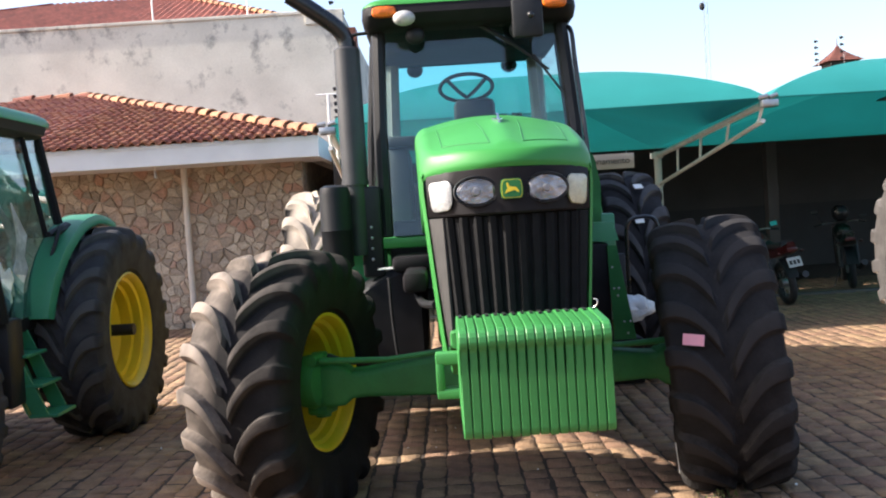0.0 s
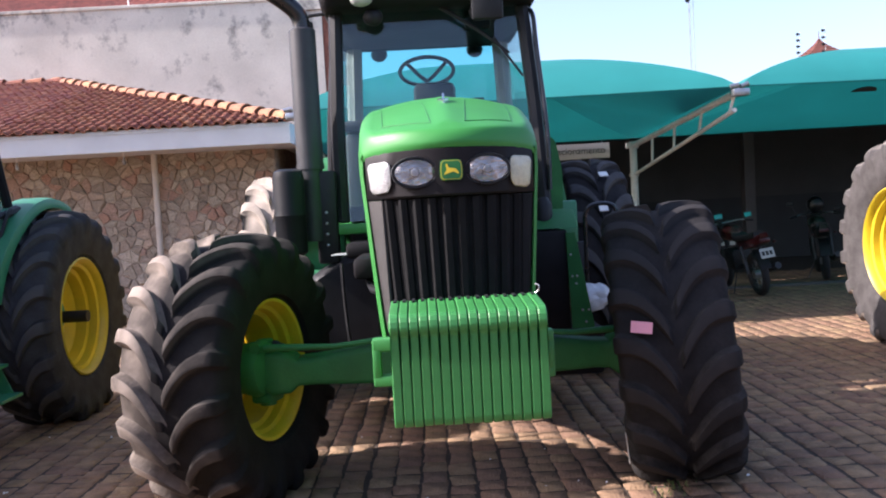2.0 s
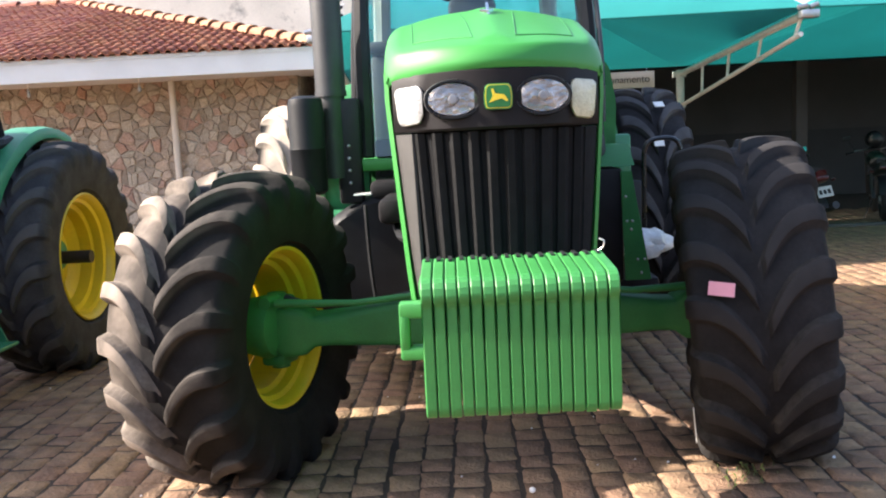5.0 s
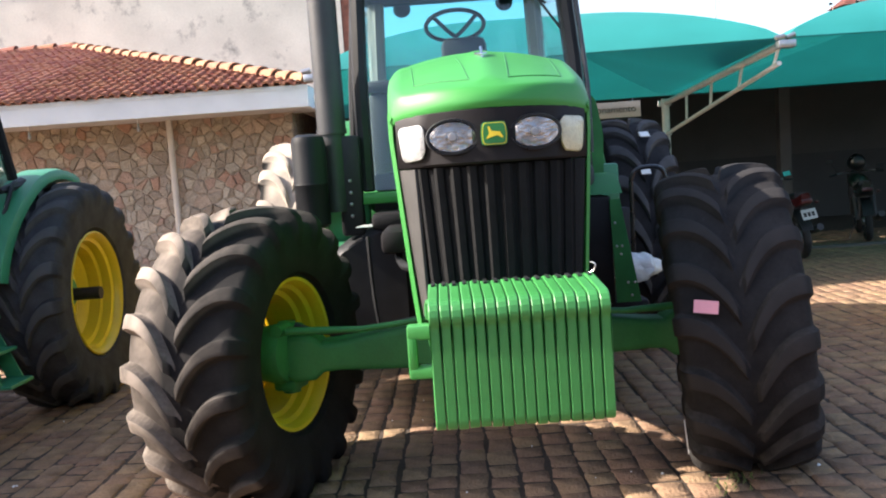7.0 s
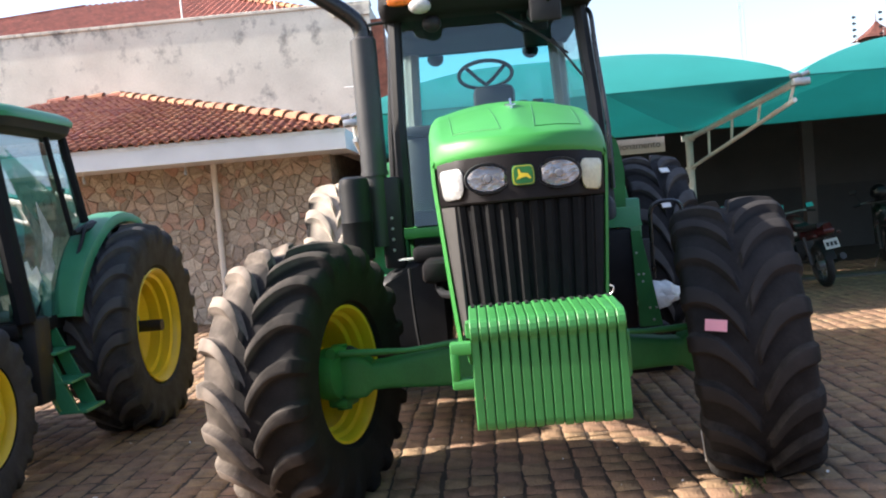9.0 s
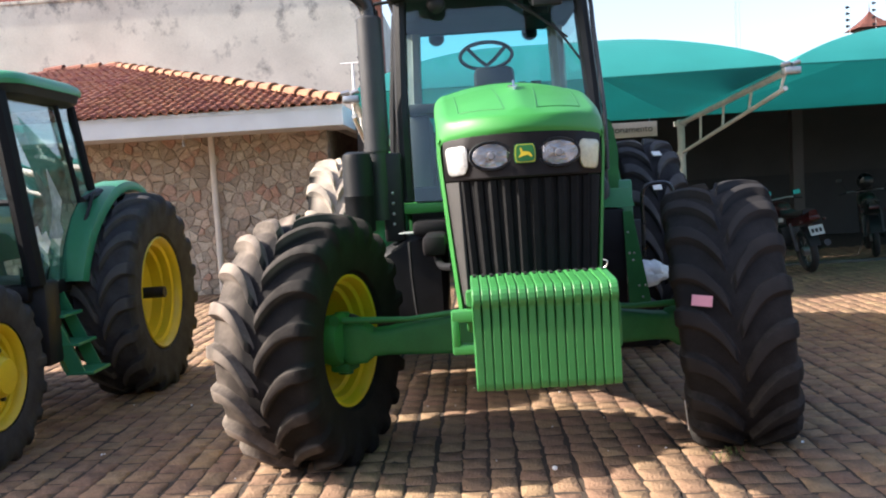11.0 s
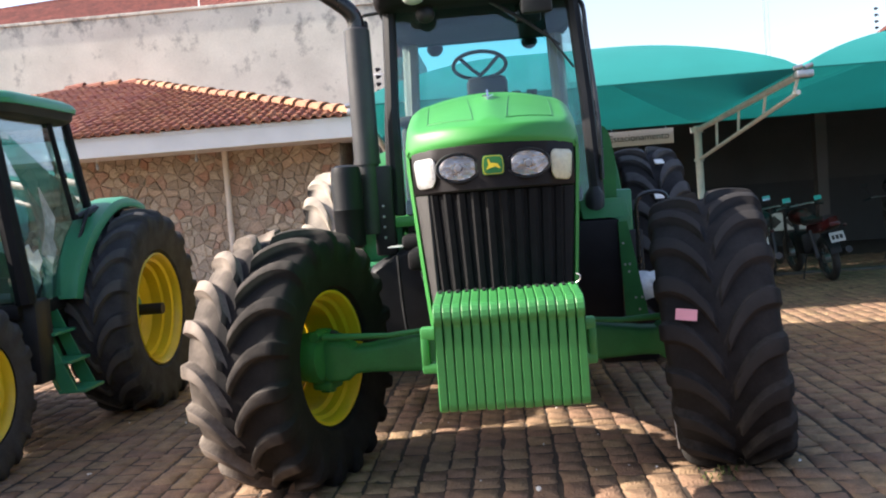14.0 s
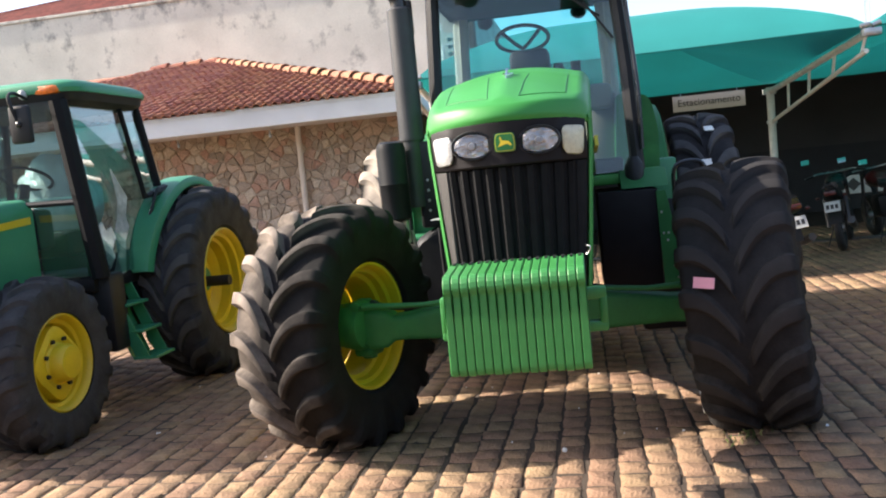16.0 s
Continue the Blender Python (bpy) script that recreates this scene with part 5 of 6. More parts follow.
        arm = part("mirror_arm", tube(bmn(), arc_pts([(sx * 0.34, -1.36, 2.25), (sx * 0.37, -1.55, 2.28), (sx * 0.40, -1.66, 2.24), (sx * 0.43, -1.65, 2.09)], 5), 0.012, 6), BLACK, T, smooth=True)
        part("mirror_head", box(bmn(), sx * 0.445 - 0.075, sx * 0.445 + 0.075, -1.65, -1.60, 1.935, 2.185, 0.02), BLACK, arm, "black mirror housing", smooth=True)
        part("mirror_knob", ball(bmn(), (sx * 0.445, -1.655, 2.06), 0.022, 0.015, 0.022, 10, 7), BLACK_GLOSS, arm, smooth=True)
        part("work_lamp", ball(bmn(), (sx * 0.33, -1.40, 2.285), 0.034, 0.03, 0.036), WHITE_LAMP, T, "round white work lamp", smooth=True)
        part("side_tank", box(bmn(), sx * 0.62 - 0.125, sx * 0.62 + 0.125, -1.33, -1.12, 0.44, 1.0, 0.03), BLACK, T, "black side tank", smooth=True)
        part("film_sheet", plate(bmn(), [(-1.28, 1.08), (-1.18, 1.02), (-1.10, 1.10), (-1.12, 1.16), (-1.06, 1.24), (-1.10, 1.32), (-1.17, 1.29), (-1.21, 1.36), (-1.29, 1.33), (-1.27, 1.22), (-1.30, 1.16)], 0, sx * 0.672, sx * 0.678), FILM, T, "torn protective plastic film on the door")
        part("hanging_film", plate(bmn(), [(-1.12, 0.96), (-0.95, 0.97), (-0.90, 1.2), (-0.82, 1.30), (-0.86, 1.38), (-0.80, 1.52), (-0.98, 1.74), (-0.94, 1.50), (-0.98, 1.36), (-1.04, 1.26), (-1.02, 1.12)], 0, sx * 0.655, sx * 0.660), FILM_CLEAR, T, "clear loose plastic film inside the door")
    n = Vector((0, 0.004, 0))
    for nm, q in (("windshield", [(-0.67, -1.395, 1.52), (0.67, -1.395, 1.52), (0.585, -1.42, 2.22), (-0.585, -1.42, 2.22)]), ("rear_pane", [(-0.62, -0.30, 1.5), (0.62, -0.30, 1.5), (0.6, -0.40, 2.22), (-0.6, -0.40, 2.22)])):
        bm = bmn()
        loft(bm, [[Vector(v) + n for v in q], [Vector(v) - n for v in q]], ring=True)
        o = part(nm, bm, PANE_TINT if nm == "windshield" else PANE, T, "clear cab glass")
        o.visible_shadow = False
    def roof(levels):
        return [[(x, y, z) for x, y in round_poly([(-hx, y0), (hx, y0), (hx, y1), (-hx, y1)], rad, 7)] for z, hx, y0, y1, rad in levels]
    part("roof_fascia", loft(bmn(), roof([(2.200, 0.64, -1.34, -0.40, 0.16), (2.225, 0.68, -1.38, -0.35, 0.18), (2.280, 0.70, -1.40, -0.33, 0.20)]), ring=True), BLACK, T, "black roof fascia", smooth=True)
    part("cab_roof", loft(bmn(), roof([(2.280, 0.71, -1.405, -0.32, 0.20), (2.310, 0.715, -1.41, -0.315, 0.20), (2.340, 0.70, -1.40, -0.33, 0.20), (2.365, 0.66, -1.36, -0.38, 0.20), (2.383, 0.58, -1.30, -0.46, 0.20), (2.390, 0.42, -1.2, -0.6, 0.15)]), ring=True), GP, T, "dark green cab roof", smooth=True)
    part("cab_floor", box(bmn(), -0.66, 0.66, -1.38, -0.30, 0.88, 0.98, 0.02), LAMP_BLACK, T, smooth=True)
    part("seat_base", box(bmn(), -0.26, 0.26, -1.0, -0.55, 1.12, 1.32, 0.05), SEAT, T, "black seat under plastic film", smooth=True)
    bm = bmn()
    bmesh.ops.create_icosphere(bm, subdivisions=4, radius=1)
    for v in bm.verts:
        d = 1 + 0.16 * noise.noise(v.co * 2.5) + 0.08 * noise.noise(v.co * 7) + 0.03 * noise.noise(v.co * 16)
        v.co = Vector((0.04 + v.co.x * 0.34 * d, -0.72 + v.co.y * 0.17 * d, 1.52 + v.co.z * 0.38 * d))
    part("seat_cover", bm, FILM, T, "clear plastic seat cover", smooth=True)
    part("steering_column", tube(bmn(), [(0, -1.25, 1.1), (0, -1.06, 1.68)], 0.045, 10), BLACK, T, smooth=True)
    part("steering_rim", tube(bmn(), [(0.18 * math.cos(2 * math.pi * k / 28), 0.18 * math.sin(2 * math.pi * k / 28), 0) for k in range(29)], 0.012, 6, cap=False), BLACK, T, smooth=True, m=pose(0, -1.02, 1.73, -28, 0, 0))
    part("dashboard", box(bmn(), -0.28, 0.28, -1.37, -1.16, 1.20, 1.50, 0.05), BLACK, T, smooth=True)
    # hood
    secs = []
    for y, w, zt, zb in ((-2.72, 0.20, 1.34, 0.86), (-2.68, 0.25, 1.42, 0.80), (-2.5, 0.27, 1.47, 0.78), (-2.0, 0.28, 1.53, 0.80), (-1.41, 0.285, 1.575, 0.82)):
        secs.append([(x, y, z) for x, z in round_poly([(-w, zb), (-w, zt), (w, zt), (w, zb)], [0.02, 0.11, 0.11, 0.02], 5)])
    part("hood", loft(bmn(), secs, ring=True), GP, T, "green hood", smooth=True)
    for sx in (-1, 1):
        part("hood_stripe", plate(bmn(), [(-2.4, 1.33), (-1.45, 1.40), (-1.45, 1.45), (-2.4, 1.37)], 0, sx * 0.278, sx * 0.290), YELLOW, T, "yellow hood stripe")
    part("grille", box(bmn(), -0.18, 0.18, -2.745, -2.70, 0.88, 1.30, 0.02), GRILLE, T, "black front grille", smooth=True)
    bm = bmn()
    box(bm, -0.20, 0.20, -2.7, -0.3, 0.55, 0.95, 0.04)
    part("engine_block", bm, DARK_IRON, T, "dark iron engine and transmission", smooth=True)
    part("under_cab", box(bmn(), -0.55, 0.55, -1.32, -0.35, 0.48, 0.90, 0.03), BLACK, T, "black belly panel under the cab", smooth=True)
    part("rear_axle", tube(bmn(), [(-half, 0, R - 0.03), (half, 0, R - 0.03)], 0.10, 14), GP, T, smooth=True)
    part("front_axle", tube(bmn(), [(-tr2, -base, R2), (tr2, -base, R2)], 0.06, 12), GP, T, smooth=True)
    return T


left_tractor = small_tractor((-3.48, 6.62, 0), R=0.80, rr=0.425, label="smaller dark green cab tractor with yellow rims and plastic film")
right_tractor = small_tractor((5.34, 7.40, 0), R=0.92, rr=0.49, base=2.17, tr2=0.66, W=0.50, half=0.98, label="green tractor with a dusty grey tyre and yellow rim", rubber=RUBBER_GREY)


# ---- ground ----
def ground():
    bm = bmn()
    vs = [bm.verts.new(p) for p in ((-400, -60, -0.008), (400, -60, -0.008), (400, 900, -0.008), (-400, 900, -0.008))]
    bm.faces.new(vs)
    g = part("ground", bm, SAND)
    tagged(g, "sandy ground under the pavers", "ground", kind="structure")
    return g


def paver_poly(rng, w, l):
    """A hand-cut sett seen from above: bowed sides and broken corners."""
    j = lambda a: rng.uniform(-a, a)
    c = [(-w / 2 + j(.007), -l / 2 + j(.010)), (w / 2 + j(.007), -l / 2 + j(.010)), (w / 2 + j(.007), l / 2 + j(.010)), (-w / 2 + j(.007), l / 2 + j(.010))]
    out = []
    for k in range(4):
        p, a, b = Vector(c[k]), Vector(c[k - 1]), Vector(c[(k + 1) % 4])
        r1, r2 = rng.uniform(0.004, 0.015), rng.uniform(0.004, 0.015)
        out += [tuple(p + (a - p).normalized() * r1), tuple(p + (b - p).normalized() * r2)]
        m = (p + b) / 2 + (b - p) * j(0.15)
        out.append((m.x + j(.005), m.y + j(.005)))
    return out


def paver_geo(poly, rng, top=0.0, low=-0.035):
    """Vertices and faces of one worn sett: uneven top, rounded edge, sides."""
    n = len(poly)
    cx, cy = sum(p[0] for p in poly) / n, sum(p[1] for p in poly) / n
    inn = []
    for x, y in poly:
        d = math.hypot(x - cx, y - cy)
        f = 1 - rng.uniform(0.004, 0.010) / d
        inn.append((cx + (x - cx) * f, cy + (y - cy) * f))
    v = [(x, y, low) for x, y in poly] + [(x, y, top - 0.011 + rng.uniform(-.003, .002)) for x, y in poly] + [(x, y, top - rng.uniform(0.0, 0.0035)) for x, y in inn] + [(cx + rng.uniform(-.02, .02), cy + rng.uniform(-.02, .02), top + rng.uniform(-0.001, 0.004))]
    f = []
    for k in range(n):
        k2 = (k + 1) % n
        f += [(k, k2, n + k2, n + k), (n + k, n + k2, 2 * n + k2, 2 * n + k), (2 * n + k, 2 * n + k2, 3 * n)]
    return v, f


def paving(g):
    rng = random.Random(5)
    shapes = []
    for k in range(26):
        l = rng.uniform(0.125, 0.20)
        v, f = paver_geo(paver_poly(rng, 0.131, l), rng)
        me = bpy.data.meshes.new("paver")
        me.from_pydata(v, [], f)
        me.materials.append(PAVER)
        for q in me.polygons:
            q.use_smooth = q.index % 3 > 0
        shapes.append((l, me))
    V, F = [], []
    near = 0
    pitch = 0.141
    for c in range(-70, 96):
        x = c * pitch + rng.uniform(-0.006, 0.006)
        y = -6.95 + rng.uniform(0, 0.14)
        while y < 14.5:
            l, me = rng.choice(shapes)
            yc = y + l / 2
            xx = x + 0.012 * math.sin(yc * 1.3 + c * 0.35)
            z = rng.uniform(-0.005, 0.004)
            if abs(xx - 0.35) < 1.25 and 3.35 < yc < 6.0 and near < 300:
                o = new("paver", me)
                o.parent = g
                o.matrix_basis = pose(xx, yc, z, rng.uniform(-0.7, 0.7), rng.uniform(-0.7, 0.7), rng.uniform(-3, 3))
                near += 1
            else:
                a = rng.uniform(-0.05, 0.05)
                ca, sa = math.cos(a), math.sin(a)
                b = len(V)
                tx, ty = rng.uniform(-0.014, 0.014), rng.uniform(-0.014, 0.014)
                for vx, vy, vz in (tuple(q.co) for q in me.vertices):
                    V.append((xx + vx * ca - vy * sa, yc + vx * sa + vy * ca, z + vz + tx * vx + ty * vy))
                F += [tuple(b + i for i in p.vertices) for p in me.polygons]
            y += l + rng.uniform(0.005, 0.014)
    me = bpy.data.meshes.new("paving")
    me.from_pydata(V, [], F)
    me.polygons.foreach_set("use_smooth", [k % 3 > 0 for k in range(len(F))])
    me.materials.append(PAVER_REST)
    o = new("paving", me)
    o.parent = g
    tagged(o, kind="stuff")


# ---- stone house ----
def stone_cells(rng, x0, x1, z0, z1, s):
    """Irregular stones: each the part of the wall nearest to its own seed."""
    nx, nz = max(2, round((x1 - x0) / s)), max(2, round((z1 - z0) / s))
    sx, sz = (x1 - x0) / nx, (z1 - z0) / nz
    seed = {(i, j): (x0 + (i + 0.5 + rng.uniform(-.55, .55)) * sx, z0 + (j + 0.5 + rng.uniform(-.55, .55)) * sz) for i in range(nx) for j in range(nz)}
    for k in [k for k in seed if rng.random() < 0.30]:
        del seed[k]
    out = []
    for (i, j), p in seed.items():
        poly = [(x0, z0), (x1, z0), (x1, z1), (x0, z1)]
        for di in range(-4, 5):
            for dj in range(-4, 5):
                q = seed.get((i + di, j + dj))
                if q is None or q == p:
                    continue
                mx, mz, nxv, nzv = (p[0] + q[0]) / 2, (p[1] + q[1]) / 2, q[0] - p[0], q[1] - p[1]
                d = [(a - mx) * nxv + (b - mz) * nzv for a, b in poly]
                res = []
                for k in range(len(poly)):
                    k2 = (k + 1) % len(poly)
                    if d[k] <= 0:
                        res.append(poly[k])
                    if (d[k] < 0) != (d[k2] < 0) and d[k] != d[k2]:
                        t = d[k] / (d[k] - d[k2])
                        res.append((poly[k][0] + t * (poly[k2][0] - poly[k][0]), poly[k][1] + t * (poly[k2][1] - poly[k][1])))
                poly = res
                if len(poly) < 3:
                    break
            if len(poly) < 3:
                break
        if len(poly) >= 3:
            out.append((p, poly))
    return out


def stone_geo(poly, c, depth, gap, rng):
    mid = []
    for k, (x, z) in enumerate(poly):
        x2, z2 = poly[(k + 1) % len(poly)]
        mid.append((x, z))
        if math.hypot(x2 - x, z2 - z) > 0.05:
            t, p = rng.uniform(0.3, 0.7), rng.uniform(-0.03, 0.12)
            mx, mz = x + (x2 - x) * t, z + (z2 - z) * t
            mid.append((mx + (c[0] - mx) * p, mz + (c[1] - mz) * p))
    poly = mid
    n = len(poly)
    dist = [math.hypot(x - c[0], z - c[1]) for x, z in poly]
    f0 = [max(0.3, 1 - gap / max(d, 0.02)) for d in dist]
    a = [(( x - c[0]) * f, (z - c[1]) * f) for (x, z), f in zip(poly, f0)]
    b = [(x * 0.93, z * 0.93) for x, z in a]
    e = [(x * 0.76, z * 0.76) for x, z in a]
    tx, tz = rng.uniform(-.25, .25), rng.uniform(-.25, .25)
    tilt = lambda x, z: 1 + tx * x / 0.07 + tz * z / 0.07
    v = ([(x, 0.01, z) for x, z in a] + [(x, -depth * 0.35, z) for x, z in a] + [(x, -depth * 0.80 * tilt(x, z) + rng.uniform(-.004, .004), z) for x, z in b]
         + [(x, -depth * tilt(x, z) + rng.uniform(-.005, .005), z) for x, z in e] + [(0, -depth - rng.uniform(-.004, .006), 0)])
    f = []
    for k in range(n):
        k2 = (k + 1) % n
        f += [(k, n + k, n + k2, k2), (n + k, 2 * n + k, 2 * n + k2, n + k2), (2 * n + k, 3 * n + k, 3 * n + k2, 2 * n + k2), (3 * n + k, 4 * n, 3 * n + k2)]
    return v, f


def stone_house():
    H = empty("house", pose(0, 0, 0))
    tagged(H, "low house with a rough stone wall and clay tile roof", "house", kind="thing")
    WY, X0, X1, ZT = 12.95, -9.6, -2.05, 2.46
    bm = bmn()
    box(bm, X0, X1, WY, WY + 0.25, -0.05, ZT)
    box(bm, X1 - 0.25, X1, WY + 0.25, 20.0, -0.05, ZT)
    wall = part("stone_wall", bm, MORTAR, H, "rough irregular brown stone wall")
    rng = random.Random(11)
    cells = stone_cells(rng, X0, X1, 0.0, ZT, 0.112)
    near = [c for c in cells if -5.4 < c[0][0]]
    far = [c for c in cells if not -5.4 < c[0][0]]
    rng.shuffle(near)
    V, F = [], []
    for i, (p, poly) in enumerate(near + far):
        v, f = stone_geo(poly, p, 0.010 + 0.026 * rng.random(), rng.uniform(0.003, 0.008), rng)
        if i < 300 and i < len(near):
            me = bpy.data.meshes.new("stone")
            me.from_pydata(v, [], f)
            me.materials.append(STONE)
            o = new("stone", me)
            o.parent = wall
            o.location = (p[0], WY, p[1])
        else:
            b = len(V)
            V += [(x + p[0], y + WY, z + p[1]) for x, y, z in v]
            F += [tuple(b + k for k in q) for q in f]
    me = bpy.data.meshes.new("stone_rest")
    me.from_pydata(V, [], F)
    me.materials.append(STONE_REST)
    o = new("stone_rest", me)
    o.parent = wall
    tagged(o, kind="stuff")
    # eaves board and soffit
    EX, EY, ZB, ZE = -1.62, 11.75, 2.38, 2.66
    bm = bmn()
    box(bm, X0, EX, EY, EY + 0.10, ZB, ZE, 0.006)
    box(bm, EX - 0.10, EX, EY + 0.102, 21.0, ZB, ZE, 0.006)
    box(bm, X0, EX + 0.012, EY - 0.014, EY, ZE - 0.045, ZE + 0.004)
    part("fascia", bm, WHITE_PAINT, H, "white painted concrete fascia")
    bm = bmn()
    box(bm, X0, EX - 0.102, EY + 0.102, WY + 0.3, ZB + 0.03, ZB + 0.09)
    part("soffit", bm, WHITE_PAINT, H)
    bm = bmn()
    tube(bm, [(-3.80, WY - 0.10, 0.0), (-3.80, WY - 0.10, ZB + 0.04)], 0.045, 14)
    part("downpipe", bm, POST_PAINT, H, "cream painted downpipe", smooth=True)
    # hip roof: front slope between two hips
    dx, rise = 5.05, 1.48
    apex = Vector((EX - dx, EY + 5.05, ZE + rise))
    slope_len = math.hypot(5.05, rise)
    pitch = math.atan2(rise, 5.05)
    roof = empty("tile_roof", Matrix.Translation((0, EY - 0.05, ZE)) @ pose(0, 0, 0, math.degrees(pitch), 0, 0), H)
    bm = bmn()
    tw, tl = 0.142, 0.245
    box(bm, X0, EX - 5.0, 0.15, slope_len, -0.03, -0.012)
    vs = [bm.verts.new(p) for p in ((EX - 5.0, 0.15, -0.015), (EX, 0.15, -0.015), (EX - dx, slope_len, -0.015), (EX - 5.0, slope_len, -0.015))]
    bm.faces.new(vs)
    part("roof_deck", bm, CLAY_REST, roof)
    v, f = [], []
    for i, y in enumerate((-0.02, tl)):
        s = 1.0 if i == 0 else 0.86
        for k in range(7):
            a = math.pi * k / 6
            v.append((-0.058 * s * math.cos(a) , y, 0.018 + 0.048 * s * math.sin(a) + (0.034 if i == 0 else 0)))
        v += [(0.075, y, 0.012 + (0.030 if i == 0 else 0)), (0.125, y, 0.0 + (0.030 if i == 0 else 0)), (0.150, y, 0.016 + (0.030 if i == 0 else 0))]
    for k in range(9):
        f.append((k, k + 1, 10 + k + 1, 10 + k))
    v += [(x, y + 0.004, z - 0.034) for x, y, z in v[:10]]
    for k in range(9):
        f.append((k + 1, k, 20 + k, 20 + k + 1))
    v = [(x * 0.73, y, z * 0.70) for x, y, z in v]
    tile = bpy.data.meshes.new("roof_tile")
    tile.from_pydata(v, [], f)
    tile.materials.append(CLAY)
    for p in tile.polygons:
        p.use_smooth = p.index < 9
    V, F = [], []
    n_near = 0
    for r in range(int(slope_len / tl) + 1):
        y = r * tl
        right = EX - dx * (y / slope_len) - 0.02
        left = max(X0, EX - dx * 1.25 - (1 - y / slope_len) * dx) + 0.0
        c = 0
        while True:
            x = EX - 0.10 - c * tw + 0.008 * math.sin(r * 2.1)
            c += 1
            if x < left:
                break
            if x > right:
                continue
            jz, ja = rng.uniform(-.006, .006), rng.uniform(-0.03, 0.03)
            if x > -5.6 and n_near < 300:
                o = new("roof_tile", tile)
                o.parent = roof
                o.matrix_basis = pose(x, y + rng.uniform(-.012, .012), jz, 2.5, 0, math.degrees(ja))
                n_near += 1
            else:
                b = len(V)
                for a_, b_, c_ in v:
                    V.append((x + a_ - b_ * ja, y + b_ + a_ * ja, c_ + jz + b_ * 0.0436))
                F += [tuple(b + k for k in q) for q in f]
    me = bpy.data.meshes.new("roof_tile_rest")
    me.from_pydata(V, [], F)
    me.materials.append(CLAY_REST)
    o = new("roof_tile_rest", me)
    o.parent = roof
    tagged(o, kind="stuff")
    # ridge tiles along the hips
    cv, cf = [], []
    for i in range(2):
        s = 1.28 if i == 0 else 0.82
        for k in range(9):
            a = math.pi * k / 8
            cv.append((-0.095 * s * math.cos(a), -0.02 + 0.40 * i, 0.088 * s * math.sin(a) - 0.02))
    cv += [(x * 0.82, y, (z + 0.02) * 0.80 - 0.02) for x, y, z in cv]
    for k in range(8):
        cf += [(k, k + 1, 10 + k, 9 + k), (18 + k, 27 + k, 28 + k, 19 + k), (k, 18 + k, 19 + k, k + 1)]
    cap = bpy.data.meshes.new("ridge_tile")
    cap.from_pydata(cv, [], cf)
    cap.materials.append(CLAY_CAP)
    cap_old = bpy.data.meshes.new("ridge_tile_old")
    cap_old.from_pydata(cv, [], cf)
    cap_old.materials.append(CLAY)
    for p0, p1 in ((Vector((EX + 0.02, EY - 0.02, ZE + 0.02)), apex), (apex + Vector((-1.1, 0, -0.05)), apex + Vector((-1.1 - 5.0, -5.05, -rise))), (apex, apex + Vector((-1.1, 0, 0)))):
        d = p1 - p0
        n = int(d.length / 0.345)
        for k in range(n + 1):
            q = p0 + d * (k / max(n, 1))
            o = new("ridge_tile", cap if p1 is apex else cap_old)
            o.parent = H
            o.matrix_basis = Matrix.Translation(q + Vector((0, 0, 0.045 + rng.uniform(-.01, .01)))) @ d.to_track_quat("Y", "Z").to_matrix().to_4x4() @ pose(0, 0, 0, 0, rng.uniform(-4, 4), rng.uniform(-3, 3))
    bm = bmn()
    vs = [bm.verts.new(p) for p in ((EX, EY, ZE), (EX, 21, ZE), (apex.x, 21, apex.z), tuple(apex))]
    bm.faces.new(vs)
    vs = [bm.verts.new(p) for p in ((apex.x - 1.1, apex.y, apex.z), (X0, EY, ZE), (X0, 21, ZE), (apex.x - 1.1, 21, apex.z))]
    bm.faces.new(vs)
    vs = [bm.verts.new(p) for p in ((apex.x, apex.y, apex.z), (apex.x, 21, apex.z), (apex.x - 1.1, 21, apex.z), (apex.x - 1.1, apex.y, apex.z))]
    bm.faces.new(vs)
    part("roof_slope", bm, CLAY_REST, H)
    # bare bulbs under the eaves
    for x in (-3.98, -5.45):
        b = empty("hanging_bulb", pose(x, EY + 0.35, ZB + 0.03))
        tagged(b, "small white bulb hanging from the eaves", "lamp", "bulbs under the eaves", "thing")
        part("cord", tube(bmn(), [(0, 0, 0), (0, 0, -0.08)], 0.006, 6), PAPER, b)
        bm = bmn()
        tube(bm, [(0, 0, -0.07), (0, 0, -0.10), (0, 0, -0.14), (0, 0, -0.17), (0, 0, -0.18)], [0.012, 0.014, 0.025, 0.021, 0.008], 12)
        part("bulb", bm, WHITE_LAMP, b, "white bulb", smooth=True)
    return H


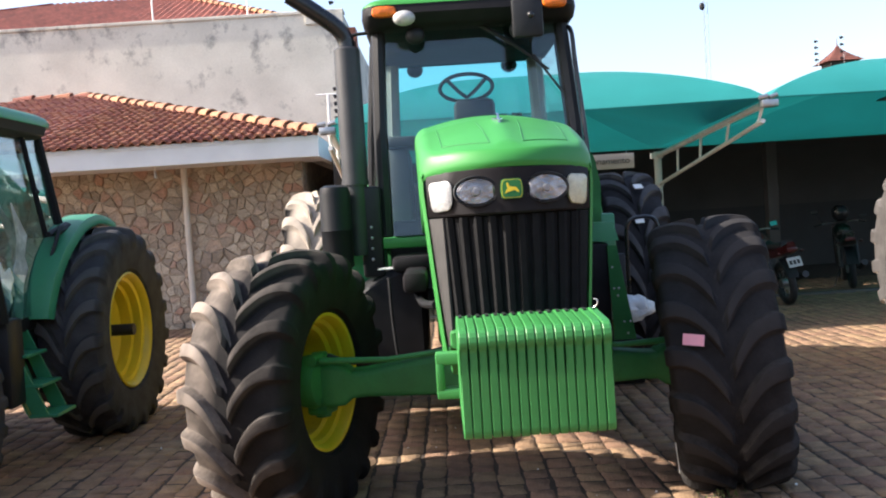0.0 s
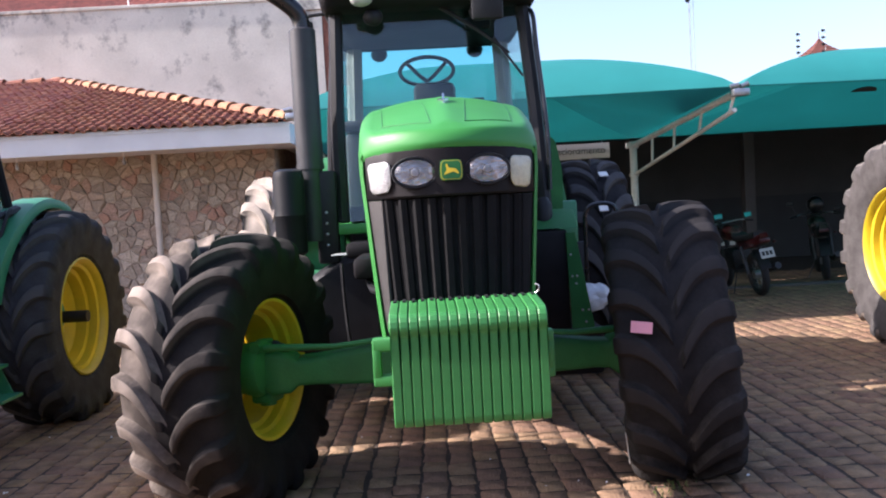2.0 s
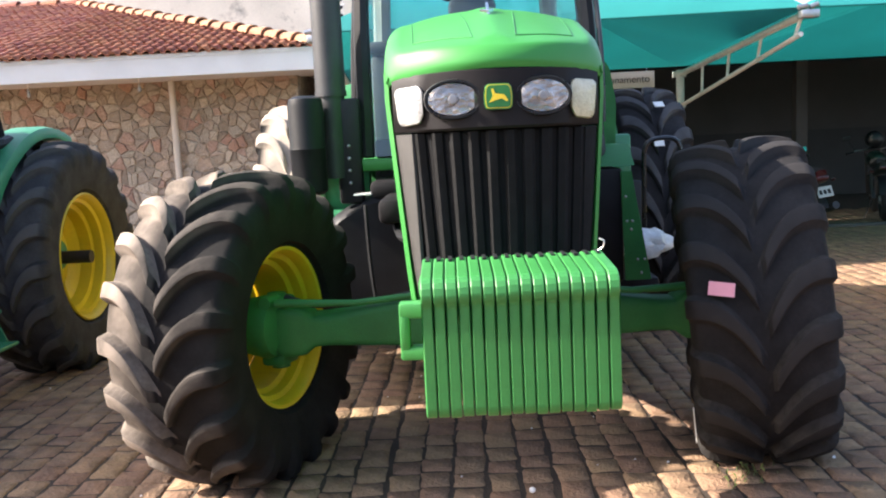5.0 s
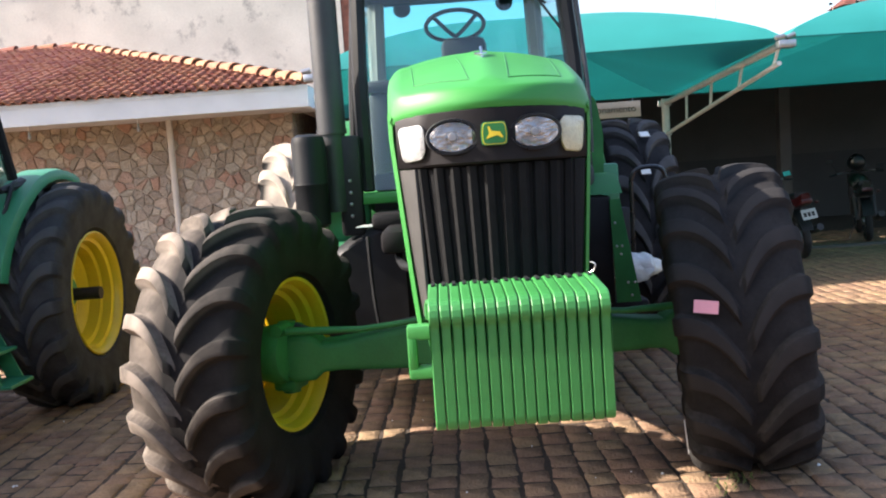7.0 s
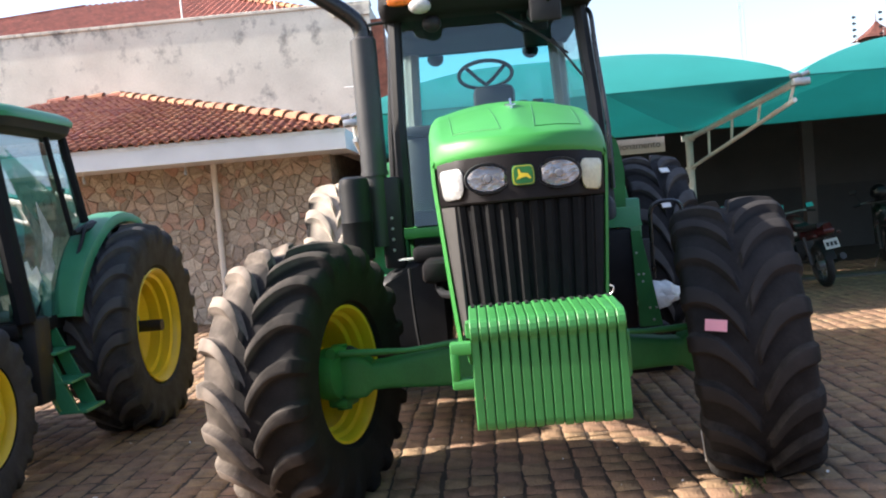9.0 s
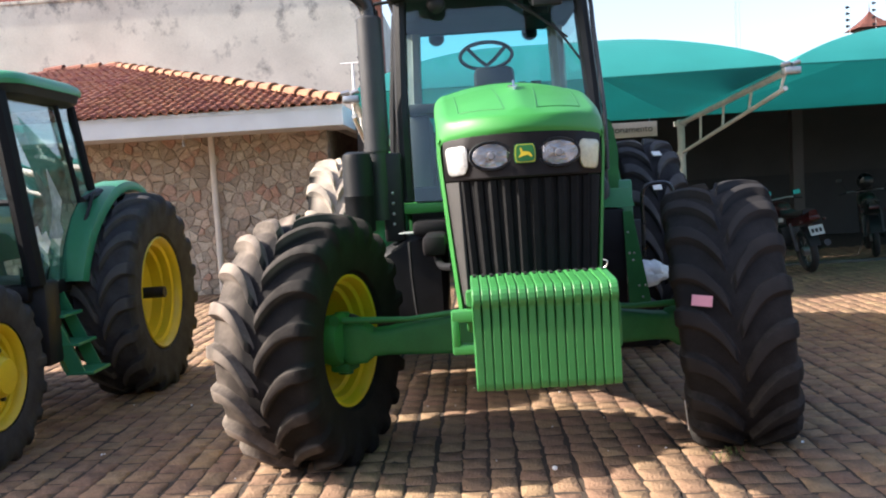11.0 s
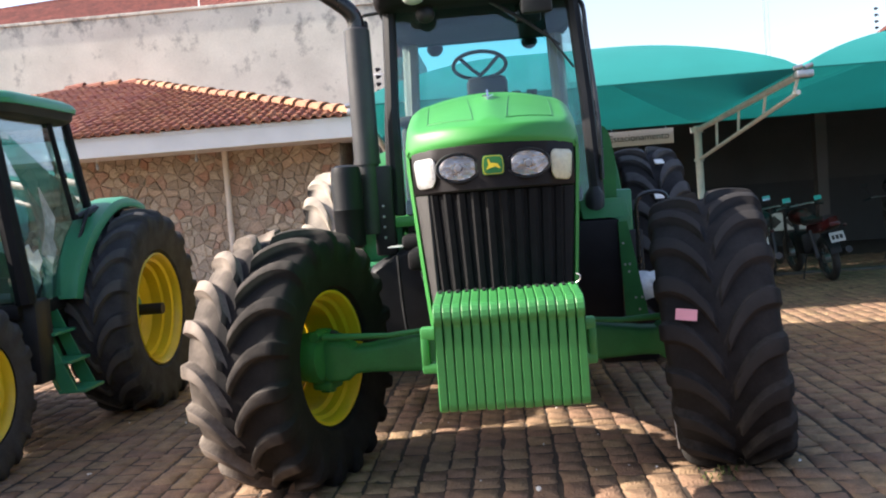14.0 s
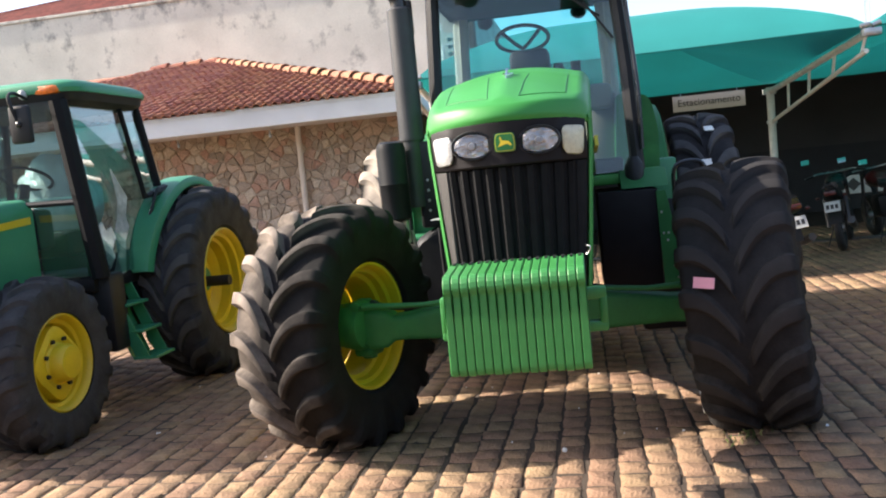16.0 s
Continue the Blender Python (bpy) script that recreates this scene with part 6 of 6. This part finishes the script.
# ---- tall plaster building behind ----
def back_building():
    B = empty("plaster_building", pose(0, 0, 0))
    tagged(B, "tall building with a stained plaster wall and tile roof", "building", kind="thing")
    Y, XR, ZT = 20.0, -2.0, 6.27
    bm = bmn()
    box(bm, -26, XR, Y, Y + 0.3, 0, ZT)
    box(bm, XR - 0.3, XR, Y + 0.3, Y + 12, 0, ZT)
    part("plaster_wall", bm, PLASTER, B, "pinkish white plaster with black mould stains")
    bm = bmn()
    box(bm, -26, XR + 0.03, Y - 0.04, Y + 0.34, ZT, ZT + 0.07, 0.01)
    part("coping", bm, PLASTER, B)
    bm = bmn()
    box(bm, XR - 0.85, XR + 0.02, Y - 0.06, Y, ZT - 0.25, ZT, 0.01)
    part("parapet_block", bm, PLASTER, B)
    bm = bmn()
    box(bm, XR, XR + 0.28, Y + 0.05, Y + 0.5, 0, ZT - 0.35, 0.01)
    part("brick_pier", bm, CLAY_REST, B, "reddish brick pier at the corner")
    # upper roof, ribbed with tiles
    ex0, ex1, ey, ez = -24.0, -2.9, Y + 1.2, ZT + 0.05
    ax0, ax1, ay, az = -11.2, -7.5, Y + 6.0, ZT + 2.18
    V, F = [], []
    rows, cols = 14, 110
    for i in range(rows + 1):
        t = i / rows
        for j in range(cols * 2 + 1):
            s = j / (cols * 2)
            xa, xb = ex0 + (ax0 - ex0) * t, ex1 + (ax1 - ex1) * t
            V.append((ex0 + (ex1 - ex0) * s if xa <= ex0 + (ex1 - ex0) * s <= xb else min(max(ex0 + (ex1 - ex0) * s, xa), xb), ey + (ay - ey) * t, ez + (az - ez) * t + (0.05 if j % 2 else 0)))
    w = cols * 2 + 1
    for i in range(rows):
        for j in range(w - 1):
            F.append((i * w + j, i * w + j + 1, (i + 1) * w + j + 1, (i + 1) * w + j))
    me = bpy.data.meshes.new("upper_roof")
    me.from_pydata(V, [], F)
    me.materials.append(CLAY_FAR)
    o = new("upper_roof", me)
    o.parent = B
    o["label"] = "red clay tile roof"
    cap = bpy.data.meshes["ridge_tile"]
    p0, p1 = Vector((ex1, ey, ez + 0.05)), Vector((ax1, ay, az + 0.05))
    d = p1 - p0
    for k in range(22):
        o = new("ridge_tile", cap)
        o.parent = B
        o.matrix_basis = Matrix.Translation(p0 + d * (k / 21)) @ d.to_track_quat("Y", "Z").to_matrix().to_4x4()
    # aerials
    for x, h in ((-6.4, 0.95), (-4.2, 1.35)):
        a = empty("aerial", pose(x, Y + 0.15, ZT + 0.06))
        tagged(a, "thin steel aerial mast on the wall", "aerial", "aerials on the wall", "thing")
        part("mast", tube(bmn(), [(0, 0, 0), (0, 0, h)], 0.018, 6), POLE, a)
        if h > 1:
            for k in range(4):
                part("rod", tube(bmn(), [(-0.45, 0, h - 0.1 - 0.09 * k), (0.45, 0, h - 0.1 - 0.09 * k)], 0.008, 5), POLE, a)
    return B


# ---- shade canopies ----
ARMS = (-1.20, 3.40, 8.35, 13.3)
HEM_Y, BACK_Y, HEM_Z, BACK_Z = 9.0, 13.0, 2.46, 2.24


def canopies():
    for x in ARMS:
        A = empty("canopy_support", pose(x, 0, 0))
        tagged(A, "white steel post with a cantilever truss arm", "canopy support", "canopy supports", "thing")
        part("post", tube(bmn(), [(-0.10, BACK_Y, -0.03), (-0.10, BACK_Y, 2.22)], 0.055, 16), POLE, A, smooth=True)
        part("collar", box(tube(bmn(), [(-0.10, BACK_Y, 2.14), (-0.10, BACK_Y, 2.20)], 0.075, 16), -0.20, -0.02, BACK_Y - 0.03, BACK_Y + 0.03, 2.12, 2.20, 0.005), POLE, A, smooth=True)
        part("collar", tube(bmn(), [(-0.10, BACK_Y, 1.70), (-0.10, BACK_Y, 1.74)], 0.075, 16), POLE, A, smooth=True)
        tip, root, low = Vector((0.07, HEM_Y, 2.44)), Vector((-0.10, BACK_Y, 2.16)), Vector((-0.10, BACK_Y, 1.72))
        lt = Vector((0.06, HEM_Y + 0.15, 2.26))
        part("top_chord", tube(bmn(), [root, tip], 0.040, 12), POLE, A, smooth=True)
        part("bottom_chord", tube(bmn(), [low, lt], 0.026, 10), POLE, A, smooth=True)
        for k in range(1, 5):
            t = k / 4.15
            part("web_bar", tube(bmn(), [root.lerp(tip, t), low.lerp(lt, t)], 0.018, 8), POLE, A, smooth=True)
        bm = bmn()
        box(bm, -0.02, 0.15, HEM_Y - 0.07, HEM_Y + 0.05, 2.385, 2.46, 0.01)
        tube(bm, [(-0.04, HEM_Y - 0.03, 2.485), (0.05, HEM_Y - 0.03, 2.50)], 0.024, 8)
        tube(bm, [(0.07, HEM_Y - 0.03, 2.485), (0.15, HEM_Y - 0.03, 2.51)], 0.024, 8)
        part("end_bracket", bm, STEEL, A, "galvanised end bracket", smooth=True)
    for x0, x1, high in zip(ARMS, ARMS[1:], (0.66, 0.60, 0.60)):
        C = empty("shade_canopy", pose(0, 0, 0))
        tagged(C, "teal tensioned shade cloth over parking bays", "canopy", "shade canopies", "thing")

        def crease(v):
            """How far in from the arms the side panels reach, as a share of half the span."""
            return min(max(min(v / 0.38, (1 - v) / 0.62), 0.0), 1.0)

        def arch(q, v):
            """Height over half the span: full in front, drawn straight towards the back corners."""
            b = min(max((v - 0.38) / 0.10, 0.0), 1.0)
            return (1 - b) * math.sin(q * math.pi / 2) ** 0.75 + b * q ** 1.25

        def cloth(u, v):
            q = min(max(min(u, 1 - u) / 0.5, 0.0), crease(v))
            return (x0 + (x1 - x0) * u + 0.07 * (1 - v) - 0.10 * v, HEM_Y + (BACK_Y - HEM_Y) * v + 0.10 * math.sin(math.pi * u) * (1 - v),
                    HEM_Z + 0.03 + (BACK_Z - HEM_Z) * v + high * arch(q, v))
        rows = [0.38 * (k / 16) for k in range(17)] + [0.38 + 0.62 * k / 22 for k in range(1, 23)]
        for nm, vs, span in (("front_panel", rows[:17], 1), ("back_panel", rows[16:], 1), ("side_panel", rows, 0), ("side_panel", rows, 2)):
            secs = []
            for v in vs:
                c = 0.5 * crease(v)
                lo, hi = ((0, c), (c, 1 - c), (1 - c, 1))[span]
                secs.append([cloth(lo + (hi - lo) * k / 24, v) for k in range(25)])
            bm = loft(bmn(), secs, cap=False)
            bmesh.ops.remove_doubles(bm, verts=bm.verts, dist=0.0005)
            part(nm, bm, TARP, C, smooth=True)
        if x0 == ARMS[1]:
            part("vent_flap", plate(bmn(), [(-0.17, 0.0)] + [(0.17 * math.cos(radians(a)), -0.15 * math.sin(radians(a))) for a in range(0, 181, 18)][:-1], 2, -0.012, -0.004), GARAGE, C, "dark half-round vent in the cloth", m=Matrix.Translation(Vector(cloth(0.548, 0.635)) + Vector((0, 0, -0.02))) @ pose(0, 0, 0, -17, 0, 0))
        part("hem_cable", tube(bmn(), [cloth(k / 24, 0.0) for k in range(25)], 0.010, 6), TARP, C, smooth=True)


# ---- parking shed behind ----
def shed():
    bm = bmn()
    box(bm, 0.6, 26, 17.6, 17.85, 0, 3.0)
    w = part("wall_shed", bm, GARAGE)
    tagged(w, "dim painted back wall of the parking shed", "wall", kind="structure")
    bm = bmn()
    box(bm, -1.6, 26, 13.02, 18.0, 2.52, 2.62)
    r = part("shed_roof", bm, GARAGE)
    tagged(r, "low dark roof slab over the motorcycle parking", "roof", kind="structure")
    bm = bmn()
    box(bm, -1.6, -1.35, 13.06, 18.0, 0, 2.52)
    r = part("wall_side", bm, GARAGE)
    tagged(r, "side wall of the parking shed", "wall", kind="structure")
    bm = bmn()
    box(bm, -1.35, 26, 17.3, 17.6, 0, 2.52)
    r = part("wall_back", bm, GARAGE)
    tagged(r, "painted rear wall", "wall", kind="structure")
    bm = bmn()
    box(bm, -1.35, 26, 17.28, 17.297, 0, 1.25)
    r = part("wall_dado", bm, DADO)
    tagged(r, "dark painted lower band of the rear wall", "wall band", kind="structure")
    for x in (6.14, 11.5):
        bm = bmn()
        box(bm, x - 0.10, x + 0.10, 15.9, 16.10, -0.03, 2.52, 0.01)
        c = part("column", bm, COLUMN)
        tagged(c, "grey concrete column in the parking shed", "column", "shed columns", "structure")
    bm = bmn()
    box(bm, -1.3, 26, 12.28, 12.40, -0.03, 0.03, 0.01)
    k = part("kerb", bm, COLUMN)
    tagged(k, "worn white painted kerb", "kerb", kind="structure")


# added wall behind the camera, never in view: dims skylight on front faces
def unseen_sky_block():
    bm = bmn()
    box(bm, -22, 22, -7.3, -7.0, -0.03, 3.4)
    w = part("unseen_wall_south", bm, UNSEEN_WALL)
    tagged(w, "unseen grey wall added behind the camera to block skylight", "wall", kind="structure")


unseen_sky_block()


def sign():
    S = empty("parking_sign", pose(2.52, 13.2, 2.13, 0, 0, 0))
    tagged(S, "beige parking sign hanging under the canopy", "sign", kind="thing")
    part("board", box(bmn(), -0.57, 0.47, 0, 0.02, -0.12, 0.11, 0.004), SIGN, S)
    cu = bpy.data.curves.new("sign_text", "FONT")
    cu.body, cu.size, cu.align_x, cu.align_y, cu.extrude = "Estacionamento", 0.142, "CENTER", "CENTER", 0.002
    cu.materials.append(SIGN_INK)
    t = new("sign_text", cu)
    t.parent = S
    t.matrix_local = pose(-0.05, -0.004, 0, 90, 0, 0)
    for sx in (-0.45, 0.36):
        part("hanger", tube(bmn(), [(sx, 0.01, 0.10), (sx, 0.05, 0.40)], 0.006, 5), STEEL, S)


gr = ground()
house = stone_house()
back = back_building()
canopies()
shed()
sign()


# ---- motorcycles in the shade ----
def number_plate(M):
    pl = part("number_plate", box(bmn(), -0.09, 0.09, -0.006, 0, -0.065, 0.065, 0.002), PLATE, M, "pale number plate", m=pose(0, -0.42, 0.60, -22, 0, 0))
    for k in range(3):
        part("plate_bar", box(bmn(), -0.07 + 0.05 * k, -0.035 + 0.05 * k, -0.009, -0.006, -0.03, 0.025), DARK_IRON, pl)


def motorcycle(at, paint, label, helmet=False, plated=True):
    M = empty("motorcycle", pose(*at))
    tagged(M, label, "motorcycle", "parked motorcycles", "thing")
    for nm, y in (("rear_wheel", 0.0), ("front_wheel", 1.26)):
        w = empty(nm, pose(0, y, 0.295), M)
        part("tyre", tube(bmn(), [(0, 0.245 * math.cos(2 * math.pi * k / 32), 0.245 * math.sin(2 * math.pi * k / 32)) for k in range(33)], 0.05, 10, cap=False), RUBBER_BIKE, w, smooth=True)
        part("rim", lathe(bmn(), [(-0.03, 0.20), (-0.025, 0.215), (0.025, 0.215), (0.03, 0.20), (0, 0.192)], 32, closed=True), BIKE_STEEL, w, smooth=True)
        part("hub", tube(bmn(), [(-0.06, 0, 0), (0.06, 0, 0)], 0.055, 14), STEEL, w, smooth=True)
        for k in range(12):
            a = 2 * math.pi * k / 12
            part("spoke", tube(bmn(), [(0.03 * (-1) ** k, 0.05 * math.cos(a), 0.05 * math.sin(a)), (0, 0.20 * math.cos(a + 0.2), 0.20 * math.sin(a + 0.2))], 0.003, 4), STEEL, w)
    part("frame", tube(tube(bmn(), arc_pts([(0, 0, 0.3), (0, 0.45, 0.38), (0, 0.85, 0.42), (0, 1.02, 0.80)], 5), 0.028, 8), arc_pts([(0, 1.02, 0.82), (0, 0.5, 0.72), (0, -0.15, 0.74)], 5), 0.024, 8), BLACK, M, smooth=True)
    part("engine", box(bmn(), -0.13, 0.13, 0.45, 0.80, 0.32, 0.62, 0.05), DARK_IRON, M, smooth=True)
    bm = bmn()
    ball(bm, (0, 0.72, 0.83), 0.14, 0.28, 0.12)
    part("fuel_tank", bm, paint, M, "glossy fuel tank", smooth=True)
    part("seat", loft(bmn(), [[(x * s, y, z0 + z) for x, z in round_poly([(-0.12, 0), (0.12, 0), (0.11, 0.08), (-0.11, 0.08)], 0.03, 3)] for y, s, z0 in ((-0.28, 0.7, 0.80), (0.0, 1.0, 0.76), (0.35, 1.0, 0.73), (0.52, 0.7, 0.78))], ring=True), SEAT, M, "black vinyl seat", smooth=True)
    part("tail_cowl", loft(bmn(), [[(x * s, y, z0 + z) for x, z in round_poly([(-0.12, 0), (0.12, 0), (0.10, 0.12), (-0.10, 0.12)], 0.03, 3)] for y, s, z0 in ((-0.40, 0.5, 0.74), (-0.30, 0.8, 0.70), (0.0, 1.0, 0.64), (0.3, 0.9, 0.62))], ring=True), paint, M, smooth=True)
    part("tail_lamp", box(bmn(), -0.07, 0.07, -0.43, -0.38, 0.735, 0.79, 0.015), RED_PAINT, M, "red tail lamp", smooth=True)
    part("rear_fender", loft(bmn(), [[(x, -0.31 * math.cos(a) - 0.02, 0.30 + 0.33 * math.sin(a)) for x in (-0.07, -0.04, 0.04, 0.07)] for a in [radians(15 + 70 * k / 8) for k in range(9)]], cap=False), BLACK, M, smooth=True)
    if plated:
        number_plate(M)
    part("exhaust_pipe", tube(bmn(), arc_pts([(0.12, 0.75, 0.35), (0.15, 0.4, 0.27), (0.16, 0.0, 0.33), (0.17, -0.28, 0.40)], 5), [0.025] * 8 + [0.045] * 8, 10), BIKE_STEEL, M, smooth=True)
    for sx in (-1, 1):
        part("fork_leg", tube(bmn(), [(sx * 0.08, 1.26, 0.30), (sx * 0.09, 1.02, 0.98)], 0.024, 8), BIKE_STEEL, M, smooth=True)
        part("shock", tube(bmn(), [(sx * 0.12, 0.02, 0.32), (sx * 0.12, 0.12, 0.68)], 0.028, 8), BIKE_STEEL, M, smooth=True)
        mir = part("mirror_stem", tube(bmn(), arc_pts([(sx * 0.24, 0.90, 0.97), (sx * 0.28, 0.92, 1.00 - 0.035 * sx), (sx * 0.33, 0.91, 1.06 - 0.07 * sx)], 4), 0.006, 6), BLACK, M, smooth=True)
        part("mirror_head", box(bmn(), -0.055, 0.055, 0.0, 0.02, -0.035, 0.035, 0.012), BLACK, mir, smooth=True, m=pose(sx * 0.345, 0.90, 1.09 - 0.07 * sx, -8, 0, sx * 6))
        if plated:
            part("mirror_glass", box(bmn(), -0.052, 0.052, -0.003, 0.0, -0.032, 0.032), MIRROR, mir, "mirror glass", m=pose(sx * 0.345, 0.898, 1.09 - 0.07 * sx, -14, 0, sx * 6))
        part("turn_lamp", ball(bmn(), (sx * 0.15, -0.34, 0.72), 0.028, 0.024, 0.02, 10, 7), RED_PAINT, M, smooth=True)
        part("grip", tube(bmn(), [(sx * 0.27, 0.845, 0.958), (sx * 0.37, 0.775, 0.938)], 0.017, 8), BLACK, M, smooth=True)
    part("handlebar", tube(bmn(), arc_pts([(-0.36, 0.78, 0.94), (-0.22, 0.88, 0.97), (-0.08, 0.98, 0.96), (0.08, 0.98, 0.96), (0.22, 0.88, 0.97), (0.36, 0.78, 0.94)], 4), 0.012, 8), STEEL, M, smooth=True)
    part("headlamp", ball(bmn(), (0, 1.15, 0.90), 0.09, 0.08, 0.09), BLACK, M, smooth=True)
    part("kickstand", tube(bmn(), [(-0.08, 0.5, 0.34), (-0.22, 0.42, 0.0)], 0.010, 6), BLACK, M)
    if helmet:
        bm = bmn()
        ball(bm, (0.02, 0.90, 1.11), 0.13, 0.14, 0.13)
        h = part("helmet", bm, BLACK_GLOSS, None, smooth=True, m=pose(*at))
        tagged(h, "glossy black helmet on the handlebar", "helmet", kind="thing")
    return M


motorcycle((2.72, 9.55, 0, 0, -7, 8), BIKE_GREEN, "dark motorcycle with a bright number plate in the shade")
motorcycle((3.68, 11.14, 0, 0, -7, -19), BLACK_GLOSS, "black motorcycle parked under the teal canopy")
motorcycle((4.53, 11.36, 0, 0, -8, 1), RED_PAINT, "red motorcycle leaning on its stand")
motorcycle((6.04, 12.74, 0, 0, -4, -20), BIKE_GREEN, "dark green motorcycle with a helmet on it", helmet=True, plated=False)


# ---- distance ----
def insulator_post(name, at, h, n, arm=False, down=0.0):
    P = empty(name, pose(*at))
    tagged(P, "thin electric fence post with dark insulators", "fence post", "electric fence posts", "thing")
    part("post", tube(bmn(), [(0.06, 0, -down), (0.06, 0, h)], 0.007, 6), POLE, P)
    for k in range(n):
        z = h * (k + 0.5) / n
        part("insulator", tube(bmn(), [(-0.05, 0, z), (-0.02, 0, z + 0.01), (0.06, 0, z + 0.02)], [0.045, 0.05, 0.02], 8), BLACK, P, smooth=True)
    if arm:
        part("arm", tube(bmn(), [(-0.45, 0, h * 0.86), (0.1, 0, h * 0.86)], 0.022, 6), POLE, P)
        part("upright", tube(bmn(), [(-0.18, 0, 0), (-0.18, 0, h * 0.86)], 0.03, 8), POLE, P)


insulator_post("fence_post", (-2.25, 20.1, 6.43), 1.1, 7)
insulator_post("fence_post", (-2.2, 19.4, 3.2), 1.3, 8, arm=True)


def pavilion():
    P = empty("pavilion", pose(14.03, 30, -0.45))
    tagged(P, "small far pavilion with a dark tile roof", "pavilion", kind="thing")
    part("tower_body", box(bmn(), -0.4, 0.4, -0.4, 0.4, 0, 6.31, 0.02), GARAGE, P)
    for k in range(7):
        f0, f1 = k / 7, (k + 1) / 7
        r0, r1 = 0.58 * (1 - f0) ** 1.4 + 0.03, 0.58 * (1 - f1) ** 1.4 + 0.03
        z0, z1 = 6.30 + 0.58 * f0, 6.30 + 0.58 * f1
        bm = bmn()
        n = 28
        ring = lambda r, z, j: [bm.verts.new((r * x * (1 + j * (q % 2)), r * y * (1 + j * (q % 2)), z)) for q, (x, y) in enumerate(square)]
        square = [(-1 + 2 * i / 7, -1) for i in range(7)] + [(1, -1 + 2 * i / 7) for i in range(7)] + [(1 - 2 * i / 7, 1) for i in range(7)] + [(-1, 1 - 2 * i / 7) for i in range(7)]
        a, b = ring(r0, z0, 0.05), ring(r1 * 0.96, z1, 0)
        for q in range(n):
            bm.faces.new((a[q], a[(q + 1) % n], b[(q + 1) % n], b[q]))
        bm.faces.new(a)
        bm.faces.new(b)
        part("roof_course", bm, PAVILION, P, "stepped dark red tile roof")
    part("finial", tube(bmn(), [(0, 0, 6.85), (0, 0, 7.15)], [0.02, 0.006], 6), PAVILION, P)
    for x, h in ((12.91, 0.82), (13.77, 0.92)):
        insulator_post("fence_post", (x, 29.1, 5.74), h, 4, down=5.79)


pavilion()


def radio_mast():
    M = empty("radio_mast", pose(19.05, 60, -1.0))
    tagged(M, "thin far lattice radio mast", "mast", kind="thing")
    for dx, dy in ((-0.16, -0.1), (0.16, -0.1), (0, 0.18)):
        part("leg", tube(bmn(), [(dx, dy, 0), (dx, dy, 16.5)], 0.017, 6), MAST, M)
    for k in range(20):
        z = 2 + 0.7 * k
        part("brace", tube(bmn(), [(-0.16, -0.1, z), (0.16, -0.1, z + 0.7)], 0.009, 4), MAST, M)
    part("dish", ball(bmn(), (-0.25, -0.2, 15.6), 0.20, 0.12, 0.26), DARK_IRON, M, "dark dish aerial", smooth=True)
    part("rod", tube(bmn(), [(-0.1, 0, 16.5), (-0.1, 0, 17.4)], 0.025, 5), MAST, M)


radio_mast()


# ---- small things ----
def tile_panel():
    P = empty("tile_panel", pose(4.70, 13.75, 0.67))
    tagged(P, "low white tiled panel with grey diamonds", "panel", kind="thing")
    part("board", box(bmn(), -0.36, 0.36, 0, 0.06, -0.14, 0.14, 0.01), TILE_WHITE, P)
    for k in range(2):
        x = -0.13 + 0.27 * k
        part("diamond", plate(bmn(), [(x - 0.11, 0), (x, -0.10), (x + 0.11, 0), (x, 0.10)], 1, -0.006, -0.001), GARAGE, P, "grey diamond tile")
    for sx in (-0.28, 0.28):
        part("leg", box(bmn(), sx - 0.04, sx + 0.04, 0, 0.06, -0.70, -0.14, 0.005), GARAGE, P)


tile_panel()


def litter():
    rng = random.Random(3)
    bm = bmn()
    ball(bm, (0, 0, 0.012), 0.014, 0.014, 0.012, 10, 7)
    o = part("pebble", bm, PAPER, None, smooth=True, m=pose(0.385, 4.06, 0.006))
    tagged(o, "small white pebble on the paving", "pebble", kind="thing")
    V, F = [], []
    for k in range(34):
        cx, cy = rng.choice(((1.30, 4.18), (1.36, 4.26), (1.24, 4.08)))
        x, y = cx + rng.gauss(0, 0.045), cy + rng.gauss(0, 0.04)
        a, h, w = rng.uniform(0, 6.28), rng.uniform(0.012, 0.03), rng.uniform(0.002, 0.004)
        b = len(V)
        V += [(x - w * math.sin(a), y + w * math.cos(a), -0.012), (x + w * math.sin(a), y - w * math.cos(a), -0.012), (x + 0.5 * h * math.cos(a), y + 0.5 * h * math.sin(a), h * 0.8), (x + h * math.cos(a), y + h * math.sin(a), h * 0.75)]
        F += [(b, b + 1, b + 2), (b + 1, b + 3, b + 2)]
    bits = bmn()
    for k in range(26):
        x, y = rng.uniform(-2.6, 2.0), rng.uniform(3.0, 6.5)
        r = rng.uniform(0.004, 0.011)
        bmesh.ops.create_icosphere(bits, subdivisions=1, radius=r, matrix=pose(x, y, 0.004, rng.uniform(0, 90), 0, rng.uniform(0, 90)) @ Matrix.Diagonal((1, rng.uniform(0.5, 1.2), 0.5, 1)))
    o = part("grit", bits, PAPER)
    tagged(o, "scattered pale grit on the paving", "grit", kind="stuff")
    me = bpy.data.meshes.new("weeds")
    me.from_pydata(V, [], F)
    me.materials.append(GRASS)
    o = new("weeds", me)
    tagged(o, "sparse weeds between the setts", "weeds", kind="stuff")


litter()


paving(gr)
